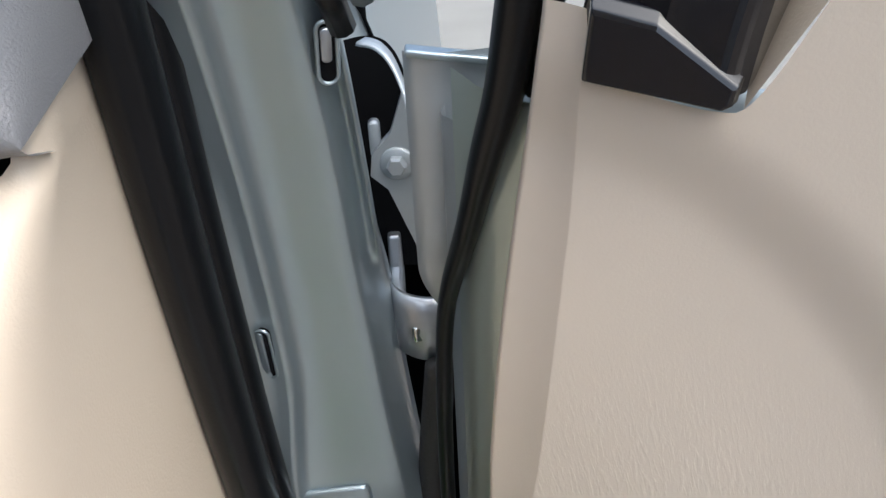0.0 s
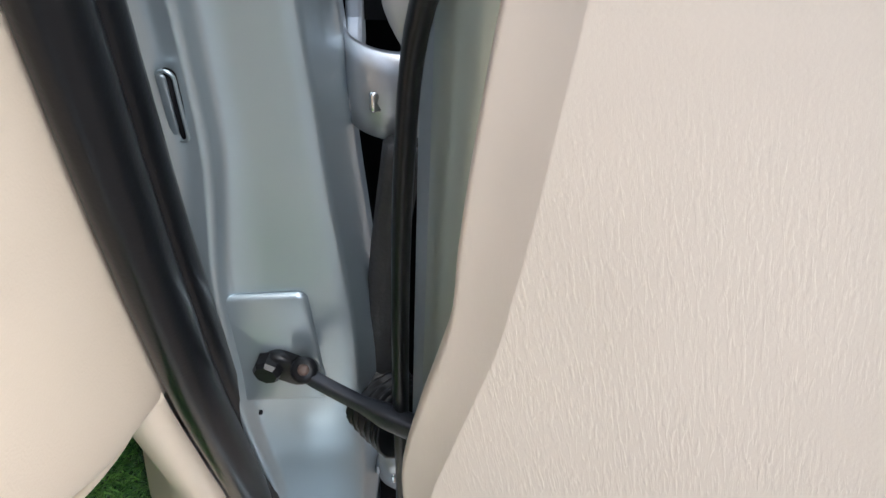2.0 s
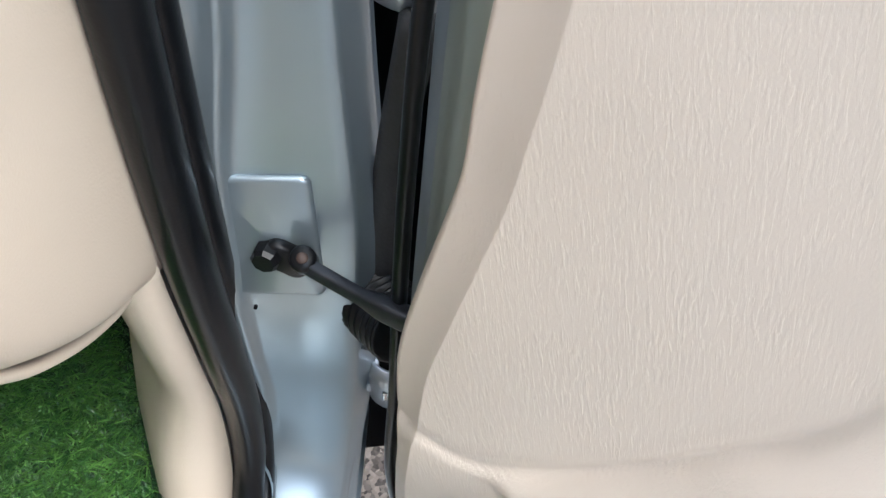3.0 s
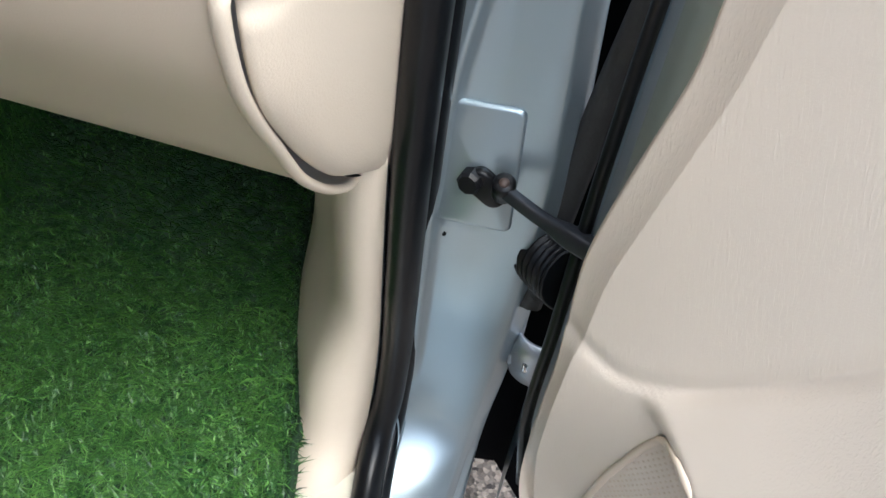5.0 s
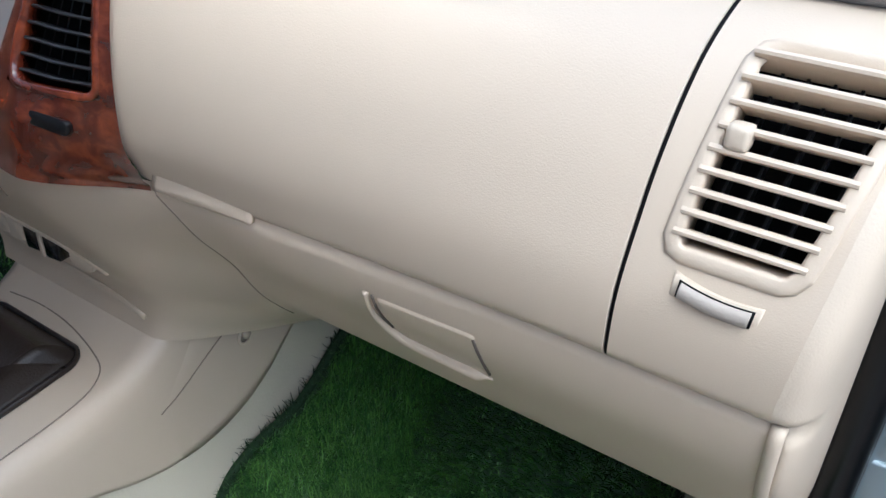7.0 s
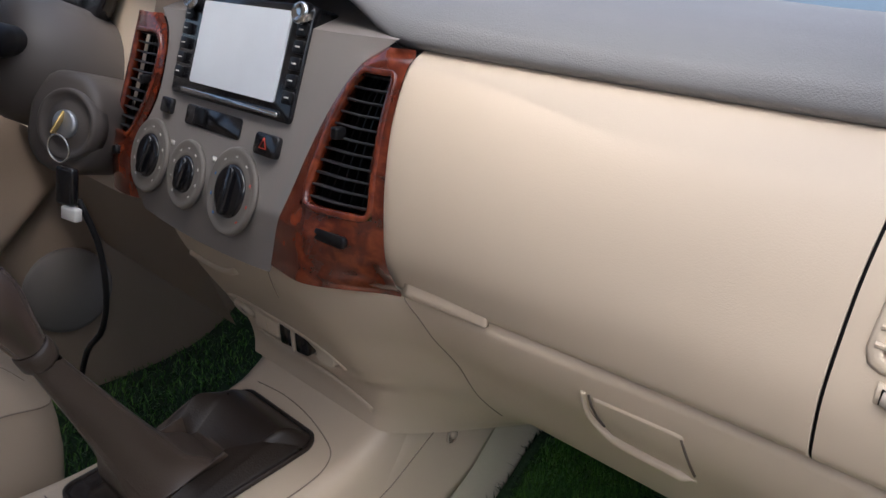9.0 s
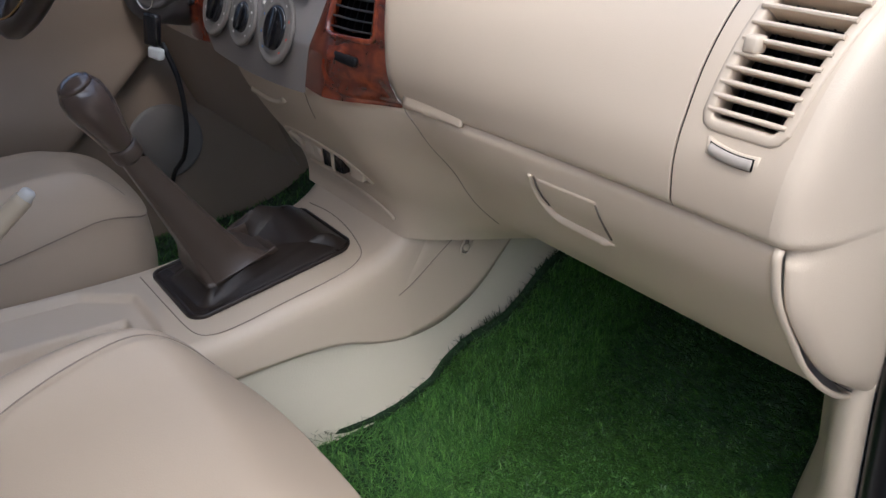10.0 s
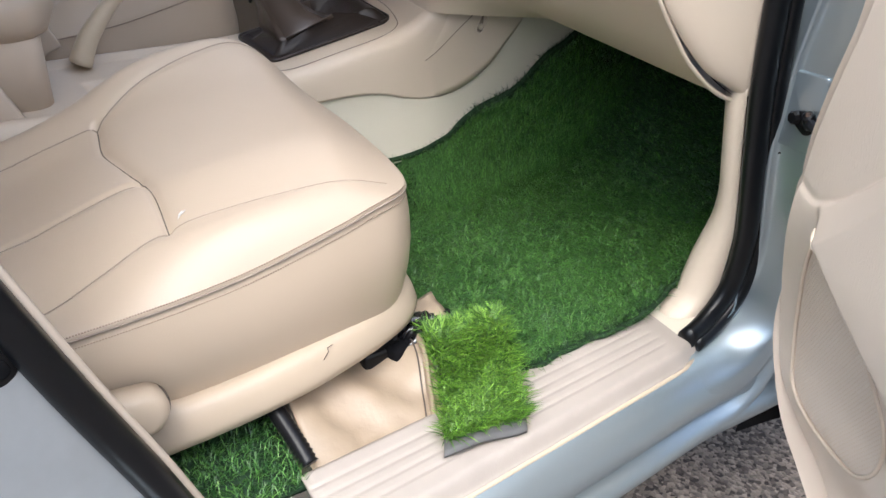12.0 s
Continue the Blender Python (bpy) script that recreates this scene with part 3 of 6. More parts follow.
def kick_trim():
    rows = []
    for z in steps(0.862, 0.438, 34):
        s = curve_at(SEAL_Y, z)
        f = sstep(0.53, 0.46, z)
        row = [(-0.098, s + 0.004), (-0.112, s - 0.006), (-0.125, s - 0.004), (-0.139, s + 0.010), (-0.150, s + 0.032), (-0.166, s + 0.062), (-0.188, s + 0.09), (-0.205, s + 0.13), (-0.212, s + 0.20), (-0.215, s + 0.38)]
        low = [(-0.098, s + 0.004), (-0.112, s - 0.012), (-0.126, s - 0.022), (-0.146, s - 0.022), (-0.162, s - 0.005), (-0.180, s + 0.03), (-0.198, s + 0.068), (-0.220, s + 0.125), (-0.235, s + 0.19), (-0.240, s + 0.38)]
        k = sstep(0.70, 0.53, z)
        rows.append([Vector((x + (p - x) * k, y + (q - y) * k + 0.004 * f, z)) for (x, y), (p, q) in zip(row, low)])
    ob = part("kick_trim", loft(rows), BEIGE_SOFT)
    tagged(ob, "pale beige plastic kick panel beside the footwell", "trim panel", kind="structure")
    thick(ob, 0.003)


kick_trim()

# ---- floor ----
FLOOR_Z = [(-2.0, 0.46), (-0.4, 0.455), (0.0, 0.462), (0.25, 0.472), (0.40, 0.485), (0.50, 0.505), (0.58, 0.54), (0.65, 0.60), (0.80, 0.74), (0.95, 0.88)]


# lower edge of the centre console against the tunnel covering
LOW_EDGE = [(-0.75, 0.672), (0.0, 0.682), (0.12, 0.685), (0.18, 0.679), (0.23, 0.664), (0.28, 0.656), (0.33, 0.664), (0.37, 0.684), (0.41, 0.717), (0.44, 0.752), (0.46, 0.775), (0.50, 0.83)]


def floor_z(x, y):
    climb = curve_at([(0.0, 0.0), (0.30, 0.0), (0.39, 0.040), (0.48, 0.066), (0.53, 0.090), (0.60, 0.09), (0.95, 0.09)], y)
    return curve_at(FLOOR_Z, y) + climb * sstep(-0.59, -0.67, x) + 0.108 * sstep(-0.565, -0.685, x) + 0.02 * sstep(-0.26, -0.2, x) * sstep(0.3, 0.55, y)


def cabin_floor():
    def at(u, v):
        return (u, v, floor_z(u, v) - 0.020 - 0.05 * sstep(-0.25, -0.13, u) * sstep(0.1, -0.05, v))
    ob = part("floor", grid(at, steps(-0.72, -0.09, 20), steps(-1.6, 0.95, 50)), CREAM)
    tagged(ob, "cream vinyl floor covering under the grass mat", "floor", kind="structure")
    def wall(u, v):
        return (-0.6855 + 0.0275 * sstep(0.69, 0.52, v) + 0.012 * math.sin(u * 9) * sstep(0.68, 0.55, v) + 0.011 * sstep(0.31, 0.47, u) * sstep(0.60, 0.70, v), u, v)
    def side(u, k):
        return wall(u, 0.45 + (curve_at(LOW_EDGE, u) + 0.012 - 0.45 + 0.05 * sstep(0.46, 0.50, u)) * k)
    ob = part("tunnel_side", grid(side, steps(-1.2, 0.95, 60), steps(0, 1, 16), flip=True), CREAM)
    tagged(ob, "cream vinyl covered side of the transmission tunnel", "tunnel", kind="structure")
    ob = part("far_floor", grid(lambda u, v: (u, v, curve_at(FLOOR_Z, v) - 0.012), steps(-1.62, -1.0, 8), steps(-1.6, 0.95, 24)), CREAM)
    tagged(ob, "cream vinyl driver side floor", "floor", kind="structure")
    # closing sheet whose near-black colour puts in the shade under the dash
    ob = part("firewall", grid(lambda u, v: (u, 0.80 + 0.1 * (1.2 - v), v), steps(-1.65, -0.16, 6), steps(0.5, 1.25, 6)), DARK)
    tagged(ob, "firewall under the dashboard, coloured near black for the shade there", "firewall", kind="structure")


cabin_floor()


def blades(spots, rng, length, width, lean, slope=None):
    """Bent plastic grass blades standing on spots (x, y, z, normal)."""
    verts, faces = [], []
    for (x, y, z) in spots:
        a = 2.5 * noise.noise((x * 22, y * 22, 0.3)) + rng.gauss(0, 2.2)
        h = length * rng.uniform(0.6, 1.15)
        l = lean * rng.uniform(0.2, 1.3) * (1 + 0.25 * noise.noise((x * 14, y * 14, 4.0)))
        dx, dy = math.cos(a), math.sin(a)
        tip = slope(x, y) if slope else 0.0
        up = 1 / math.sqrt(1 + tip * tip)
        sx, h = -tip * up * h, up * h
        dx *= up
        b = a + rng.uniform(1.2, 1.95)
        wx, wy = math.cos(b) * width / 2, math.sin(b) * width / 2
        k = len(verts)
        verts += [(x - wx, y - wy, z), (x + wx, y + wy, z), (x + sx * 0.6 + dx * l * 0.35 - wx * 0.9, y + dy * l * 0.35 - wy * 0.9, z + h * 0.6), (x + sx * 0.6 + dx * l * 0.35 + wx * 0.9, y + dy * l * 0.35 + wy * 0.9, z + h * 0.6), (x + sx + dx * l, y + dy * l, z + h + dx * l * tip)]
        faces += [(k, k + 1, k + 3, k + 2), (k + 2, k + 3, k + 4)]
    return verts, faces


# the mat's outline: left edge against the tunnel, right edge against trim and sill plate
MAT_LEFT = [(-0.10, -0.655), (0.1, -0.66), (0.25, -0.655), (0.35, -0.668), (0.45, -0.662), (0.55, -0.665), (0.8, -0.66)]
MAT_RIGHT = [(-0.10, -0.24), (0.0, -0.20), (0.06, -0.165), (0.10, -0.137), (0.25, -0.139), (0.34, -0.138), (0.42, -0.156), (0.48, -0.176), (0.53, -0.194), (0.60, -0.218), (0.68, -0.232), (0.8, -0.24)]


def grass_floor_mat():
    rng = random.Random(4)
    gm = empty("grass_mat", (-0.42, 0.3, 0.47), "dark green artificial grass mat lying in the passenger footwell", "floor mat")
    def at(u, v):
        a, b = curve_at(MAT_LEFT, v), curve_at(MAT_RIGHT, v)
        x = a + (b - a) * u
        ragged = 0.006 * noise.noise((x * 30, v * 30, 0))
        return (x + ragged, v, floor_z(x, v) + 0.002 * noise.noise((x * 9, v * 9, 1)))
    ob = add("backing", grid(at, steps(0, 1, 30), steps(-0.10, 0.80, 60)), MAT_BASE, gm, "black mat backing with ragged cut edges")
    thick(ob, 0.006, 0)
    # dark tubes along both edges: cut backing plus the shadow line beside it
    rim = [Vector(at(0.0, v)) + Vector((-0.001, 0, 0.003)) for v in steps(-0.10, 0.62, 90)]
    add("cut_edge_shade", tube([p + Vector((0.002, 0, 0.002)) for p in rim], 0.006, 7), MAT_BASE, gm, "cut edge of the mat with the dark shadow line along it")
    rim = [Vector(at(1.0, v)) + Vector((0.002, 0, 0.004)) for v in steps(0.02, 0.62, 80)]
    add("cut_edge_shade", tube(rim, 0.005, 7), MAT_BASE, gm, "cut edge of the mat with the dark shadow line along it")
    spots = []
    for _ in range(90000):
        u, v = rng.uniform(0.008, 1.0), -0.10 + 0.90 * rng.random()
        spots.append(at(u, v))
    for _ in range(16000):
        spots.append(at(0.008 + 0.20 * rng.random(), rng.uniform(0.22, 0.70)))
    def slope(x, y):
        return (floor_z(x + 0.006, y) - floor_z(x - 0.006, y)) / 0.012
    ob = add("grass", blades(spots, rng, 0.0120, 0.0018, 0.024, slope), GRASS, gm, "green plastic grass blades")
    tagged(ob, kind="stuff")
    edge = []
    for _ in range(1500):
        v = rng.uniform(-0.05, 0.65)
        x, y, z = at(0.0 if rng.random() < 0.6 else 1.0, v)
        edge.append((x + rng.uniform(-0.006, 0.006), y, z + rng.uniform(0, 0.006)))
    tagged(add("fringe", blades(edge, rng, 0.013, 0.0014, 0.018), MAT_BASE, gm, "frayed dark tufts on the cut edge"), kind="stuff")


grass_floor_mat()


def grass_offcut():
    """A loose strip of the mat that lies over the sill plate."""
    rng = random.Random(9)
    go = empty("grass_offcut", (-0.12, 0.03, 0.48), "bright green artificial grass offcut lying over the sill plate", "mat offcut")
    rail = smooth_line([(-0.245, 0.068, 0.487), (-0.21, 0.060, 0.522), (-0.172, 0.048, 0.524), (-0.125, 0.037, 0.498), (-0.075, 0.013, 0.490), (-0.032, -0.012, 0.484)], 30)
    def at(u, v):
        p = rail[min(29, int(u * 29))]
        q = rail[min(29, int(u * 29) + 1)]
        c = p + (q - p) * (u * 29 - int(u * 29))
        w = (v - 0.5) * 0.118
        return (c.x + w * 0.12, c.y + w * 0.99, c.z + 0.003 * math.sin(v * 7 + u * 5))
    thick(add("backing", grid(at, steps(0, 1, 30), steps(0, 1, 12)), LATEX_GREY, go, "grey rubber backing"), 0.006)
    spots = [at(rng.uniform(0, 0.93), rng.random()) for _ in range(8500)]
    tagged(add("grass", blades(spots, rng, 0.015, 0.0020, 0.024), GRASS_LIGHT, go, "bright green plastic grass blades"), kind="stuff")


grass_offcut()


def rear_grass():
    rng = random.Random(5)
    rg = empty("rear_grass_mat", (-0.25, -0.4, 0.455), "dark green artificial grass mat under the seat", "floor mat")
    at = lambda u, v: (-0.66 + 0.575 * u, -0.85 + 0.62 * v, 0.464)
    thick(add("backing", grid(at, steps(0, 1, 8), steps(0, 1, 8)), MAT_BASE, rg), 0.005, 0)
    spots = [at(rng.random(), rng.random()) for _ in range(34000)]
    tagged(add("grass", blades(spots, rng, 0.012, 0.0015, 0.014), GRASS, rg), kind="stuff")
    rg2 = empty("driver_grass_mat", (-1.3, 0.3, 0.47), "dark green artificial grass mat in the driver footwell", "floor mat")
    at2 = lambda u, v: (-1.615 + 0.65 * u, -0.05 + 0.80 * v, curve_at(FLOOR_Z, -0.05 + 0.80 * v) + 0.002)
    thick(add("backing", grid(at2, steps(0, 1, 8), steps(0, 1, 16)), MAT_BASE, rg2), 0.005, 0)
    spots = [at2(rng.random(), rng.random()) for _ in range(11000)]
    tagged(add("grass", blades(spots, rng, 0.016, 0.0028, 0.014), GRASS, rg2), kind="stuff")


rear_grass()


# ---- dashboard ----
UP_LEFT = [(0.215, 1.256), (0.197, 1.240), (0.183, 1.200), (0.176, 1.160), (0.174, 1.120), (0.178, 1.080), (0.189, 1.057), (0.196, 1.047), (0.212, 1.040)]
UP_RIGHT = [(0.304, 1.240), (0.278, 1.229), (0.247, 1.205), (0.222, 1.165), (0.208, 1.120), (0.204, 1.090), (0.208, 1.060), (0.214, 1.047), (0.230, 1.040)]


def dash_point(x, v):
    """A point of the upper dash front; v runs from the top edge (0) to the lower lip (1)."""
    t = min(1.0, max(0.0, (x + 0.585) / 0.37))
    t = 1 - (1 - t) ** 2
    k = v * 8
    ly, lz = curve_at([(i, p[0]) for i, p in enumerate(UP_LEFT)], k), curve_at([(i, p[1]) for i, p in enumerate(UP_LEFT)], k)
    ry, rz = curve_at([(i, p[0]) for i, p in enumerate(UP_RIGHT)], k), curve_at([(i, p[1]) for i, p in enumerate(UP_RIGHT)], k)
    return Vector((x, ly + (ry - ly) * t, lz + (rz - lz) * t))


def dash_at_z(x, z):
    """The upper dash front at a height."""
    lo, hi = 0.0, 1.0
    for _ in range(24):
        mid = (lo + hi) / 2
        if dash_point(x, mid).z > z:
            lo = mid
        else:
            hi = mid
    return dash_point(x, lo)


# lower glove box: from the joint under the lip to the bottom edge
GLOVE = [(1.046, 0.224), (1.037, 0.220), (1.00, 0.233), (0.97, 0.254), (0.95, 0.271), (0.91, 0.305), (0.88, 0.339), (0.86, 0.367), (0.845, 0.393), (0.837, 0.415), (0.828, 0.445), (0.818, 0.475)]
CENTRE = [(1.046, 0.160), (1.037, 0.158), (1.00, 0.172), (0.95, 0.204), (0.91, 0.234), (0.88, 0.258), (0.855, 0.270), (0.838, 0.274)]


def low_y(x, z):
    g, c = curve_at(GLOVE, z), curve_at(CENTRE, z)
    g -= 0.020 * sstep(-0.22, -0.58, x) * sstep(0.95, 1.04, z)
    t = sstep(-0.54, -0.70, x)
    return g + (c - g) * t


HANDLE = (-0.384, -0.302, 0.958, 1.017)


def low_point(x, z):
    y = low_y(x, z)
    return Vector((x, y, z))


def glove_handle(u, v):
    """The flat pull flap on the lower glove box: u across, v down."""
    x0, x1, z0, z1 = HANDLE
    z = z1 + (z0 - z1) * v
    x = x0 + 0.004 + (x1 - x0 - 0.004) * u
    edge = sstep(0.0, 0.04, u) * sstep(1.0, 0.96, u) * sstep(0.0, 0.06, v)
    return Vector((x, low_y(x, z) + 0.0008 - 0.0026 * edge + 0.0012 * v, z))


def ring_frame(outline, at, width, height, wall):
    """A rounded rim that follows an outline of points on a surface."""
    pts = [at(u, v) for u, v in outline]
    return sweep(pts, [(-wall, -width / 2), (height * 0.5, -width / 2), (height, -width * 0.3), (height, width * 0.3), (height * 0.5, width / 2), (-wall, width / 2)], (0, -1, 0.15), ring=True)


def dashboard():
    db = empty("dashboard", (-0.6, 0.4, 1.0), "beige and dark grey plastic dashboard with wood-print vents", "dashboard")
    # upper glove box lid
    lid_us = [-0.583, -0.5824] + steps(-0.581, -0.2185, 38) + [-0.2171, -0.2165]
    def slant(v):
        return 0.008 * (1 - v) ** 1.5
    thick(add("glove_lid", grid(lambda x, v: dash_point(x + slant(v) * sstep(-0.592, -0.2165, x), v), lid_us, [0, 0.004] + steps(0.01, 0.99, 40) + [0.996, 1]), BEIGE, db, "beige upper glove box lid"), 0.004, 1)
    secs = []
    for i, x in enumerate(steps(-0.568, -0.478, 16)):
        p, k = dash_point(x, 0.82), 1.0 - 0.88 * (i / 15) ** 1.6
        secs.append([p + Vector((0, a, c)) for a, c in ((0.004, 0.019 * k), (0.0004, 0.016 * k), (-0.0026 * k, 0.007 * k), (-0.0045 * k, -0.002), (-0.0040 * k, -0.0065), (-0.001, -0.0085), (0.004, -0.008))])
    add("lid_grip", loft(secs, True, True), BEIGE, db, "small moulded finger grip")
    # vent panel and rounded end cap
    vx0, vx1 = -0.1935, -0.1305
    def inside(x, z):
        s = z - 1.12
        return vx0 + 0.09 * s < x < vx1 + 0.20 * s and 1.122 < z < 1.219
    us = steps(-0.2135, -0.1235, 60)
    def splay(z):
        return 0.10 * max(0.0, z - 1.06)
    def vent_face(x, v):
        z = dash_point(x, v).z
        return dash_point(x + slant(v) * sstep(-0.19, -0.2135, x) + splay(z) * (x + 0.2135) / 0.09, v)
    def keep(u, v):
        p = vent_face(u, v)
        return not inside(p.x, p.z)
    add("vent_panel", grid(vent_face, us, steps(0, 1, 100), keep), BEIGE, db, "beige outer vent panel")
    add("lid_gap", tube([dash_point(-0.215 + slant(v), v) + Vector((0, 0.003, 0)) for v in steps(0, 1, 30)], 0.0015, 6), DARK, db)
    vent(db, inside)
    cap_rows = []
    for v in steps(0, 1, 40):
        p = dash_point(-0.1235, v)
        row = []
        for x, k in ((-0.1235, 0.0), (-0.1195, 0.003), (-0.1155, 0.010), (-0.1115, 0.024), (-0.108, 0.05), (-0.1035, 0.10), (-0.0995, 0.22), (-0.0965, 0.5), (-0.0960, 1.0)):
            yy = p.y + (0.45 - p.y) * k
            row.append(Vector((x + splay(p.z) * (1 - min(1.0, k * 2)), yy, p.z + ((0.015 + 0.1 * (yy - 0.29)) * sstep(0.0, 0.03, k) if v == 0 else 0.0))))
        cap_rows.append(row)
    arc = [(1.040, 0.229), (1.03, 0.2275), (0.99, 0.242), (0.955, 0.269), (0.915, 0.308), (0.885, 0.345), (0.865, 0.38), (0.849, 0.41), (0.842, 0.43), (0.840, 0.46)]
    for z, y in [(p.x, p.y) for p in smooth_line([(a, b, 0) for a, b in arc], 40)[1:]]:
        row = []
        for x, k in ((-0.1170, 0.03), (-0.1160, 0.007), (-0.1135, 0.003), (-0.1105, 0.014), (-0.106, 0.050), (-0.1030, 0.11), (-0.0995, 0.24), (-0.0965, 0.5), (-0.0960, 1.0)):
            row.append(Vector((x, y - 0.003 + 0.003 * sstep(1.02, 0.90, z) + max(0.02, (0.47 - y)) * k, z)))
        cap_rows.append(row)
    add("end_cap", loft(cap_rows), BEIGE_SOFT, db, "rounded beige dashboard end cap")
    # lower glove box and centre panel in one moulding
    xs = steps(-0.955, -0.66, 26) + steps(-0.65, -0.40, 26)[1:] + steps(-0.40, -0.296, 12)[1:] + steps(-0.296, -0.1185, 18)[1:]
    zs = steps(1.046, 1.022, 6) + steps(1.022, 0.938, 16)[1:] + steps(0.938, 0.818, 28)[1:]
    add("lower_panel", grid(low_point, xs, zs), BEIGE, db, "beige lower glove box front")
    add("glove_floor", grid(lambda x, y: (x, y, 0.8185 + 0.01 * (y - 0.44)), steps(-0.66, -0.1185, 6), steps(0.473, 0.78, 6)), BEIGE, db)
    rim = [(-0.1190, curve_at(GLOVE, z) - 0.0015, z) for z in steps(1.043, 0.822, 40)]
    add("glove_rim", sweep(rim, circle(0.0042, 10, 0, 0, 0.0032), (1, 0, 0)), BEIGE_SOFT, db, "rounded edge of the glove box")
    add("rim_gap", grid(lambda v, x: (x, curve_at(GLOVE, v) + 0.016, v), steps(1.024, 0.845, 20), [-0.1195, -0.1125]), DARK, db)
    # joints between the mouldings
    x_seam = smooth_line([(-0.574, 1.042), (-0.560, 1.018), (-0.560, 0.98), (-0.565, 0.94), (-0.570, 0.90), (-0.574, 0.865)], 30)
    add("panel_joint", tube([Vector((p.x, low_y(p.x, p.y) + 0.0001, p.y)) for p in x_seam], 0.0008, 6), JOINT, db)
    add("glove_handle", grid(glove_handle, steps(0, 1, 40), steps(0, 1, 40)), BEIGE, db, "flat beige pull flap")
    run = smooth_line([(-0.3865, 1.018, 0), (-0.3895, 0.999, 0), (-0.387, 0.981, 0), (-0.377, 0.969, 0), (-0.36, 0.9655, 0), (-0.33, 0.9645, 0), (-0.3035, 0.963, 0)], 50)
    lip = [Vector((p.x, low_y(p.x, p.y) - 0.0005, p.y)) for p in run]
    add("handle_lip", tube(lip, 0.0062, 12, 0, lambda s: (0.38 + 0.62 * sstep(0.12, 0.5, s)) * (1 - 0.85 * sstep(0.90, 1.0, s))), BEIGE, db, "rounded lip of the pull handle")
    add("handle_joint", tube([Vector((x, low_y(x, z) - 0.0008, z)) for x, z in ((-0.3815, 1.0165), (-0.382, 1.005), (-0.381, 0.992), (-0.3785, 0.982))], 0.0011, 6), SEAM, db)
    add("handle_joint", tube([Vector((x, low_y(x, z) - 0.0008, z)) for x, z in ((-0.3045, 1.012), (-0.303, 1.0), (-0.3025, 0.985), (-0.3025, 0.971))], 0.0011, 6), SEAM, db)
    x_seam = smooth_line([(-0.742, 1.036), (-0.746, 1.01), (-0.752, 0.985)], 8)
    add("panel_joint", tube([Vector((p.x, low_y(p.x, p.y) - 0.0002, p.y)) for p in x_seam], 0.0008, 6), JOINT, db)
    # dark upper pad
    def pad(x, v):
        e = dash_point(min(-0.09, max(-0.60, x)), 0.0)
        if x < -0.60:
            e = Vector((x, e.y, e.z)) + Vector((0, -0.012 * sstep(-0.60, -0.75, x), 0.042 * sstep(-0.60, -0.70, x)))
        e.z += 0.009 * sstep(-0.145, -0.10, x)
        table_y = [(0, 0.012), (0.08, -0.007), (0.16, -0.009), (0.26, 0.0), (0.4, 0.03), (0.6, 0.09), (0.8, 0.2), (1, 0.48)]
        table_z = [(0, -0.006), (0.08, 0.002), (0.16, 0.012), (0.26, 0.028), (0.4, 0.046), (0.6, 0.06), (0.8, 0.066), (1, 0.060)]
        return Vector((x, e.y + curve_at(table_y, v), e.z + curve_at(table_z, v)))
    add("upper_pad", grid(pad, steps(-1.62, -0.70, 30) + steps(-0.695, -0.0955, 30), steps(0, 1, 40)), DARK_DASH, db, "dark grey soft upper dash pad")
    side = [pad(-0.0955, v) for v in steps(0, 1, 40)]
    foot = [Vector((-0.0870, p.y, min(p.z, 1.2535 + 0.1 * (p.y - 0.29)))) for p in side]
    add("pad_end", loft([side, [p.lerp(q, 0.3) + Vector((0.005, 0, 0)) for p, q in zip(side, foot)], foot]), DARK_DASH, db, "dark grey end of the dash pad")
    stack(db)
    lower_centre(db)
    return db


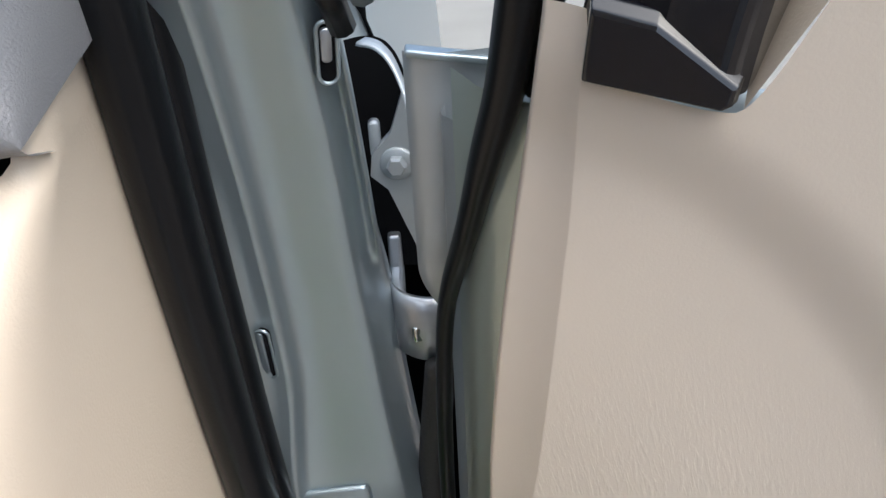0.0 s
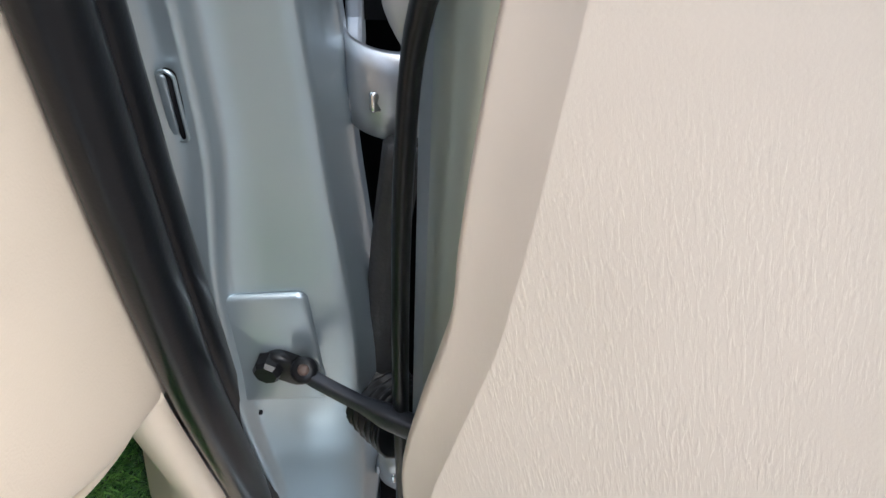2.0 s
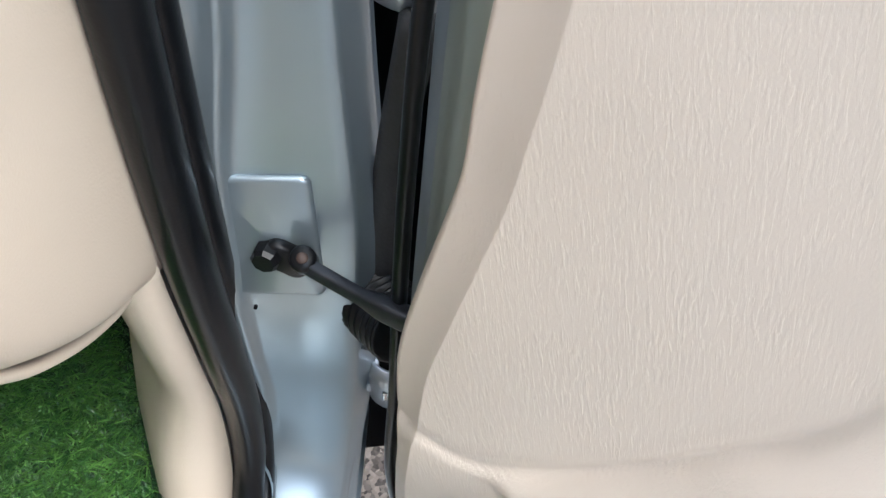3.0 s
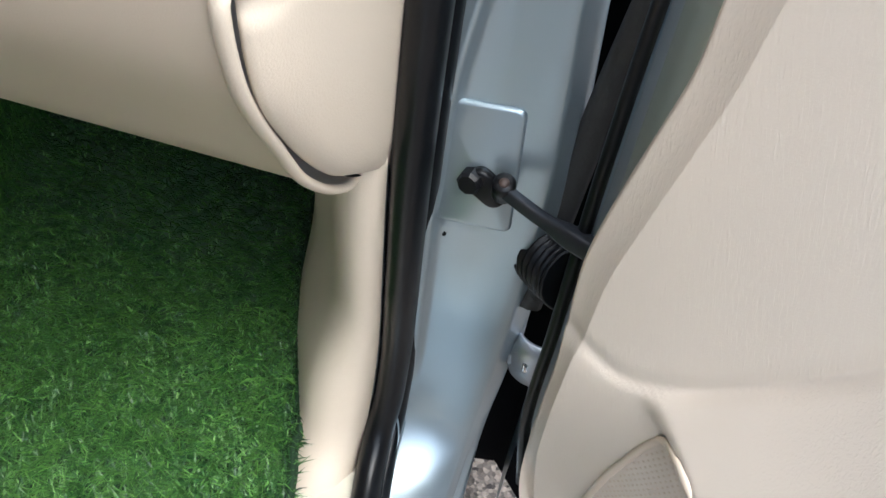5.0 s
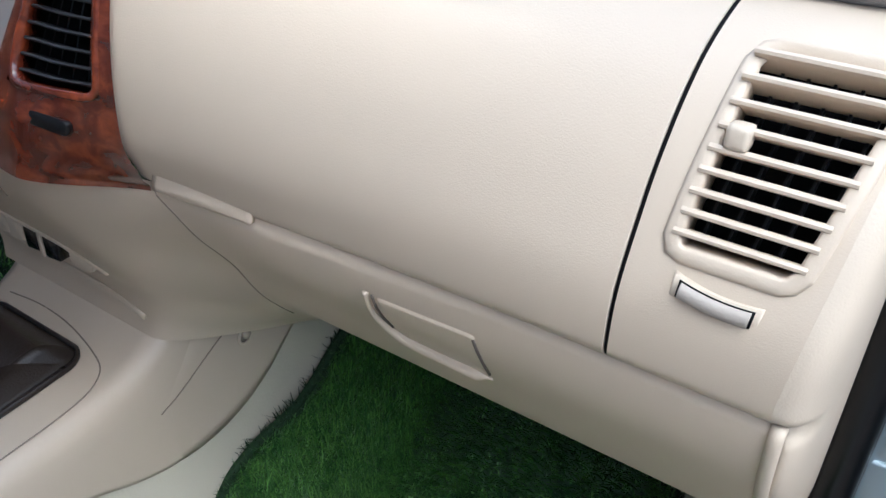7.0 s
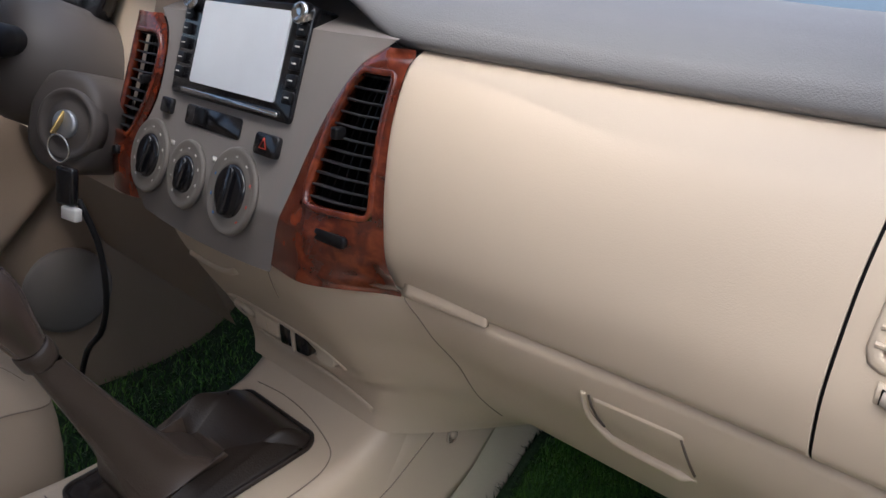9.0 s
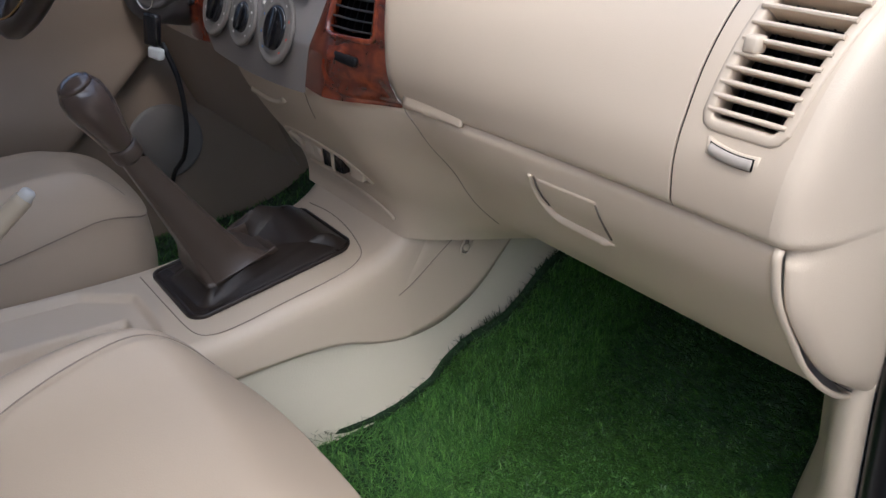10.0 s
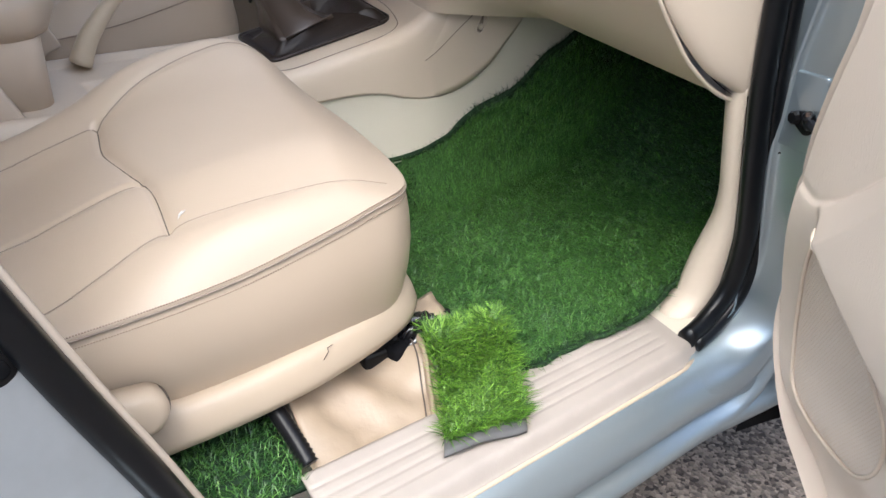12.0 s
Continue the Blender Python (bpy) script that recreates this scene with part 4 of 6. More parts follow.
def vent(db, inside):
    """Side vent: rim, louvres, slider knob and closing wheel."""
    def edge(z, which):
        s = z - 1.12
        return -0.1935 + 0.09 * s if which == 0 else -0.1305 + 0.20 * s
    out = []
    z0, z1, r = 1.122, 1.219, 0.008
    for z in steps(z0 + r, z1 - r, 12):
        out.append((edge(z, 1), z))
    out += [(edge(z1, 1) - 0.003, z1 - 0.002)]
    for f in steps(0.12, 0.88, 8):
        out.append((edge(z1, 1) + (edge(z1, 0) - edge(z1, 1)) * f, z1))
    out += [(edge(z1, 0) + 0.003, z1 - 0.002)]
    for z in steps(z1 - r, z0 + r, 12):
        out.append((edge(z, 0), z))
    out += [(edge(z0, 0) + 0.003, z0 + 0.002)]
    for f in steps(0.12, 0.88, 8):
        out.append((edge(z0, 0) + (edge(z0, 1) - edge(z0, 0)) * f, z0))
    out += [(edge(z0, 1) - 0.003, z0 + 0.002)]
    v = add("side_vent", ring_frame(out, lambda x, z: dash_at_z(x, z), 0.009, 0.0022, 0.02), BEIGE, db, "beige louvred side air vent")
    # sheet behind the louvres, coloured near black as the shade of the duct
    add("duct", grid(lambda x, z: dash_at_z(x, z) + Vector((0, 0.034, 0)), steps(-0.21, -0.118, 4), steps(1.115, 1.225, 6)), DARK, v, "dark air duct")
    for i in range(9):
        z = 1.130 + 0.0102 * i
        turn = 0.35 + 0.25 * sstep(4.5, 8, i)
        a, b = dash_at_z(edge(z, 0), z), dash_at_z(edge(z, 1), z)
        prof = [(-0.0115, -0.0004), (-0.0105, 0.0014), (-0.007, 0.0020), (0.010, 0.0016), (0.0115, 0.0), (0.010, -0.0016), (-0.008, -0.0022), (-0.0108, -0.0018)]
        secs = [[p + Vector((0, 0.008 + c * 0.92 + d * turn, d * 0.92 + c * -turn)) for c, d in prof] for p in (a, a + (b - a) * 0.5, b)]
        add("louvre", loft(secs, True, True), BEIGE, v, smooth=False)
    for i in range(5):
        x = -0.183 + 0.0125 * i
        secs = [[dash_at_z(x + (z - 1.12) * 0.12, z) + Vector((o, y, 0)) for o, y in ((-0.0008, 0.018), (0.0008, 0.018), (0.0008, 0.032), (-0.0008, 0.032))] for z in steps(1.124, 1.217, 6)]
        add("fin", loft(secs, True, True), BLACK, v, smooth=False)
    k = dash_at_z(-0.177, 1.181)
    add("knob", box((0.012, 0.014, 0.013), Matrix.Translation(k + Vector((0, -0.002, 0))), 0.003), BEIGE_SOFT, v, "cream slider knob")
    p, q = dash_at_z(-0.180, 1.105), dash_at_z(-0.147, 1.102)
    m = axes((p + q) / 2, q - p, (0, -1, -0.05))
    def bow(a):
        return -0.0022 * (1 - (a / 0.02) ** 2)
    def lens(w, h):
        return [(a, bow(a) + h) for a in steps(-w, w, 13)] + [(a, bow(a) - h) for a in steps(w, -w, 13)]
    add("wheel_surround", slab(lens(0.0225, 0.0066), 0.005, m @ Matrix.Translation((0, 0.0012, 0.0006)), 0.001), BEIGE_SOFT, v, "raised beige surround of the closing wheel")
    add("wheel_well", slab(lens(0.0192, 0.0050), 0.005, m @ Matrix.Translation((0, 0.0012, 0.0011))), DARK, v, "dark slot of the closing wheel")
    secs = []
    for i, a in enumerate(steps(-0.0178, 0.0178, 45)):
        rise = 0.0004 if i % 2 else 0.0
        secs.append([m @ Vector((a, bow(a) + 0.0012 + 0.0043 * math.cos(b), 0.0016 + (0.0030 + rise) * math.sin(b))) for b in steps(-0.2, math.pi + 0.2, 14)])
    add("vent_wheel", loft(secs, False, True), BEIGE_WORN, v, "ribbed grey-beige closing wheel")


MID = -0.865


def stack_y(z):
    return 0.150 + max(0.0, z - 1.09) * 0.27 + 0.03 * max(0.0, 1.05 - z)


def face_y(x, z):
    """The middle of the dash: the stack's flat face, turning back to the glove lid at either side."""
    d = abs(x - MID)
    s = stack_y(z)
    if d <= 0.20:
        return s
    g = dash_at_z(-0.58, min(1.25, max(1.045, z))).y
    return s + (g - s) * sstep(0.20, 0.30, d)


def half_width(z, side=1):
    """Half the width of the brown stack face, either side of its middle."""
    if side < 0:
        return curve_at([(1.02, 0.125), (1.05, 0.140), (1.08, 0.150), (1.10, 0.151), (1.13, 0.136), (1.16, 0.120), (1.20, 0.116), (1.24, 0.125), (1.262, 0.15)], z)
    return curve_at([(1.02, 0.140), (1.036, 0.150), (1.08, 0.162), (1.12, 0.176), (1.16, 0.189), (1.20, 0.206), (1.24, 0.232), (1.262, 0.262)], z)


def stack(db):
    def face(u, z):
        w = half_width(z, 1 if u > 0 else -1)
        x = MID + w * u
        bottom = 0.012 * (1 - u * u) if z < 1.05 else 0
        return Vector((x, face_y(x, z) - 0.002, z - bottom * (1.05 - z) / 0.02 * 0.6 if z < 1.05 else z))
    st = add("centre_fascia", grid(face, steps(-1, 1, 60), steps(1.030, 1.262, 60)), BROWN_PLASTIC, db, "brown-grey centre fascia with head unit and climate dials")
    def hood(u, v):
        p = face(u, 1.262)
        return p + Vector((0, 0.12 * v, 0.03 * math.sin(v * 1.5)))
    add("stack_hood", grid(hood, steps(-1, 1, 30), steps(0, 1, 8)), BROWN_PLASTIC, db, "brown-grey hood over the centre stack")
    n = Vector((0, -1, 0.27)).normalized()
    def on(x, z, lift=0.0):
        p = Vector((x, face_y(x, z) - 0.002, z))
        return axes(p + n * lift, (1, 0, 0), n)
    # head unit
    hu = add("head_unit", slab(rounded(0.238, 0.112, 0.006), 0.03, on(-0.832, 1.228, 0.004), 0.003), GLOSS_BLACK, st, "black double-height head unit with pale painted screen")
    add("screen", slab(rounded(0.165, 0.088, 0.003), 0.003, on(-0.826, 1.232, 0.0062)), SCREEN, st, "display screen with the reflected sky painted as a pale colour", False)
    add("chrome_strip", slab(rounded(0.192, 0.005, 0.002), 0.003, on(-0.828, 1.1795, 0.0066), 0.001), CHROME, st, "chrome strip under the screen")
    for sx, count in ((-0.722, 5), (-0.938, 5)):
        for i in range(count):
            add("button", slab(rounded(0.016, 0.0125, 0.002), 0.004, on(sx, 1.197 + 0.0155 * i, 0.0065), 0.001), BLACK, st)
            add("button_mark", slab(rounded(0.007, 0.0016, 0.0005, 2), 0.001, on(sx, 1.197 + 0.0155 * i, 0.0072)), PRINT, st)
    for sx in (-0.722, -0.930):
        add("volume_knob", lathe([(0.011, 0), (0.011, 0.008), (0.008, 0.012), (0.0065, 0.010), (0.002, 0.010)], on(sx, 1.273, 0.004), 20), CHROME, st, "chrome knob")
    # switch row
    add("switch_plate", slab(rounded(0.115, 0.022, 0.004), 0.004, on(-0.853, 1.156, 0.0012), 0.001), GLOSS_BLACK, st)
    add("clock", slab(rounded(0.022, 0.018, 0.003), 0.004, on(-0.878, 1.157, 0.0035), 0.001), BLACK, st)
    add("hazard_switch", slab(rounded(0.040, 0.022, 0.005), 0.01, on(-0.741, 1.150, 0.006), 0.002), GLOSS_BLACK, st, "black hazard light switch")
    m = on(-0.743, 1.150, 0.0066)
    tri = sweep([m @ Vector(p) for p in ((-0.006, -0.004, 0), (0.006, -0.004, 0), (0, 0.006, 0))], circle(0.0008, 6), (0.1, 0.9, 0.3), ring=True)
    add("hazard_mark", tri, PRINT_RED, st)
    add("rocker", slab(rounded(0.026, 0.018, 0.004), 0.008, on(-0.952, 1.158, 0.005), 0.002), GLOSS_BLACK, st)
    # climate dials
    for i, (x, z, r) in enumerate(((-0.972, 1.098, 0.041), (-0.883, 1.094, 0.036), (-0.787, 1.096, 0.043))):
        m = on(x, z, 0.0)
        add("dial_ring", lathe([(r + 0.003, 0.0), (r + 0.002, 0.0035), (r - 0.0005, 0.0045), (r - 0.004, 0.0036), (r - 0.011, 0.0030), (r - 0.014, 0.0045), (r - 0.0155, 0.003)], m, 40), mat_ring, st, "grey dial surround")
        d = add("dial", lathe([(r - 0.0150, 0.0), (r - 0.0155, 0.0045), (r - 0.0175, 0.0065), (r - 0.021, 0.0070), (0.001, 0.0070)], m, 32), GLOSS_BLACK, st, "gloss black climate dial")
        add("dial_grip", slab(rounded(0.011, 2 * (r - 0.0175), 0.0052), 0.006, m @ pose(0, 0, 0.0115, 0, 0, -18 + 6 * i), 0.003), GLOSS_BLACK, st)
        for k in range(9):
            a = radians(-50 + 35 * k)
            rr = r - 0.0075
            mm = m @ Matrix.Translation((rr * math.cos(a), rr * math.sin(a), 0.0042))
            ink = PRINT
            if i == 2:
                ink = PRINT_RED if k < 3 else PRINT_BLUE if k > 5 else PRINT
            add("dial_mark", slab(rounded(0.0035, 0.0016, 0.0006, 2), 0.0008, mm @ pose(0, 0, 0, 0, 0, math.degrees(a) + 90)), ink, st)
    for x, z in ((-0.927, 1.121), (-0.834, 1.120)):
        add("symbol", slab(rounded(0.008, 0.005, 0.001, 2), 0.001, on(x, z, 0.0008)), PRINT, st)
    # wood-print vent surrounds
    for side in (1, -1):
        wood_vent(db, side)


mat_ring = mat("grey_ring", (0.165, 0.15, 0.135), 0.4, bump=0.2, grain=600)


def wood_vent(db, side):
    xr = 0.290 if side > 0 else 0.212
    def outer(z):
        return xr - 0.006 * sstep(1.10, 1.25, z)
    def surf(u, z):
        a, b = half_width(z, side) + 0.001, outer(z)
        a = min(a, b - 0.001)
        d = a + (b - a) * u
        x = MID + side * d
        puff = 0.006 * math.sin(math.pi * min(1, max(0, u))) ** 0.9
        return Vector((x, face_y(x, z) - 0.004 - puff, z))
    def left(z):
        return 0.21 - 0.11 * (z - 1.112) / 0.124
    def hole(u, z):
        return left(z) < u < 0.89 and 1.112 < z < 1.236
    zs = steps(1.040, 1.256, 72)
    flip = side < 0
    wv = add("wood_surround", grid(surf, steps(0, 1, 40), zs, lambda u, z: not hole(u, z), flip), BURL, db, "glossy red-brown wood-print vent surround")
    out = [(0.88, z) for z in steps(1.126, 1.222, 12)] + [(0.873, 1.229), (0.845, 1.234)] + [(u, 1.236) for u in steps(0.80, 0.26, 8)] + [(0.19, 1.234), (0.14, 1.228)] + [(left(z), z) for z in steps(1.221, 1.127, 12)] + [(0.225, 1.119), (0.27, 1.114)] + [(u, 1.112) for u in steps(0.34, 0.80, 8)] + [(0.85, 1.114), (0.873, 1.119)]
    add("vent_rim", ring_frame(out, surf, 0.0060, 0.0016, 0.012), BURL, wv)
    add("duct", grid(lambda u, z: surf(u, z) + Vector((0, 0.03, 0)), steps(-0.5, 1, 9), steps(1.085, 1.250, 6)), DARK, wv)
    for i in range(11):
        z = 1.119 + 0.0111 * i
        a, c, b = surf(left(z) + 0.01, z), surf(0.55, z), surf(0.88, z)
        prof = [(-0.0055, 0), (-0.004, 0.0013), (0.008, 0.0010), (0.008, -0.0010), (-0.004, -0.0013)]
        secs = [[p + Vector((0, 0.009 + q, r - 0.25 * q)) for q, r in prof] for p in (a, c, b)]
        add("louvre", loft(secs, True, True), VENT_GREY, wv, smooth=False)
    for i in range(6):
        u = 0.25 + 0.11 * i
        secs = [[surf(u, z) + Vector((o, y, 0)) for o, y in ((-0.0009, 0.017), (0.0009, 0.017), (0.0009, 0.028), (-0.0009, 0.028))] for z in steps(1.114, 1.234, 8)]
        add("fin", loft(secs, True, True), BLACK, wv, smooth=False)
    k = surf(0.34, 1.180)
    add("knob", box((0.009, 0.012, 0.011), Matrix.Translation(k + Vector((0, 0.002, 0))), 0.002), BLACK, wv)
    p = surf(0.60, 1.090)
    m = axes(p, surf(0.75, 1.088) - surf(0.5, 1.092), (0.25 * side, -1, 0.1))
    add("vent_wheel", slab(rounded(0.036, 0.011, 0.004), 0.006, m @ Matrix.Translation((0, 0, 0.0015)), 0.002), BLACK, wv, "black vent wheel")


def lower_centre(db):
    """Switch blanks and sockets in the beige centre panel."""
    def on(x, z, lift=0.0):
        p = Vector((x, low_y(x, z), z))
        n = Vector((0, -1, -0.75)).normalized()
        return axes(p + n * lift, (1, 0, 0), n)
    tray = smooth_line([(-0.70, 0.843), (-0.76, 0.855), (-0.84, 0.860), (-0.93, 0.862)], 24)
    add("switch_ledge", tube([Vector((p.x, low_y(p.x, p.y) - 0.003, p.y)) for p in tray], 0.0035, 10, flat=0.0015), BEIGE, db, "moulded ledge under the switches")
    # long shallow recess that holds the switches
    rim = [(x, z) for x, z in ((-0.722, 0.893), (-0.728, 0.906), (-0.76, 0.921), (-0.83, 0.926), (-0.91, 0.924), (-0.942, 0.914), (-0.945, 0.896), (-0.91, 0.884), (-0.82, 0.881), (-0.75, 0.882))]
    ring = smooth_line([(x, z, 0) for x, z in rim + rim[:1]], 60)[:-1]
    add("switch_recess", sweep([Vector((p.x, low_y(p.x, p.y) - 0.0006, p.y)) for p in ring], circle(0.0022, 8), (0, -1, -0.3), ring=True), BEIGE, db, "moulded rim of the switch recess")
    out = (0.12, -1, -0.1)
    for x in (-0.785, -0.817):
        add("switch", slab(rounded(0.021, 0.034, 0.003), 0.012, axes((x, low_y(x, 0.907) - 0.005, 0.907), (1, 0, 0), out), 0.0015), GLOSS_BLACK, db, "small black rocker switch")
    add("switch_bar", slab(rounded(0.005, 0.038, 0.002), 0.012, axes((-0.801, low_y(-0.801, 0.907) - 0.0065, 0.907), (1, 0, 0), out), 0.001), BEIGE, db)
    for x in (-0.850, -0.876):
        add("switch_blank", slab(rounded(0.021, 0.032, 0.003), 0.008, axes((x, low_y(x, 0.906) - 0.0035, 0.906), (1, 0, 0), out), 0.0015), BEIGE_SOFT, db)
    add("switch_blank", slab(rounded(0.030, 0.026, 0.008), 0.008, axes((-0.748, low_y(-0.748, 0.902) - 0.003, 0.902), (1, 0, 0), out), 0.002), BEIGE_SOFT, db)
    add("lighter_socket", lathe([(0.016, 0), (0.016, 0.005), (0.013, 0.007), (0.0105, 0.002), (0.001, 0.001)], on(-0.918, 0.904, 0.0), 20), BEIGE_SOFT, db)
    add("lighter_cap", lathe([(0.0095, 0), (0.0095, 0.003), (0.007, 0.004), (0.001, 0.004)], on(-0.918, 0.904, 0.001), 16), BLACK, db, "black lighter cap")
    pull = smooth_line([(-0.83, 0.992), (-0.86, 0.981), (-0.90, 0.976), (-0.945, 0.980)], 16)
    add("tray_edge", tube([Vector((p.x, low_y(p.x, p.y) - 0.0005, p.y)) for p in pull], 0.0045, 8), BEIGE, db, "edge of the pull-out tray")


dashboard()


def steering_side():
    """Column shroud, ignition, stalk and part of the wheel and the far dash."""
    sc = empty("steering_column", (-1.15, 0.05, 1.1), "brown-grey steering column shroud with ignition lock and stalk", "steering column")
    m = axes((-1.20, 0.14, 1.17), (1, 0, 0), (0.05, -0.92, 0.38))
    add("shroud", lathe([(0.085, -0.22), (0.085, 0.0), (0.082, 0.05), (0.07, 0.09), (0.04, 0.10), (0.001, 0.10)], m, 28), SHADED_SHROUD, sc)
    m2 = axes((-1.075, 0.095, 1.122), (1, 0, 0), (0.45, -0.87, 0.2))
    add("lock_housing", slab(rounded(0.105, 0.125, 0.045, 8), 0.14, m2 @ Matrix.Translation((-0.014, 0, -0.004)), 0.012), SHADED_SHROUD, sc, "rounded lower shroud round the lock")
    add("ignition_boss", lathe([(0.044, -0.02), (0.043, 0.002), (0.040, 0.004), (0.036, 0.002), (0.030, -0.002), (0.026, 0.001), (0.001, 0.001)], m2, 32), SHADED_SHROUD, sc, "round ignition lock boss")
    add("lock_barrel", lathe([(0.017, 0.0), (0.017, 0.005), (0.014, 0.007), (0.001, 0.007)], m2, 22), STEEL, sc, "metal lock barrel")
    m3 = axes((-1.16, 0.09, 1.21), (1, 0, 0), (0.62, -0.75, 0.1))
    add("stalk", lathe([(0.034, -0.02), (0.034, 0.004), (0.024, 0.010), (0.018, 0.03), (0.020, 0.055), (0.022, 0.085), (0.016, 0.095), (0.001, 0.096)], m3, 22), BLACK, sc, "black control stalk")
    key = empty("ignition_key", (-1.0, 0.05, 1.12), "brass key in the ignition lock with ring and black fob", "key")
    p = m2 @ Vector((0, 0, 0.014))
    add("blade", box((0.003, 0.032, 0.010), axes(p, (1, 0.5, 0), (0.5, -0.4, 0.6)), 0.001), GOLD, key)
    c = p + Vector((0.034, -0.014, -0.022))
    add("ring", tube([c + Vector((0.016 * math.cos(a) * 0.9, 0.016 * math.cos(a) * 0.4, 0.016 * math.sin(a))) for a in [2 * math.pi * i / 24 for i in range(24)]], 0.0013, 6, ring=True), CHROME, key, "chrome key ring")
    f = c + Vector((0.012, 0.002, -0.042))
    add("fob", box((0.026, 0.012, 0.046), axes(f, (1, 0.4, 0), (0.1, 0.05, 1)), 0.004), GLOSS_BLACK, key, "black remote fob")
    add("fob_tip", box((0.024, 0.011, 0.016), axes(f + Vector((0.006, 0, -0.032)), (1, 0.4, 0), (0.1, 0.05, 1)), 0.003), WHITE, key, "white end of the fob")
    wh = empty("steering_wheel", (-1.22, -0.05, 1.22), "dark brown leather steering wheel with gold trim line", "steering wheel")
    mw = axes((-1.265, 0.0, 1.205), (1, 0, 0), (0.0, -0.92, 0.40))
    add("rim", tube([mw @ Vector((0.185 * math.cos(a), 0.185 * math.sin(a), 0)) for a in [2 * math.pi * i / 60 for i in range(60)]], 0.016, 10, ring=True), BROWN_LEATHER, wh)
    add("gold_line", tube([mw @ Vector((0.176 * math.cos(a), 0.176 * math.sin(a), 0.0165)) for a in [2 * math.pi * i / 60 for i in range(60)]], 0.0018, 6, ring=True), GOLD, wh, "thin gold line")
    add("hub", lathe([(0.09, -0.03), (0.088, 0.0), (0.07, 0.015), (0.001, 0.02)], mw, 28), BROWN_LEATHER, wh)
    for a in (180, 0, 270):
        d = Vector((math.cos(radians(a)), math.sin(radians(a)), 0))
        add("spoke", tube([mw @ (d * 0.08), mw @ (d * 0.185)], 0.018, 10, flat=0.01), BROWN_LEATHER, wh)
    # instrument hood and far dash
    cl = empty("instrument_cluster", (-1.3, 0.25, 1.25), "black instrument cluster in a beige surround", "instrument cluster")
    def sur(u, z):
        return (u, 0.155 + (z - 1.04) * 0.25 + 0.05 * sstep(-1.16, -1.5, u), z)
    add("surround", grid(sur, steps(-1.62, -1.068, 24), steps(1.03, 1.29, 14)), BEIGE, cl, "beige panel round the instruments")
    add("dial_face", slab(rounded(0.30, 0.13, 0.06, 8), 0.02, axes((-1.30, 0.185, 1.285), (1, 0, 0), (0, -1, 0.25)), 0.004), GLOSS_BLACK, cl, "black instrument window")
    add("knee_panel", grid(lambda u, v: (u, 0.22 + 0.12 * v, 1.04 - 0.26 * v), steps(-1.62, -1.12, 10), steps(0, 1, 8)), SHADED_VINYL, cl, "knee panel in vinyl browned for shade")
    cable = smooth_line([(-1.03, 0.085, 1.04), (-1.02, 0.10, 0.985), (-1.02, 0.105, 0.92), (-1.045, 0.105, 0.86), (-1.085, 0.10, 0.82), (-1.13, 0.10, 0.74)], 20)
    tagged(part("strap", tube(cable, 0.004, 8), BLACK), "thin black strap hanging from the ignition key", "strap")


steering_side()


# ---- centre console ----
TOP_Z = [(-0.7, 0.735), (-0.2, 0.736), (0.0, 0.742), (0.12, 0.764), (0.22, 0.787), (0.26, 0.806), (0.30, 0.845), (0.34, 0.90)]


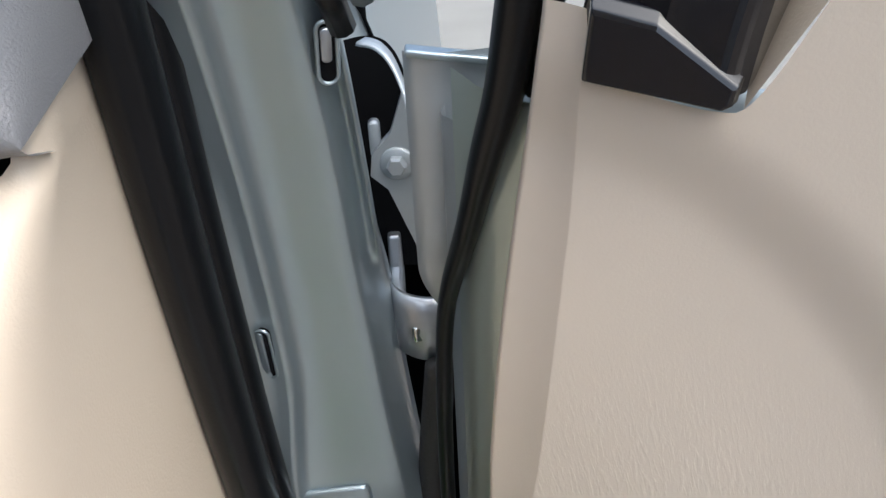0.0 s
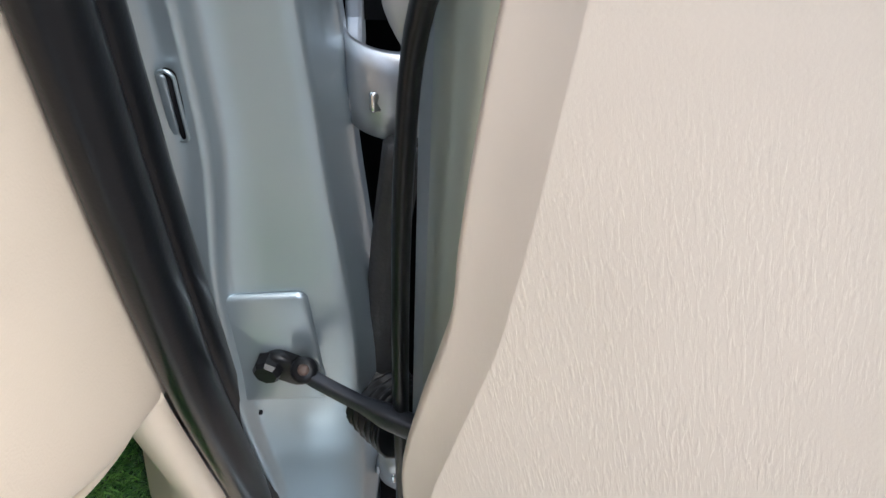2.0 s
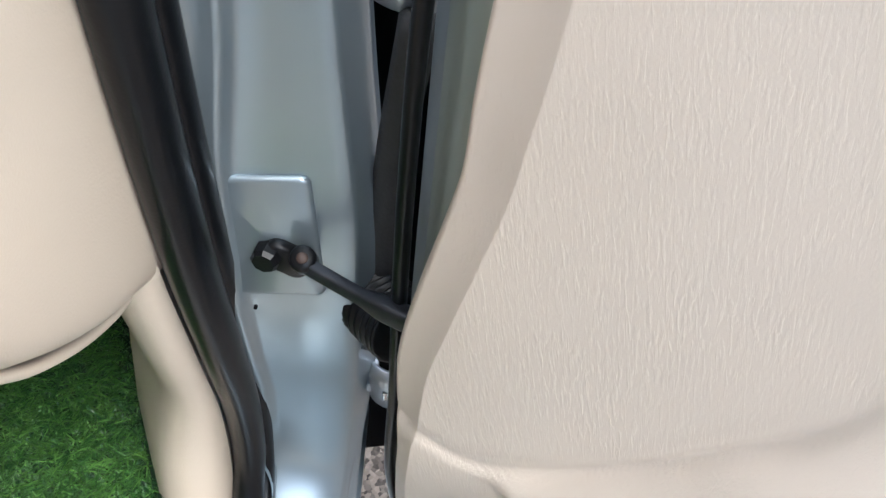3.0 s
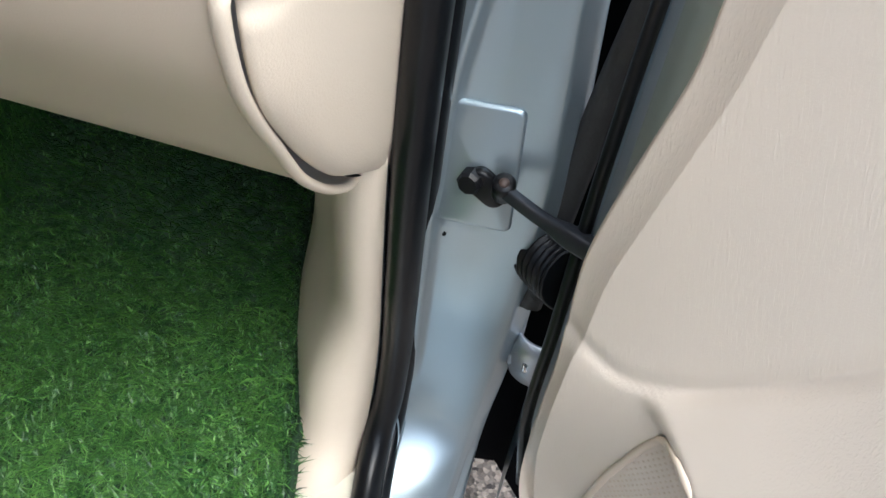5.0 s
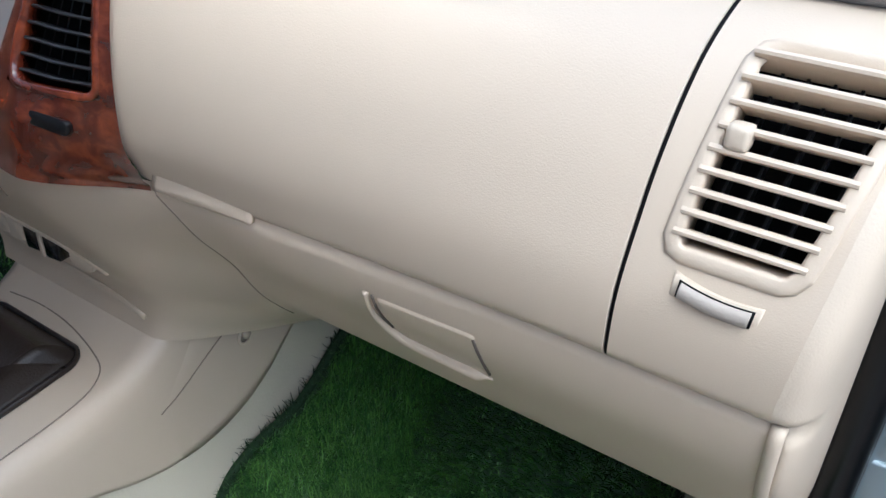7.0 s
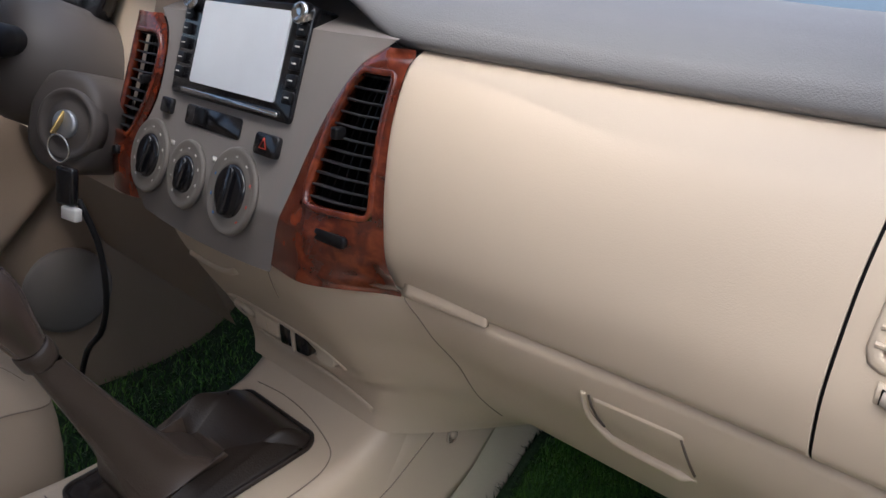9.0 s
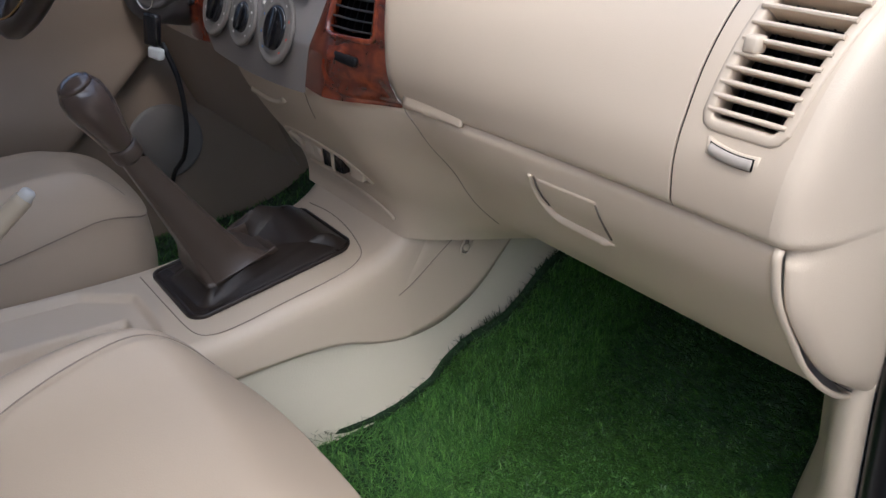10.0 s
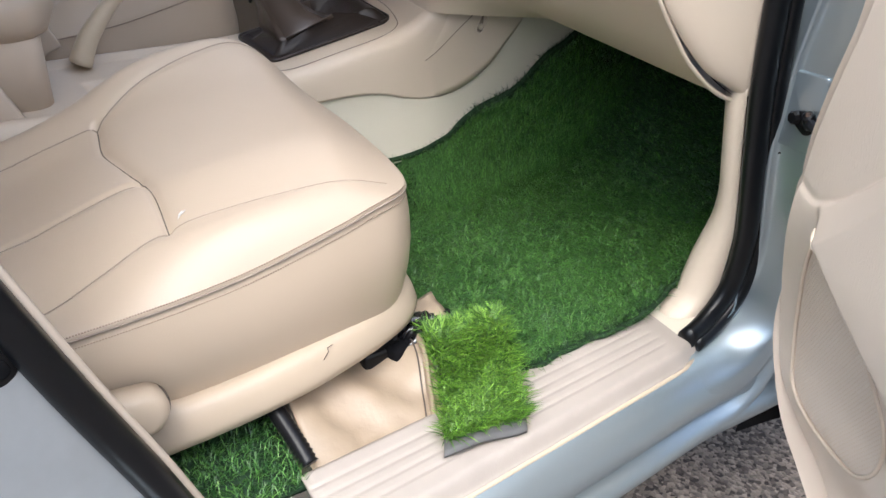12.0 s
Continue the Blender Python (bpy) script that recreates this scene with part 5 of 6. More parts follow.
def console():
    cc = empty("centre_console", (-0.84, 0.1, 0.68), "beige plastic centre console round the gear lever", "console")
    def deck_z(x, y):
        """Top of the console: a step down behind the lever panel and a deep tray in it."""
        arc = -0.039 - 0.9 * (x + 0.82) ** 2 - 1.2 * max(0.0, -0.87 - x)
        tray = sstep(-0.832, -0.824, x) * sstep(-0.728, -0.736, x) * sstep(-0.066, -0.078 - 0.5 * max(0.0, x + 0.76), y) * sstep(-0.30, -0.28, y)
        return curve_at(TOP_Z, y) - 0.011 * sstep(arc, arc - 0.009, y) - 0.042 * tray
    rows = []
    for y in steps(-0.75, -0.31, 8) + steps(-0.30, -0.16, 14) + steps(-0.155, -0.02, 60) + steps(-0.015, 0.33, 34):
        z, low = curve_at(TOP_Z, y), curve_at(LOW_EDGE, y)
        xr = -0.682 + 0.010 * sstep(0.05, -0.3, y)
        row = [(xr - 0.010, low), (xr, low + 0.001), (xr - 0.0005, low + 0.006), (xr - 0.002, max(low + 0.012, z - 0.045)), (xr - 0.004, z - 0.024), (xr - 0.008, z - 0.012), (xr - 0.014, z - 0.005), (xr - 0.021, z - 0.0012)]
        row += [(x, deck_z(x, y)) for x in steps(xr - 0.026, -0.914, 66)]
        row += [(-0.918, z), (-0.93, z - 0.001), (-0.945, z - 0.01), (-0.953, z - 0.03), (-0.957, 0.672)]
        rows.append([Vector((x, y, zz)) for x, zz in row])
    def hole(p):
        return abs(p.x + 0.832) < 0.076 and abs(p.y - 0.114) < 0.115 and p.z > 0.72
    verts, faces = [], []
    for row in rows:
        verts += row
    n = len(rows[0])
    for i in range(len(rows) - 1):
        for k in range(n - 1):
            quad = (i * n + k, i * n + k + 1, (i + 1) * n + k + 1, (i + 1) * n + k)
            if not all(hole(verts[q]) for q in quad):
                faces.append(quad)
    add("console_body", (verts, faces), BEIGE, cc, "smooth beige console moulding")
    def side_x(y):
        return -0.686 + 0.016 * sstep(0.22, 0.45, y)
    def flank(y, v):
        low = curve_at(LOW_EDGE, y)
        top = curve_at([(0.23, 0.740), (0.26, 0.756), (0.29, 0.786), (0.325, 0.842), (0.35, 0.862), (0.40, 0.862), (0.48, 0.845)], y)
        return (side_x(y) - 0.009 * max(0.0, (v - 0.75) / 0.25) ** 2, y, low + (top - low) * v)
    thick(add("console_flank", grid(flank, steps(0.23, 0.48, 26), steps(0, 1, 12), flip=True), BEIGE, cc, "beige side panel of the console"), 0.008, 1)
    add("flank_gap", grid(lambda y, v: (-0.6775 + 0.0, y, 0.80 + 0.02 * v), steps(0.455, 0.56, 6), [0, 1]), DARK, cc)
    m = axes((-0.6725, 0.380, 0.790), (0, 0.45, 1), (1, 0, 0))
    add("clip_recess", sweep([m @ Vector((p, q, 0)) for p, q in rounded(0.036, 0.017, 0.008, 6)], circle(0.0016, 8), (1, 0, 0), ring=True), BEIGE_SOFT, cc, "rim of a small clip recess")
    add("clip_well", slab(rounded(0.034, 0.015, 0.007, 6), 0.003, m @ Matrix.Translation((0, 0, -0.0008))), JOINT, cc)
    add("clip", lathe([(0.006, 0.0), (0.0055, 0.003), (0.001, 0.004)], m @ Matrix.Translation((-0.006, 0, 0)), 14), BEIGE, cc)
    j = smooth_line([(-0.675, 0.385, 0.832), (-0.676, 0.371, 0.817), (-0.6785, 0.329, 0.780), (-0.682, 0.29, 0.745), (-0.685, 0.268, 0.731)], 24)
    add("side_joint", tube([Vector((max(side_x(p.y), -0.6838) + 0.0003, p.y, p.z)) for p in j], 0.0009, 6), JOINT, cc)
    # panel joint round the gear lever opening
    j = smooth_line([(-0.914, -0.021), (-0.80, -0.019), (-0.735, -0.016), (-0.713, -0.007), (-0.705, 0.015), (-0.705, 0.095), (-0.705, 0.175), (-0.709, 0.208), (-0.722, 0.229), (-0.745, 0.239), (-0.80, 0.250), (-0.856, 0.253), (-0.908, 0.249)], 90)
    add("opening_joint", tube([Vector((p.x, p.y, deck_z(p.x, p.y) + 0.0003)) for p in j], 0.0008, 6), JOINT, cc)
    # boot
    def deck(x, y):
        return Vector((x, y, curve_at(TOP_Z, y) + 0.002))
    out = rounded(0.158, 0.236, 0.018, 12)
    base = [deck(-0.832 + a, 0.114 + b) for a, b in out]
    add("boot_rim", sweep(base, [(-0.004, 0), (-0.002, 0.004), (0.003, 0.004), (0.004, 0)], (0, 0, 1), ring=True), DARK_SHADE_LEATHER, cc, "dark rim of the boot")
    gl = empty("gear_lever", (-0.815, 0.03, 0.78), "dark brown leather gear lever with glossy knob", "gear lever")
    # same leather as the sleeve, with its shade put into a darker colour
    add("gaiter", gaiter_mesh(base, 0.0, 0.40), DARK_SHADE_LEATHER, gl, "creased brown leather gaiter, darkened for the shade low in the boot")
    add("sleeve", gaiter_mesh(base, 0.29, 1.0, 0.004), BROWN_LEATHER, gl, "dark brown leather sleeve round the lever")
    d = Vector((0.006, -0.047, 0.086)).normalized()
    top = Vector((-0.807, -0.043, 0.958))
    m = axes(top, (1, 0, 0), d)
    add("collar", lathe([(0.0165, -0.004), (0.0185, 0.0), (0.0185, 0.014), (0.017, 0.017)], m, 24), BROWN_LEATHER, gl, "brown collar ring")
    add("knob", lathe([(0.016, 0.014), (0.0175, 0.022), (0.0215, 0.045), (0.026, 0.066), (0.0275, 0.082), (0.026, 0.096), (0.020, 0.107), (0.010, 0.113), (0.001, 0.114)], m, 28), KNOB_GLOSS, gl, "glossy dark brown knob")
    add("knob_cap", lathe([(0.0215, 0.1045), (0.019, 0.110), (0.010, 0.1148), (0.001, 0.1156)], m, 24), KNOB_GLOSS, gl, "glossy knob cap")
    # hand brake
    hb = empty("hand_brake", (-0.9, -0.25, 0.74), "cream plastic hand brake lever, pulled up", "hand brake")
    arm = smooth_line([(-0.895, -0.285, 0.735), (-0.897, -0.265, 0.775), (-0.896, -0.225, 0.825), (-0.894, -0.18, 0.87), (-0.892, -0.152, 0.896)], 24)
    add("lever", sweep(arm, circle(0.016, 12, 0, 0, 0.013), (1, 0, 0), lambda s: 1.5 - 0.6 * min(1, s * 1.8)), YELLOWED, hb)
    tip = Vector(arm[-1])
    add("button", lathe([(0.010, -0.002), (0.009, 0.010), (0.006, 0.013), (0.001, 0.013)], axes(tip, (1, 0, 0), (0.02, 0.7, 0.75)), 14), WHITE, hb, "cream release button")
    # armrest
    ar = empty("armrest", (-0.83, -0.45, 0.7), "padded beige leather armrest box between the seats", "armrest")
    secs = []
    for i, y in enumerate(steps(-0.315, -0.70, 16)):
        k = math.sqrt(max(0.0, 1 - (1 - min(1, i / 3.0)) ** 2)) * 0.92 + 0.08
        secs.append([Vector((-0.83 + a * k, y, 0.862 + b * k)) for a, b in rounded(0.21, 0.075, 0.032, 5)])
    add("pad", loft(secs, True, True), LEATHER, ar, "padded beige lid")
    add("bin", slab(rounded(0.18, 0.36, 0.03, 5), 0.12, axes((-0.83, -0.53, 0.832), (1, 0, 0), (0, 0, 1)), 0.004), BEIGE, ar)


def gaiter_mesh(base, start, end, proud=0.0):
    """Leather round the lever: tucked low into the rim, gathered in folds, drawn up to the collar."""
    n = len(base)
    c = sum(base, Vector()) / n
    foot, top = Vector((-0.822, 0.078, 0.766)), Vector((-0.807, -0.043, 0.956))
    secs = []
    for s in [v for v in [0.0, 0.006, 0.015, 0.03] + steps(0.05, 0.40, 36) + steps(0.42, 1.0, 24) if start <= v <= end]:
        g = min(1.0, s / 0.35)
        mid = c.lerp(foot, g) if s < 0.35 else foot.lerp(top, (s - 0.35) / 0.65)
        k = curve_at([(0.0, 1.0), (0.03, 0.94), (0.10, 0.82), (0.20, 0.68), (0.35, 0.50), (0.5, 0.36), (1.0, 0.3)], s)
        r = curve_at([(0.0, 0.08), (0.2, 0.070), (0.30, 0.066), (0.36, 0.060), (0.43, 0.052), (0.52, 0.044), (0.65, 0.036), (0.8, 0.0285), (0.95, 0.0215), (1.0, 0.0205)], s)
        m = sstep(0.12, 0.34, s)
        slack = math.sin(math.pi * min(1.0, s / 0.50)) ** 1.2
        sag = 0.009 * math.sin(math.pi * min(1.0, s / 0.34))
        ring = []
        for p in base:
            a = math.atan2((p.y - c.y) * 0.7, p.x - c.x)
            far = sstep(0.0, 0.10, p.y - c.y)
            fold = slack * (0.0045 * math.sin(3 * a + 0.6 + 2 * s) + (0.0035 + 0.005 * far) * math.sin(9 * a - 5 * s) + 0.0028 * math.sin(15 * a + 7 * s) + 0.006 * noise.noise((math.cos(a) * 3, math.sin(a) * 3, s * 6)))
            ridge = 0.011 * math.exp(-(((a + 0.35) / 0.22) ** 2)) * sstep(0.05, 0.25, s) * sstep(0.90, 0.35, s)
            out = Vector((math.cos(a), math.sin(a), 0))
            q = (p - c) * k * (1 - m) + out * r * m
            q = mid + Vector((q.x, q.y, q.z * (1 - m))) + out * (fold + ridge + proud * sstep(0.5, 0.32, s))
            q.z += 0.003 * sstep(0.0, 0.02, s) + abs(fold) * (0.4 + 1.8 * far) + 0.016 * far * slack - sag * (1 - far) + proud * 0.5 * sstep(0.5, 0.34, s)
            ring.append(q)
        secs.append(ring)
    return loft(secs, True, False)


console()


# ---- seats ----
def groove(px, py, line, width):
    """How deep inside a sewn joint a point of the cushion lies (0 to 1)."""
    best = 1e9
    for (ax, ay), (bx, by) in zip(line, line[1:]):
        dx, dy = bx - ax, by - ay
        t = max(0.0, min(1.0, ((px - ax) * dx + (py - ay) * dy) / (dx * dx + dy * dy)))
        best = min(best, math.hypot(px - ax - dx * t, py - ay - dy * t))
    return math.exp(-((best / width) ** 2))


CUSHION_CROSS = [(-0.556, -0.326), (-0.50, -0.332), (-0.43, -0.319), (-0.36, -0.306), (-0.277, -0.309)]
CUSHION_LEFT = [(-0.556, -0.326), (-0.578, -0.24), (-0.590, -0.16), (-0.592, -0.09), (-0.580, -0.045)]
CUSHION_RIGHT = [(-0.277, -0.309), (-0.262, -0.20), (-0.252, -0.12), (-0.247, -0.045)]
CUSHION_BACK = ([(-0.556, -0.326), (-0.572, -0.45), (-0.575, -0.70)], [(-0.385, -0.314), (-0.408, -0.45), (-0.415, -0.70)], [(-0.277, -0.309), (-0.266, -0.45), (-0.262, -0.70)])


def cushion_outline(n=300):
    """Plan of the cushion: straight sides, broad round front corners."""
    pts = [(-0.20, -0.74), (-0.198, -0.60), (-0.198, -0.45), (-0.198, -0.30), (-0.200, -0.18), (-0.207, -0.10), (-0.222, -0.045), (-0.258, -0.012), (-0.32, 0.000), (-0.42, 0.003), (-0.52, -0.002)]
    pts += [(-0.585, -0.018), (-0.625, -0.055), (-0.640, -0.11), (-0.645, -0.20), (-0.645, -0.35), (-0.645, -0.55), (-0.64, -0.74)]
    return smooth_line([(x, y, 0) for x, y in pts], n)


def cushion_top(x, y):
    """Height of the padded top, with its pressed joints."""
    z = curve_at([(-0.74, 0.655), (-0.60, 0.663), (-0.455, 0.695), (-0.39, 0.723), (-0.335, 0.748), (-0.27, 0.768), (-0.18, 0.784), (-0.10, 0.790), (-0.04, 0.780), (0.0, 0.772)], y)
    z += 0.052 * math.exp(-(((x + 0.622) / 0.052) ** 2)) * sstep(-0.95, -0.32, y) * sstep(0.02, -0.07, y)
    z += 0.018 * sstep(-0.40, -0.58, x) * sstep(-0.36, -0.25, y)
    z -= 0.018 * sstep(-0.36, -0.24, x)
    z -= 0.005 * groove(x, y, CUSHION_CROSS, 0.0045) + 0.004 * groove(x, y, CUSHION_CROSS, 0.014)
    z -= 0.003 * groove(x, y, CUSHION_LEFT, 0.0045) + 0.0006 * groove(x, y, CUSHION_RIGHT, 0.0045)
    for n, l in enumerate(CUSHION_BACK):
        z -= (0.0015 if n != 1 else 0.0045) * groove(x, y, l, 0.0055)
    return z


def cushion_edge(x, y):
    """Height of the sewn edge round the cushion."""
    right = curve_at([(-0.74, 0.672), (-0.44, 0.688), (-0.27, 0.706), (-0.13, 0.738), (-0.06, 0.752), (0.0, 0.745)], y)
    return right + 0.035 * sstep(-0.35, -0.62, x) * sstep(0.01, -0.12, y)


def cushion_z(x, y, outline=[]):
    """Height of the finished cushion surface, round edge included."""
    if not outline:
        outline += cushion_outline(900)
    a = math.atan2(y + 0.46, x + 0.42)
    p = min(outline, key=lambda q: abs((math.atan2(q.y + 0.46, q.x + 0.42) - a + math.pi) % (2 * math.pi) - math.pi))
    full = math.hypot(p.x + 0.42, p.y + 0.46)
    d = max(0.0, full - math.hypot(x + 0.42, y + 0.46)) * 0.8
    f = 1 - (1 - min(1.0, d / 0.070)) ** 1.9
    e = cushion_edge(p.x, p.y)
    return e + (cushion_top(x, y) - e) * f


def cushion(name_of, parent, shift, mirror=False, fine=1.0):
    """A leather seat cushion: pressed joints, puffed panels, round front and sides."""
    outline = cushion_outline(int(440 * fine))
    outline += [outline[-1].lerp(outline[0], (i + 1) / 40) for i in range(40)]
    mid = Vector((-0.42, -0.46, 0))

    def out(x, y, z):
        if mirror:
            x = 2 * -0.835 - x
        return Vector((x, y, z)) + Vector(shift)
    secs = []
    for k in steps(0.0004, 0.70, int(86 * fine)) + steps(0.705, 1.0, int(56 * fine)):
        row = []
        for p in outline:
            q = mid + (p - mid) * k
            d = (p - q).length * 0.8
            f = 1 - (1 - min(1.0, d / 0.070)) ** 1.9
            e = cushion_edge(p.x, p.y)
            row.append(out(q.x, q.y, e + (cushion_top(q.x, q.y) - e) * f))
        secs.append(row)
    for i, (h, o) in enumerate(((0.002, 0.0002), (0.006, 0.0008), (0.010, 0.002), (0.025, 0.0075), (0.05, 0.0115), (0.075, 0.0095), (0.10, 0.002), (0.125, -0.007), (0.15, -0.014))):
        row = []
        for p in outline:
            e = cushion_edge(p.x, p.y)
            n = (p - Vector((-0.42, min(p.y, -0.10), 0))).normalized()
            row.append(out(p.x + n.x * o, p.y + n.y * o, e - h * (e - 0.515) / 0.15))
        secs.append(row)
    ob = add(name_of, loft(secs), LEATHER, parent, "beige leather cushion with sewn panels")
    return out, ob


def passenger_seat():
    ps = empty("passenger_seat", (-0.42, -0.35, 0.46), "beige leather front passenger seat with plastic side shield", "seat")
    cushion("cushion", ps, (0, 0, 0))
    # sewn lines on the cushion
    for line in (CUSHION_CROSS, CUSHION_LEFT, CUSHION_RIGHT) + CUSHION_BACK:
        pts = [Vector((p.x, p.y, cushion_z(p.x, p.y) + 0.0003)) for p in smooth_line([(x, y, 0) for x, y in line], 70)]
        add("seam", tube(pts, 0.0004 if line is CUSHION_RIGHT else 0.0008, 6), SEAM if line is CUSHION_CROSS else JOINT, ps)
    # piping and stitches along the side
    edge = [Vector((p.x + 0.0008, p.y, cushion_edge(p.x, p.y) - 0.004)) for p in cushion_outline(600)]
    side = [p for p in edge[:330]]
    add("side_piping", tube([p + Vector((0.0012, 0, 0)) for p in side[::3]], 0.0013, 6), JOINT, ps)
    verts, faces = [], []
    for off in (0.0052, -0.0095):
        for i in range(40, 240):
            a, b = side[i], side[i] + (side[i + 1] - side[i]) * 0.55
            lift = Vector((0.0016 if off < 0 else -0.0008, 0, off))
            v, f = tube([a + lift, b + lift], 0.0009, 5)
            faces += [tuple(q + len(verts) for q in g) for g in f]
            verts += v
    add("stitching", (verts, faces), THREAD, ps, "two rows of beige stitches")
    t = Vector((-0.289, -0.292, cushion_top(-0.289, -0.292)))
    for a, l in ((95, 0.008), (125, 0.006), (330, 0.007)):
        d = Vector((math.cos(radians(a)), math.sin(radians(a)), 0))
        e = t + d * l
        add("torn_edge", tube([t + Vector((0, 0, 0.001)), Vector((e.x, e.y, cushion_top(e.x, e.y) + 0.002))], 0.0011, 5, scale=lambda s: 1.2 - s), WHITE, ps, "small pale tear in the leather")
    # side shield
    rail = smooth_line([(-0.30, 0.012, 0.566), (-0.262, 0.002, 0.567), (-0.235, -0.022, 0.567), (-0.212, -0.07, 0.565), (-0.194, -0.13, 0.561), (-0.182, -0.20, 0.553), (-0.178, -0.30, 0.541), (-0.178, -0.42, 0.535), (-0.178, -0.62, 0.535)], 60)
    prof = [(-0.034, 0.018), (-0.026, 0.026), (-0.016, 0.028), (-0.007, 0.026), (0.000, 0.020), (0.005, 0.008), (0.009, -0.004), (0.012, -0.016), (0.010, -0.030), (0.002, -0.037), (-0.014, -0.037), (-0.034, -0.03)]
    secs = []
    for i, p in enumerate(rail):
        a, b = rail[max(0, i - 1)], rail[min(59, i + 1)]
        t = (b - a).normalized()
        o = Vector((-t.y, t.x, 0))
        rise = sstep(0.58, 0.76, i / 59)
        secs.append([p + o * (c * (1 - 0.35 * rise * (1 if d > 0 else 0))) + Vector((0, 0, d * (0.85 + (2.2 * rise if d > 0 else 0.15 * rise)))) for c, d in prof])
    add("side_shield", loft(secs, True, True), TAN_PLASTIC, ps, "cracked beige plastic side shield")
    joint = []
    for i, p in enumerate(rail[4:46]):
        t = (rail[i + 5] - rail[i + 3]).normalized()
        joint.append(p + Vector((-t.y, t.x, 0)) * -0.0245 + Vector((0, 0, 0.0255 * (0.85 + 2.2 * sstep(0.58, 0.76, (i + 4) / 59)))))
    add("shield_joint", tube(joint, 0.0022, 6), SEAM, ps, "dark joint between cushion and shield")
    crack = [(-0.188, -0.150, 0.579), (-0.186, -0.158, 0.578), (-0.183, -0.158, 0.574), (-0.180, -0.166, 0.566)]
    add("crack", tube(crack, 0.0006, 5), SEAM, ps, "crack in the plastic")
    m = axes((-0.162, -0.420, 0.600), (0, -1, 0.06), (1, 0, 0.2))
    # recess shade laid on as a dark slab behind the handle
    add("recline_well_shade", slab(rounded(0.142, 0.058, 0.028, 7), 0.012, m @ Matrix.Translation((0.008, 0.004, 0.001)), 0.004), SEAM, ps, "dark slab for the shade of the recess round the recline handle")
    add("recline_handle", slab(rounded(0.13, 0.050, 0.0245, 8), 0.036, m @ Matrix.Translation((0.006, -0.002, 0.028)), 0.014), TAN_PLASTIC, ps, "beige recline handle")
    # near-black block that fills in the shade under the cushion
    add("base_skirt", slab(rounded(0.40, 0.60, 0.04, 5), 0.05, axes((-0.425, -0.36, 0.615), (1, 0, 0), (0, 0, 1))), DARK, ps, "seat underside coloured near black for its shade")
    for x in (-0.25, -0.60):
        add("rail", box((0.035, 0.62, 0.03), Matrix.Translation((x, -0.34, 0.515)), 0.004), BLACK, ps, "black steel seat rail")
    for x, y in ((-0.25, -0.06), (-0.25, -0.58), (-0.60, -0.06), (-0.60, -0.58)):
        add("rail_foot", box((0.045, 0.05, 0.05), Matrix.Translation((x, y, 0.478)), 0.008), BLACK, ps)
    # backrest, above the view
    secs = []
    for z, y, w in ((0.72, -0.62, 0.42), (0.80, -0.64, 0.46), (1.0, -0.70, 0.47), (1.2, -0.77, 0.45), (1.30, -0.80, 0.38)):
        secs.append([Vector((-0.425 + a, y + b, z)) for a, b in rounded(w, 0.12, 0.05, 4)])
    add("backrest", loft(secs, True, True), LEATHER, ps, "beige leather backrest")


passenger_seat()


def driver_seat():
    ds = empty("driver_seat", (-1.28, -0.3, 0.46), "beige leather driver seat beyond the console", "seat")
    out, _ = cushion("cushion", ds, (0.0, 0.065, 0.012), True, 0.5)
    for line in (CUSHION_CROSS, CUSHION_LEFT):
        pts = [out(p.x, p.y, cushion_z(p.x, p.y) + 0.0005) for p in smooth_line([(x, y, 0) for x, y in line], 50)]
        add("seam", tube(pts, 0.0010, 6), JOINT, ds)
    rim = [out(p.x, p.y, cushion_edge(p.x, p.y) - 0.003) for p in cushion_outline(240)]
    add("side_piping", tube(rim[20:225], 0.0012, 6), JOINT, ds)
    # near-black block, shade under the driver's cushion
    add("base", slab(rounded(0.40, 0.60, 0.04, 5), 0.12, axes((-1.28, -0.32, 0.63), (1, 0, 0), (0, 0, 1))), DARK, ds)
    secs = []
    for z, y, w in ((0.72, -0.58, 0.42), (0.80, -0.60, 0.46), (1.0, -0.66, 0.47), (1.2, -0.73, 0.45), (1.30, -0.76, 0.38)):
        secs.append([Vector((-1.28 + a, y + b, z)) for a, b in rounded(w, 0.12, 0.05, 4)])
    add("backrest", loft(secs, True, True), LEATHER, ds)
    for i, (p, nm) in enumerate((((-0.985, -0.33, 0.765), "seat_buckle"), ((-0.705, -0.425, 0.742), "seat_buckle"))):
        bk = empty(nm, p, "beige seat belt buckle with red button", "buckle", "seat belt buckles")
        m = Matrix.Translation(p) @ pose(0, 0, 0, 25, 0, 0)
        add("housing", box((0.022, 0.036, 0.07), m, 0.004), BEIGE, bk)
        add("button", box((0.014, 0.022, 0.008), m @ Matrix.Translation((0, 0, 0.036)), 0.002), RED, bk, "red release button")


driver_seat()


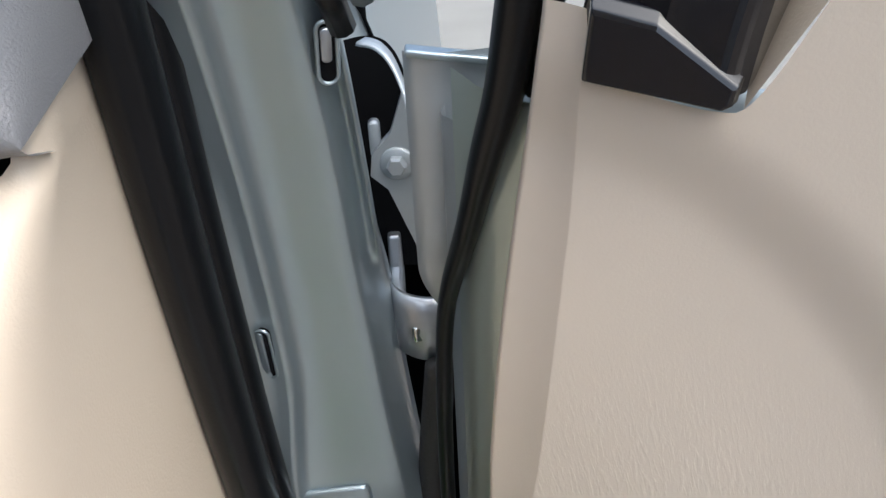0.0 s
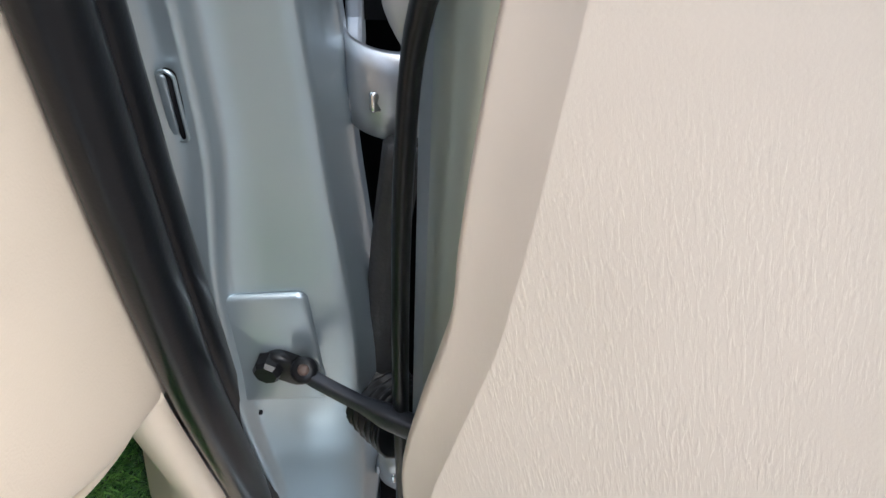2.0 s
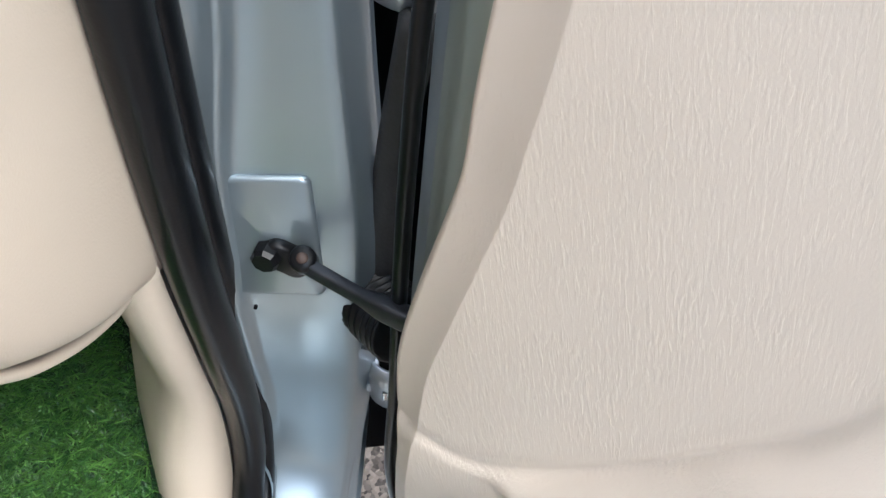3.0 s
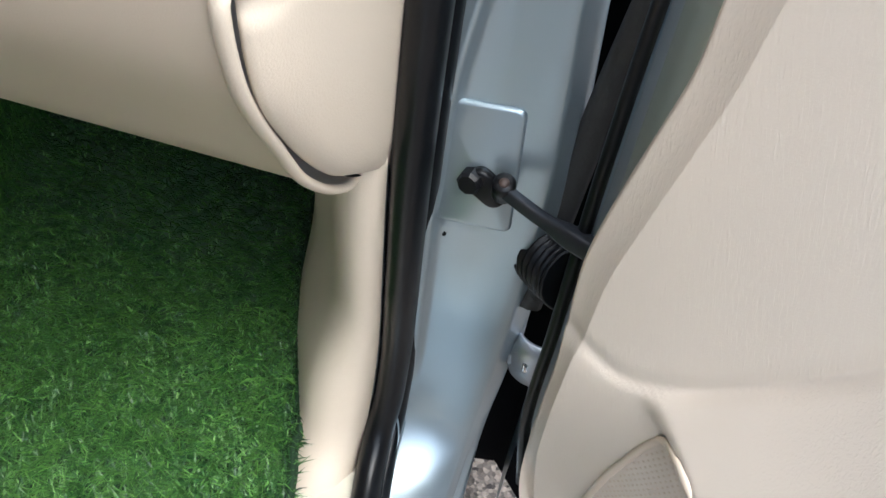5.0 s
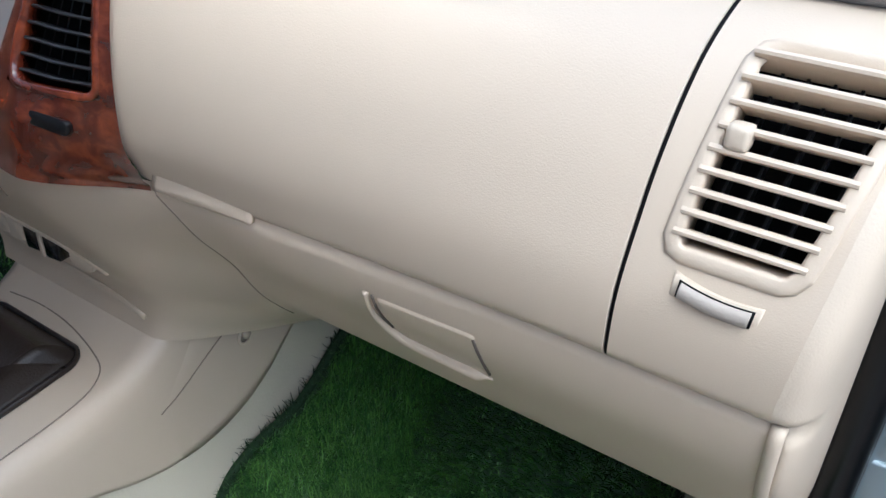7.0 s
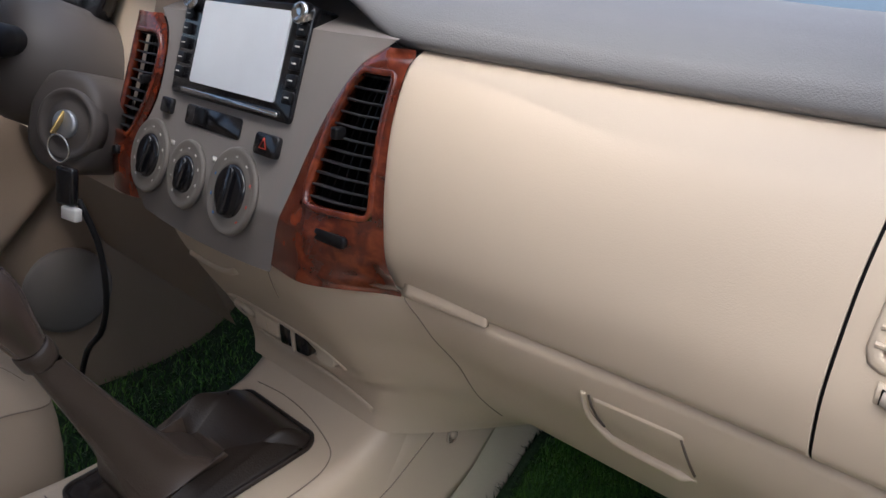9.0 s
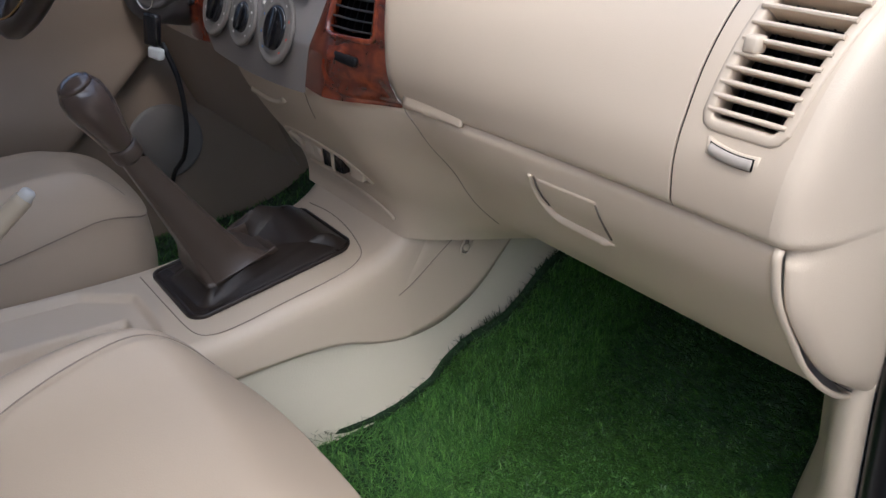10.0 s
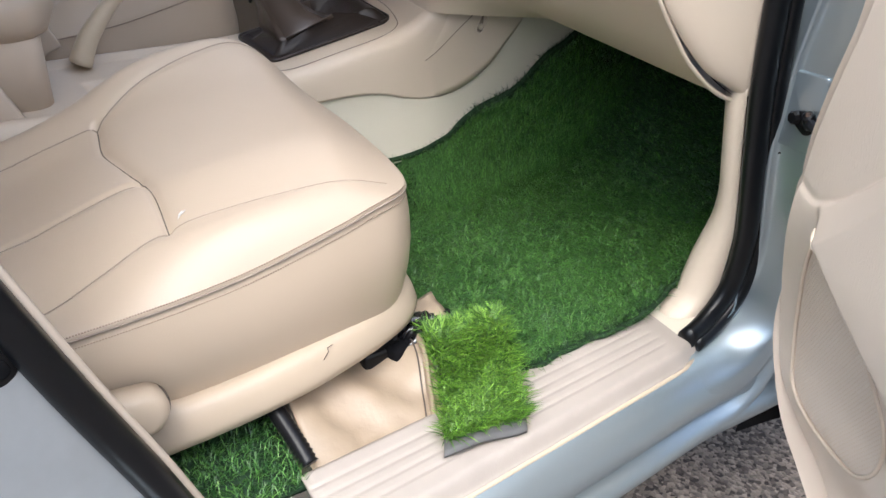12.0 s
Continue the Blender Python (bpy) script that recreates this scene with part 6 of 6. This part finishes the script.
def under_seat():
    """Cover, cables and connectors in front of and under the seat."""
    hump = empty("floor_cover", (-0.2, -0.08, 0.45), "creased beige vinyl cover beside the sill under the seat", "floor cover")
    def at(u, v):
        x = -0.30 + 0.185 * u + 0.03 * (1 - v) * u
        y = -0.215 + 0.265 * v + 0.012 * (1 - u)
        h = 0.045 * sstep(1.05, 0.25, u) + 0.016 * math.sin(v * 7.5 + u * 2.6) * (1 - u) + 0.010 * sstep(0.55, 0.8, v) + 0.006 * math.sin(v * 17 - u * 9) * (1 - u) * u * 4
        return (x, y, 0.452 + h + 0.004 * noise.noise((x * 40, y * 40, 2)))
    thick(add("vinyl", grid(at, steps(0, 1, 26), steps(0, 1, 30)), COVER, hump), 0.003)
    fold = [at(u, 0.80 - 0.15 * u * u) for u in steps(0.15, 0.99, 20)]
    fold = [(x, y, z + 0.002) for x, y, z in fold]
    add("fold", tube(fold, 0.009, 10, flat=0.005), COVER, hump, "rolled hem")
    ring = [(p[0] - 0.002, p[1] - 0.011, p[2] + 0.001) for p in fold]
    add("hem_seam", tube(ring, 0.0012, 6), SEAM, hump)
    ch = smooth_line([(-0.30, -0.25, 0.56), (-0.24, -0.242, 0.53), (-0.185, -0.230, 0.503), (-0.145, -0.221, 0.482), (-0.118, -0.216, 0.466)], 60)
    tagged(part("cable_tube", tube(ch, 0.0115, 12, 0, lambda s: 1 + 0.10 * math.sin(s * 190)), BLACK), "black corrugated cable tube under the seat", "cable")
    wires = empty("wire_bundle", (-0.235, 0.01, 0.49), "tangled black wires and connectors in front of the seat", "wires")
    rng = random.Random(3)
    for i in range(5):
        pts = [(-0.245 + rng.uniform(-0.025, 0.025), -0.03 + 0.022 * k + rng.uniform(-0.012, 0.012), 0.50 + rng.uniform(-0.015, 0.022)) for k in range(5)]
        add("wire", tube(pts, 0.0045, 8, 22), BLACK, wires)
    add("connector", box((0.034, 0.026, 0.02), pose(-0.228, 0.012, 0.515, 15, 20, 35), 0.003), BLACK, wires)
    add("connector", box((0.022, 0.03, 0.016), pose(-0.262, -0.012, 0.525, 0, 30, -20), 0.003), BLACK, wires)
    def lump(a, b):
        r = 1 + 0.28 * noise.noise((math.cos(a) * 2.2, math.sin(a) * 2.2, b * 2.5)) + 0.12 * noise.noise((math.cos(a) * 6, math.sin(a) * 6, b * 7))
        return (-0.243 + 0.036 * r * math.cos(a) * math.cos(b), 0.018 + 0.046 * r * math.sin(a) * math.cos(b), 0.492 + 0.034 * r * math.sin(b))
    add("crumpled_cover", grid(lump, steps(0, 2 * math.pi, 40), steps(-1.5, 1.5, 20)), GLOSS_BLACK, wires, "crumpled black plastic cover")
    add("dark_bracket", box((0.08, 0.10, 0.045), pose(-0.265, -0.01, 0.485, 0, 0, 20), 0.008), DARK, wires)


under_seat()


# ---- the open door ----
DU, DW, DO = Vector((0.92, -0.392, 0)), Vector((-0.392, -0.92, 0)), Vector((0.05, 0.42, 0))


def door_at(u, w, z):
    """A place on the open door: u along it from the hinge, w towards the cabin side."""
    return DO + DU * u + DW * w + Vector((0, 0, z))


# front edge of the inner trim at each height
TRIM_U = [(1.30, 0.060), (1.264, 0.057), (1.22, 0.051), (1.167, 0.045), (1.10, 0.039), (1.04, 0.035), (1.00, 0.034), (0.964, 0.028), (0.918, 0.019), (0.865, 0.011), (0.82, 0.012), (0.775, 0.015), (0.73, 0.013), (0.65, 0.010), (0.58, 0.020), (0.52, 0.058), (0.48, 0.10), (0.455, 0.15), (0.42, 0.22), (0.39, 0.29)]


# how far the insert's border lies from its middle, by direction in degrees
INSERT_R = [(-180, 0.185), (-120, 0.205), (-94, 0.212), (-86.8, 0.218), (-77.5, 0.208), (-63, 0.188), (-44, 0.175), (-29, 0.1755), (0, 0.180), (50, 0.199), (90, 0.216), (180, 0.185)]


# how far behind the front edge the crisp crease of the lip runs
CREASE_S = [(1.30, 0.024), (1.25, 0.026), (1.18, 0.032), (1.06, 0.034), (0.99, 0.029), (0.90, 0.027), (0.82, 0.022), (0.78, 0.016), (0.70, 0.015), (0.45, 0.015)]


def door_front(z):
    """How far the door's lower front corner is rounded away."""
    return max(0.0, curve_at(TRIM_U, z) - 0.010) if z < 0.70 else 0.0


def face_w(u, z):
    """How far the trim stands towards the cabin."""
    w = 0.066
    du, dz = u - 0.05, z - 1.018
    oval = math.hypot(du, dz) / curve_at(INSERT_R, math.degrees(math.atan2(dz, du)))
    # outside the insert the trim swells: a soft shoulder above, a crisp ledge, armrest and pocket below
    low = sstep(0.99, 0.90, z)
    w += 0.006 * sstep(0.93, 1.14, oval) * (1 - low)
    rear = sstep(0.04, 0.12, u)
    w += (0.0010 + 0.0055 * rear) * sstep(0.992, 1.016, oval) * low
    beyond = (u - 0.115) * 0.447 + (z - 0.784) * 0.894
    w += 0.034 * sstep(-0.006, 0.014, beyond) * min(1.0, max(0.0, (oval - 1.0) / 0.26)) * low
    w += 0.03 * sstep(0.28, 0.5, u) * low
    w -= 0.040 * sstep(0.79, 0.56, z) + 0.03 * sstep(0.55, 0.45, z)
    w += 0.004 * sstep(1.0, 0.3, oval) - 0.0016 * math.exp(-(((oval - 0.99) / 0.035) ** 2)) * low
    return w


SPEAKER = smooth_line([(u, z, 0) for u, z in ((0.073, 0.67), (0.080, 0.71), (0.090, 0.75), (0.098, 0.775), (0.107, 0.789), (0.119, 0.793), (0.133, 0.787), (0.152, 0.768), (0.19, 0.725), (0.23, 0.675), (0.258, 0.635), (0.268, 0.60), (0.262, 0.56), (0.235, 0.533), (0.19, 0.523), (0.14, 0.525), (0.095, 0.543), (0.074, 0.575), (0.067, 0.62), (0.073, 0.67))], 72)[:-1]


def in_speaker(u, z, grow=1.0):
    """Whether a place on the trim lies inside the speaker outline."""
    u, z = 0.165 + (u - 0.165) / grow, 0.64 + (z - 0.64) / grow
    hit = False
    for p, q in zip(SPEAKER, SPEAKER[1:] + SPEAKER[:1]):
        if (p.y > z) != (q.y > z) and u < p.x + (z - p.y) * (q.x - p.x) / (q.y - p.y):
            hit = not hit
    return hit


def front_door():
    fd = empty("front_door", (0.45, 0.25, 0.35), "open front passenger door with beige vinyl inner trim", "car door")
    # trim
    def top_z(u):
        return 1.279 - 0.025 * sstep(0.0248, 0.0285, u) - 0.006 * sstep(0.03, 0.08, u) + 0.060 * sstep(0.085, 0.125, u)
    us = steps(0.0, 0.9, 26) + [0.93, 0.96, 0.985, 1.0, 1.0008, 1.002, 1.0035, 1.006] + steps(1.009, 1.28, 100) + steps(1.29, 1.92, 40)
    vs = steps(0, 1, 260)
    def panel(p, v):
        """p runs over the lip up to 1, then onward in metres."""
        s = 0.026 * p if p < 1 else 0.026 + p - 1
        z = 0.39 + v * (top_z(s) - 0.39)
        sc = curve_at(CREASE_S, z)
        s = sc * p if p < 1 else sc + p - 1
        u = curve_at(TRIM_U, z) * max(0.0, 1 - s / 0.40) + s
        w = face_w(u, z)
        # the flat lip slopes away from the crease to a rolled front edge
        if p < 1:
            w -= 0.0085 * (1 - p) + 0.0012 * math.sin(math.pi * p)
        roll = math.sqrt(max(0.0, 1 - (1 - min(1.0, s / 0.006)) ** 2))
        w = 0.030 + (w - 0.030) * roll
        if in_speaker(u, z):
            w -= 0.003
        return door_at(u, w, z)
    add("inner_trim", grid(panel, us, vs, flip=True), VINYL, fd, "creased beige vinyl door trim")
    def trim_top(s, v):
        p = panel(1 + s - 0.025, 1.0)
        q = p - DW * (0.085 * v)
        return (q.x, q.y, p.z + 0.010 * math.sin(v * 2.6))
    add("trim_top", grid(trim_top, steps(0.088, 0.95, 40), steps(0, 1, 8)), BEIGE_SOFT, fd, "beige top of the door trim")
    # speaker grille: rim and many small raised dots
    ring = []
    for p in SPEAKER:
        ring.append(door_at(p.x, face_w(p.x, p.y) + 0.0006, p.y))
    grille = add("speaker_rim", sweep(ring, circle(0.0028, 8), (-0.392, -0.92, 0), ring=True), BEIGE, fd, "oval speaker rim")
    verts, faces = [], []
    k = 0
    z = 0.50
    while z < 0.83:
        u = 0.05 + (0.0025 if k % 2 else 0)
        while u < 0.34:
            if in_speaker(u, z, 0.95):
                p = door_at(u, face_w(u, z) - 0.0034, z)
                n = len(verts)
                r = 0.0017
                verts += [p + DU * r, p + Vector((0, 0, r)), p - DU * r, p - Vector((0, 0, r)), p + DW * 0.0016]
                faces += [(n, n + 1, n + 4), (n + 1, n + 2, n + 4), (n + 2, n + 3, n + 4), (n + 3, n, n + 4)]
            u += 0.005
        z += 0.0042
        k += 1
    tagged(add("grille", (verts, faces), BEIGE, fd, "fine raised speaker grille"), kind="stuff")
    # painted shell
    shell = [(-0.004, -0.035), (-0.006, -0.020), (-0.006, -0.006), (-0.003, 0.0), (0.004, 0.004), (0.012, 0.010), (0.022, 0.020), (0.034, 0.028), (0.06, 0.034), (0.10, 0.035)]
    secs = []
    for z in steps(1.226, 0.44, 60):
        bulge = 0.006 * math.sin((z - 0.4) * 3.6)
        secs.append([door_at(u + door_front(z), min(w + (bulge if i > 4 else 0), face_w(0.04, z) - 0.016), z) for i, (u, w) in enumerate(shell)])
    add("door_front_face", loft([row[:5] for row in secs[2:]]), SILVER_DULL, fd, "dull silver forward face of the door")
    add("door_edge", loft([row[4:] for row in secs]), GREENISH, fd, "pale green-silver painted front edge of the door")
    secs = []
    for z in steps(1.226, 1.032, 30):
        k = 0.026 * sstep(1.10, 1.032, z)
        secs.append([Vector((0.030 + k, 0.440, z)), Vector((0.036 + k * 0.8, 0.4335, z)), Vector((max(0.050, 0.042 + k), 0.434 + 0.002 * noise.noise((3, 1, z * 40)), z)), Vector((0.064, 0.436 + 0.003 * noise.noise((5, 1, z * 32)), z)), Vector((0.085, 0.44, z))])
    add("hinge_face", loft(secs), SILVER_DULL, fd, "dull silver hinge face of the door")
    add("hinge_face_top", box((0.044, 0.010, 0.004), pose(0.053, 0.437, 1.2235, 0, 9, 0), 0.0015), SILVER, fd, "folded top flange")
    def skin(u, z):
        return door_at(u + door_front(z), -0.055 - 0.012 * math.sin((z - 0.35) * 2.6), z)
    thick(add("outer_skin", grid(skin, steps(-0.03, 1.0, 20), steps(0.43, 1.200, 30)), SILVER, fd, "silver painted outer skin"), 0.004)
    # rubber strip down the front edge
    path = [(0.068, 0.048, 1.40), (0.052, 0.042, 1.30), (0.045, 0.039, 1.26), (0.039, 0.036, 1.23), (0.030, 0.032, 1.20), (0.018, 0.024, 1.157), (0.000, 0.013, 1.097), (-0.006, 0.010, 1.03), (-0.008, 0.009, 0.95), (-0.008, 0.008, 0.85), (-0.006, 0.008, 0.75), (-0.004, 0.010, 0.65), (0.010, 0.012, 0.58)]
    pts = smooth_line([door_at(*p) for p in path], 60)
    add("door_rubber", sweep(pts, circle(0.009, 12, 0, 0, 0.012), (1, 0, 0), lambda s: 1.2 - 0.66 * sstep(0.05, 0.42, s)), RUBBER, fd, "black rubber strip on the door edge")
    pts = smooth_line([door_at(u + 0.012, w - 0.004, z) for u, w, z in path[:4]], 20)
    add("glass_run", tube(pts, 0.0045, 8), RUBBER, fd, "thin black window channel")
    # tar strip on the hinge side, seen low in the gap
    pts = smooth_line([(0.040, 0.470, 1.0), (0.030, 0.480, 0.90), (0.024, 0.486, 0.80), (0.020, 0.49, 0.70)], 20)
    add("gap_seal", sweep(pts, circle(0.011, 8, 0, 0, 0.006), (1, 0, 0)), RUBBER_DUSTY, fd, "dusty dark rubber gap seal")
    # mirror cover
    low = [(0.073, 0.060), (0.076, 0.068), (0.102, 0.076), (0.126, 0.078), (0.132, 0.070), (0.142, 0.02), (0.073, 0.02)]
    secs = []
    for z, k, du in ((1.256, 0.97, 0.0), (1.260, 1.0, 0.0), (1.275, 1.0, 0.002), (1.30, 0.99, 0.006), (1.36, 0.97, 0.016), (1.43, 0.95, 0.03)):
        secs.append([door_at(0.102 + (u - 0.102) * (k if z > 1.265 else 1) + du, w * (1 if z < 1.28 else k), z - 0.003 * (u - 0.073) / 0.055 * (1 if z < 1.262 else 0)) for u, w in low])
    mc = add("mirror_cover", loft(secs, True, True), GLOSS_BLACK, fd, "black plastic mirror mount cover", smooth=False)
    edge = mc.modifiers.new("edge", "BEVEL")
    edge.width, edge.segments = 0.004, 3
    pad = [(0.0805, 1.285), (0.1025, 1.281), (0.1305, 1.262), (0.1295, 1.253), (0.1265, 1.251), (0.0785, 1.257)]
    secs = []
    for w, f, drop in ((0.062, 1.0, 0.0), (0.0745, 1.0, 0.0), (0.0785, 0.96, 0.0022), (0.0793, 0.91, 0.003)):
        secs.append([door_at(0.102 + (u - 0.102) * f, w, 1.256 + (z - 1.256) * f - (drop if i < 3 else 0)) for i, (u, z) in enumerate(pad)])
    edge = add("mirror_pad", loft(secs, True, True), GLOSS_BLACK, fd, "glossy black bevelled face of the mirror mount", smooth=False).modifiers.new("edge", "BEVEL")
    edge.width, edge.segments = 0.0025, 3


front_door()


def hinges():
    """Two pressed steel door hinges and the wing bracket."""
    for z0 in (1.01, 0.60):
        dh = empty("door_hinge", (0.02, 0.5, z0), "grey zinc steel door hinge", "hinge", "door hinges")
        dy = 0.0 if z0 > 0.8 else 0.03
        dx = 0.0 if z0 > 0.8 else 0.008
        out = [(0.0, 0.050), (0.016, 0.052), (0.020, 0.030), (0.028, 0.012), (0.05, 0.008), (0.050, -0.003), (0.040, -0.008), (0.022, -0.010), (0.006, -0.006), (0.0, 0.004)]
        # local: a rearward, b upward
        def pt(a, b, o):
            return Vector((0.012 + dx + o, 0.553 + dy - a * 1.35, z0 + b))
        secs = [[pt(a, b, o) for a, b in out] for o in (-0.004, 0.005)]
        edge = add("leaf", loft(secs, True, True), STEEL, dh, "upright hinge leaf", smooth=False).modifiers.new("edge", "BEVEL")
        edge.width, edge.segments = 0.0025, 3
        body_line = smooth_line([(0.008 + dx, 0.500 + dy, z0 + 0.012), (0.014 + dx, 0.487 + dy, z0 + 0.010), (0.026 + dx, 0.480 + dy, z0 + 0.008), (0.040 + dx, 0.480 + dy, z0 + 0.006), (0.055 + dx, 0.484 + dy, z0 + 0.004)], 14)
        prof = [(0.030, -0.001), (0.030, 0.002), (0.020, 0.005), (0.004, 0.0065), (-0.008, 0.004), (-0.020, 0.003), (-0.022, 0.0), (-0.02, -0.003), (0.006, -0.002)]
        secs = []
        for p in body_line:
            secs.append([p + Vector((0, -d * 1.2, c)) for c, d in prof])
        add("arm", loft(secs, True, True), STEEL, dh, "curved hinge arm")
        add("pin", lathe([(0.0055, -0.030), (0.0055, 0.030), (0.004, 0.032)], axes((0.042 + dx, 0.489 + dy, z0), (1, 0, 0), (0, 0, 1)), 14), STEEL, dh)
        add("knuckle", lathe([(0.009, -0.012), (0.010, -0.010), (0.010, 0.008), (0.009, 0.010)], axes((0.042 + dx, 0.484 + dy, z0 - 0.006), (1, 0, 0), (0, 0, 1)), 16), STEEL, dh, "hinge knuckle")
        add("catch", box((0.010, 0.006, 0.012), pose(0.027 + dx, 0.4755 + dy, z0 + 0.012, 0, 0, 20), 0.002), CHROME, dh, "bright worn catch")
        add("catch_slot", box((0.012, 0.006, 0.009), pose(0.040 + dx, 0.476 + dy, z0 + 0.010, 0, 0, 0), 0.002), DARK, dh)
    wb = empty("wing_bracket", (0.03, 0.49, 1.1), "grey painted wing bracket with a bolt", "bracket")
    line = smooth_line([(0.006, 0.505, 1.208), (0.014, 0.500, 1.207), (0.021, 0.492, 1.202), (0.027, 0.482, 1.190), (0.031, 0.470, 1.172)], 16)
    add("curled_edge", sweep(line, [(-0.006, 0.0), (-0.005, 0.002), (0.005, 0.002), (0.006, 0.0)], (0, 1, 0)), SILVER_DULL, wb)
    out = [(0.031, 1.200), (0.026, 1.178), (0.018, 1.155), (0.006, 1.142), (0.004, 1.128), (0.014, 1.118), (0.022, 1.095), (0.036, 1.055), (0.040, 1.10), (0.040, 1.20)]
    secs = [[Vector((x, y, z)) for x, z in out] for y in (0.497, 0.503)]
    add("plate", loft(secs, True, True), SILVER_DULL, wb, "flat bracket plate", smooth=False)
    add("finger", slab(rounded(0.007, 0.024, 0.0033), 0.006, axes((0.0085, 0.500, 1.150), (1, 0, 0), (0, -1, 0)), 0.002), SILVER_DULL, wb)
    m = axes((0.021, 0.497, 1.136), (1, 0, 0), (-0.1, -1, 0.1))
    b = add("washer", lathe([(0.0105, 0), (0.0105, 0.002), (0.0095, 0.003), (0.001, 0.003)], m, 24), SILVER_DULL, wb)
    add("bolt", lathe([(0.0062, 0.003), (0.0062, 0.008), (0.005, 0.0095), (0.001, 0.0095)], m, 6), SILVER_DULL, wb, "hexagon bolt head", smooth=False)


hinges()


def check_strap():
    cs = empty("check_strap", (-0.02, 0.44, 0.84), "black steel door check strap", "check strap")
    m = axes((-0.042, 0.4585, 0.834), (0.85, 0, -0.5), (0, -1, 0))
    add("bracket", slab(rounded(0.034, 0.022, 0.009), 0.008, m @ Matrix.Translation((0.010, 0, 0.007)), 0.003), BLACK, cs)
    add("bolt", lathe([(0.0095, 0), (0.0095, 0.009), (0.0075, 0.012), (0.001, 0.012)], axes((-0.0445, 0.4575, 0.833), (1, 0, 0), (-0.2, -1, 0)), 8), BLACK, cs, "black bolt head", smooth=False)
    add("pivot", lathe([(0.0085, -0.016), (0.0085, 0.004), (0.006, 0.006), (0.001, 0.0065)], axes((-0.021, 0.443, 0.843), (1, 0, 0), (0, -0.6, 0.8)), 16), BLACK, cs)
    add("rivet", lathe([(0.004, 0.005), (0.0035, 0.0075), (0.001, 0.008)], axes((-0.021, 0.443, 0.843), (1, 0, 0), (0, -0.6, 0.8)), 12), mat("rusty", (0.07, 0.045, 0.035), 0.6), cs, "rusty rivet")
    arm = smooth_line([(-0.026, 0.445, 0.841), (-0.010, 0.436, 0.839), (0.012, 0.424, 0.837), (0.032, 0.412, 0.838), (0.060, 0.398, 0.838)], 20)
    add("arm", sweep(arm, rounded(0.012, 0.009, 0.002, 2), (0, 0, 1), lambda s: 0.85 + 0.45 * sstep(0.45, 0.7, s)), mat("blued_steel", (0.028, 0.030, 0.037), 0.4, 0.3, bump=0.3, grain=200, spots=0.4, spot_scale=50), cs, "grey-black check arm")
    cb = smooth_line([(0.004, 0.525, 0.755), (0.014, 0.500, 0.760), (0.026, 0.475, 0.766), (0.045, 0.450, 0.772)], 70)
    tagged(part("cable_boot", tube(cb, 0.026, 16, 0, lambda s: 1 + 0.09 * math.sin(s * 85)), RUBBER), "black corrugated rubber cable boot between pillar and door", "cable boot")


check_strap()


def far_door():
    """The driver's door and side that close the cabin."""
    dd = empty("driver_door", (-1.66, 0.0, 0.4), "driver door trim in vinyl browned for shade, with round dark speaker", "car door")
    def at(y, z):
        upper = sstep(-0.008, 0.012, (z - 0.798) * 0.752 - (y - 0.149) * 0.659)
        return (-1.66 + 0.05 * sstep(0.95, 0.75, z) - 0.02 * sstep(1.1, 1.25, z) + 0.035 * upper * sstep(1.2, 1.0, z), y, z)
    add("inner_trim", grid(at, steps(-0.8, 0.75, 150), steps(0.42, 1.28, 90)), SHADED_VINYL, dd, "driver door trim in vinyl browned for shade")
    add("speaker", lathe([(0.085, 0), (0.085, 0.006), (0.078, 0.010), (0.001, 0.010)], axes((-1.612, 0.26, 0.70), (0, 1, 0), (1, 0, 0)), 32), BROWN_PLASTIC, dd, "round brown speaker")
    w = add("driver_window", grid(lambda y, v: (-1.68 + 0.10 * v, y, 1.28 + 0.44 * v), steps(-2.5, 0.6, 8), steps(0, 1, 3)), GLASS, dd, "clear driver side window")
    w.visible_shadow = False
    ob = part("rear_window", grid(lambda u, v: (-1.6 + 1.5 * u, -2.5 + 0.1 * v, 1.25 + 0.46 * v), steps(0, 1, 4), steps(0, 1, 3)), TINT)
    tagged(ob, "dark tinted rear window", "window", kind="structure").visible_shadow = False
    ob = part("rear_side_window", grid(lambda u, v: (-0.06 - 0.06 * v, -2.5 + 1.75 * u, 1.2 + 0.5 * v), steps(0, 1, 4), steps(0, 1, 3)), TINT)
    tagged(ob, "dark tinted rear side window", "window", kind="structure").visible_shadow = False
    ob = part("rear_wall", grid(lambda u, v: (-1.68 + 1.6 * u, -2.5, 0.4 + 0.85 * v), steps(0, 1, 4), steps(0, 1, 4)), BEIGE)
    tagged(ob, "plain beige rear of the cabin", "wall", kind="structure")
    ob = part("rear_side", grid(lambda u, v: (-0.06, -2.5 + 1.85 * u, 0.4 + 0.8 * v), steps(0, 1, 4), steps(0, 1, 4)), BEIGE)
    tagged(ob, "plain beige rear side of the cabin", "wall", kind="structure")


far_door()
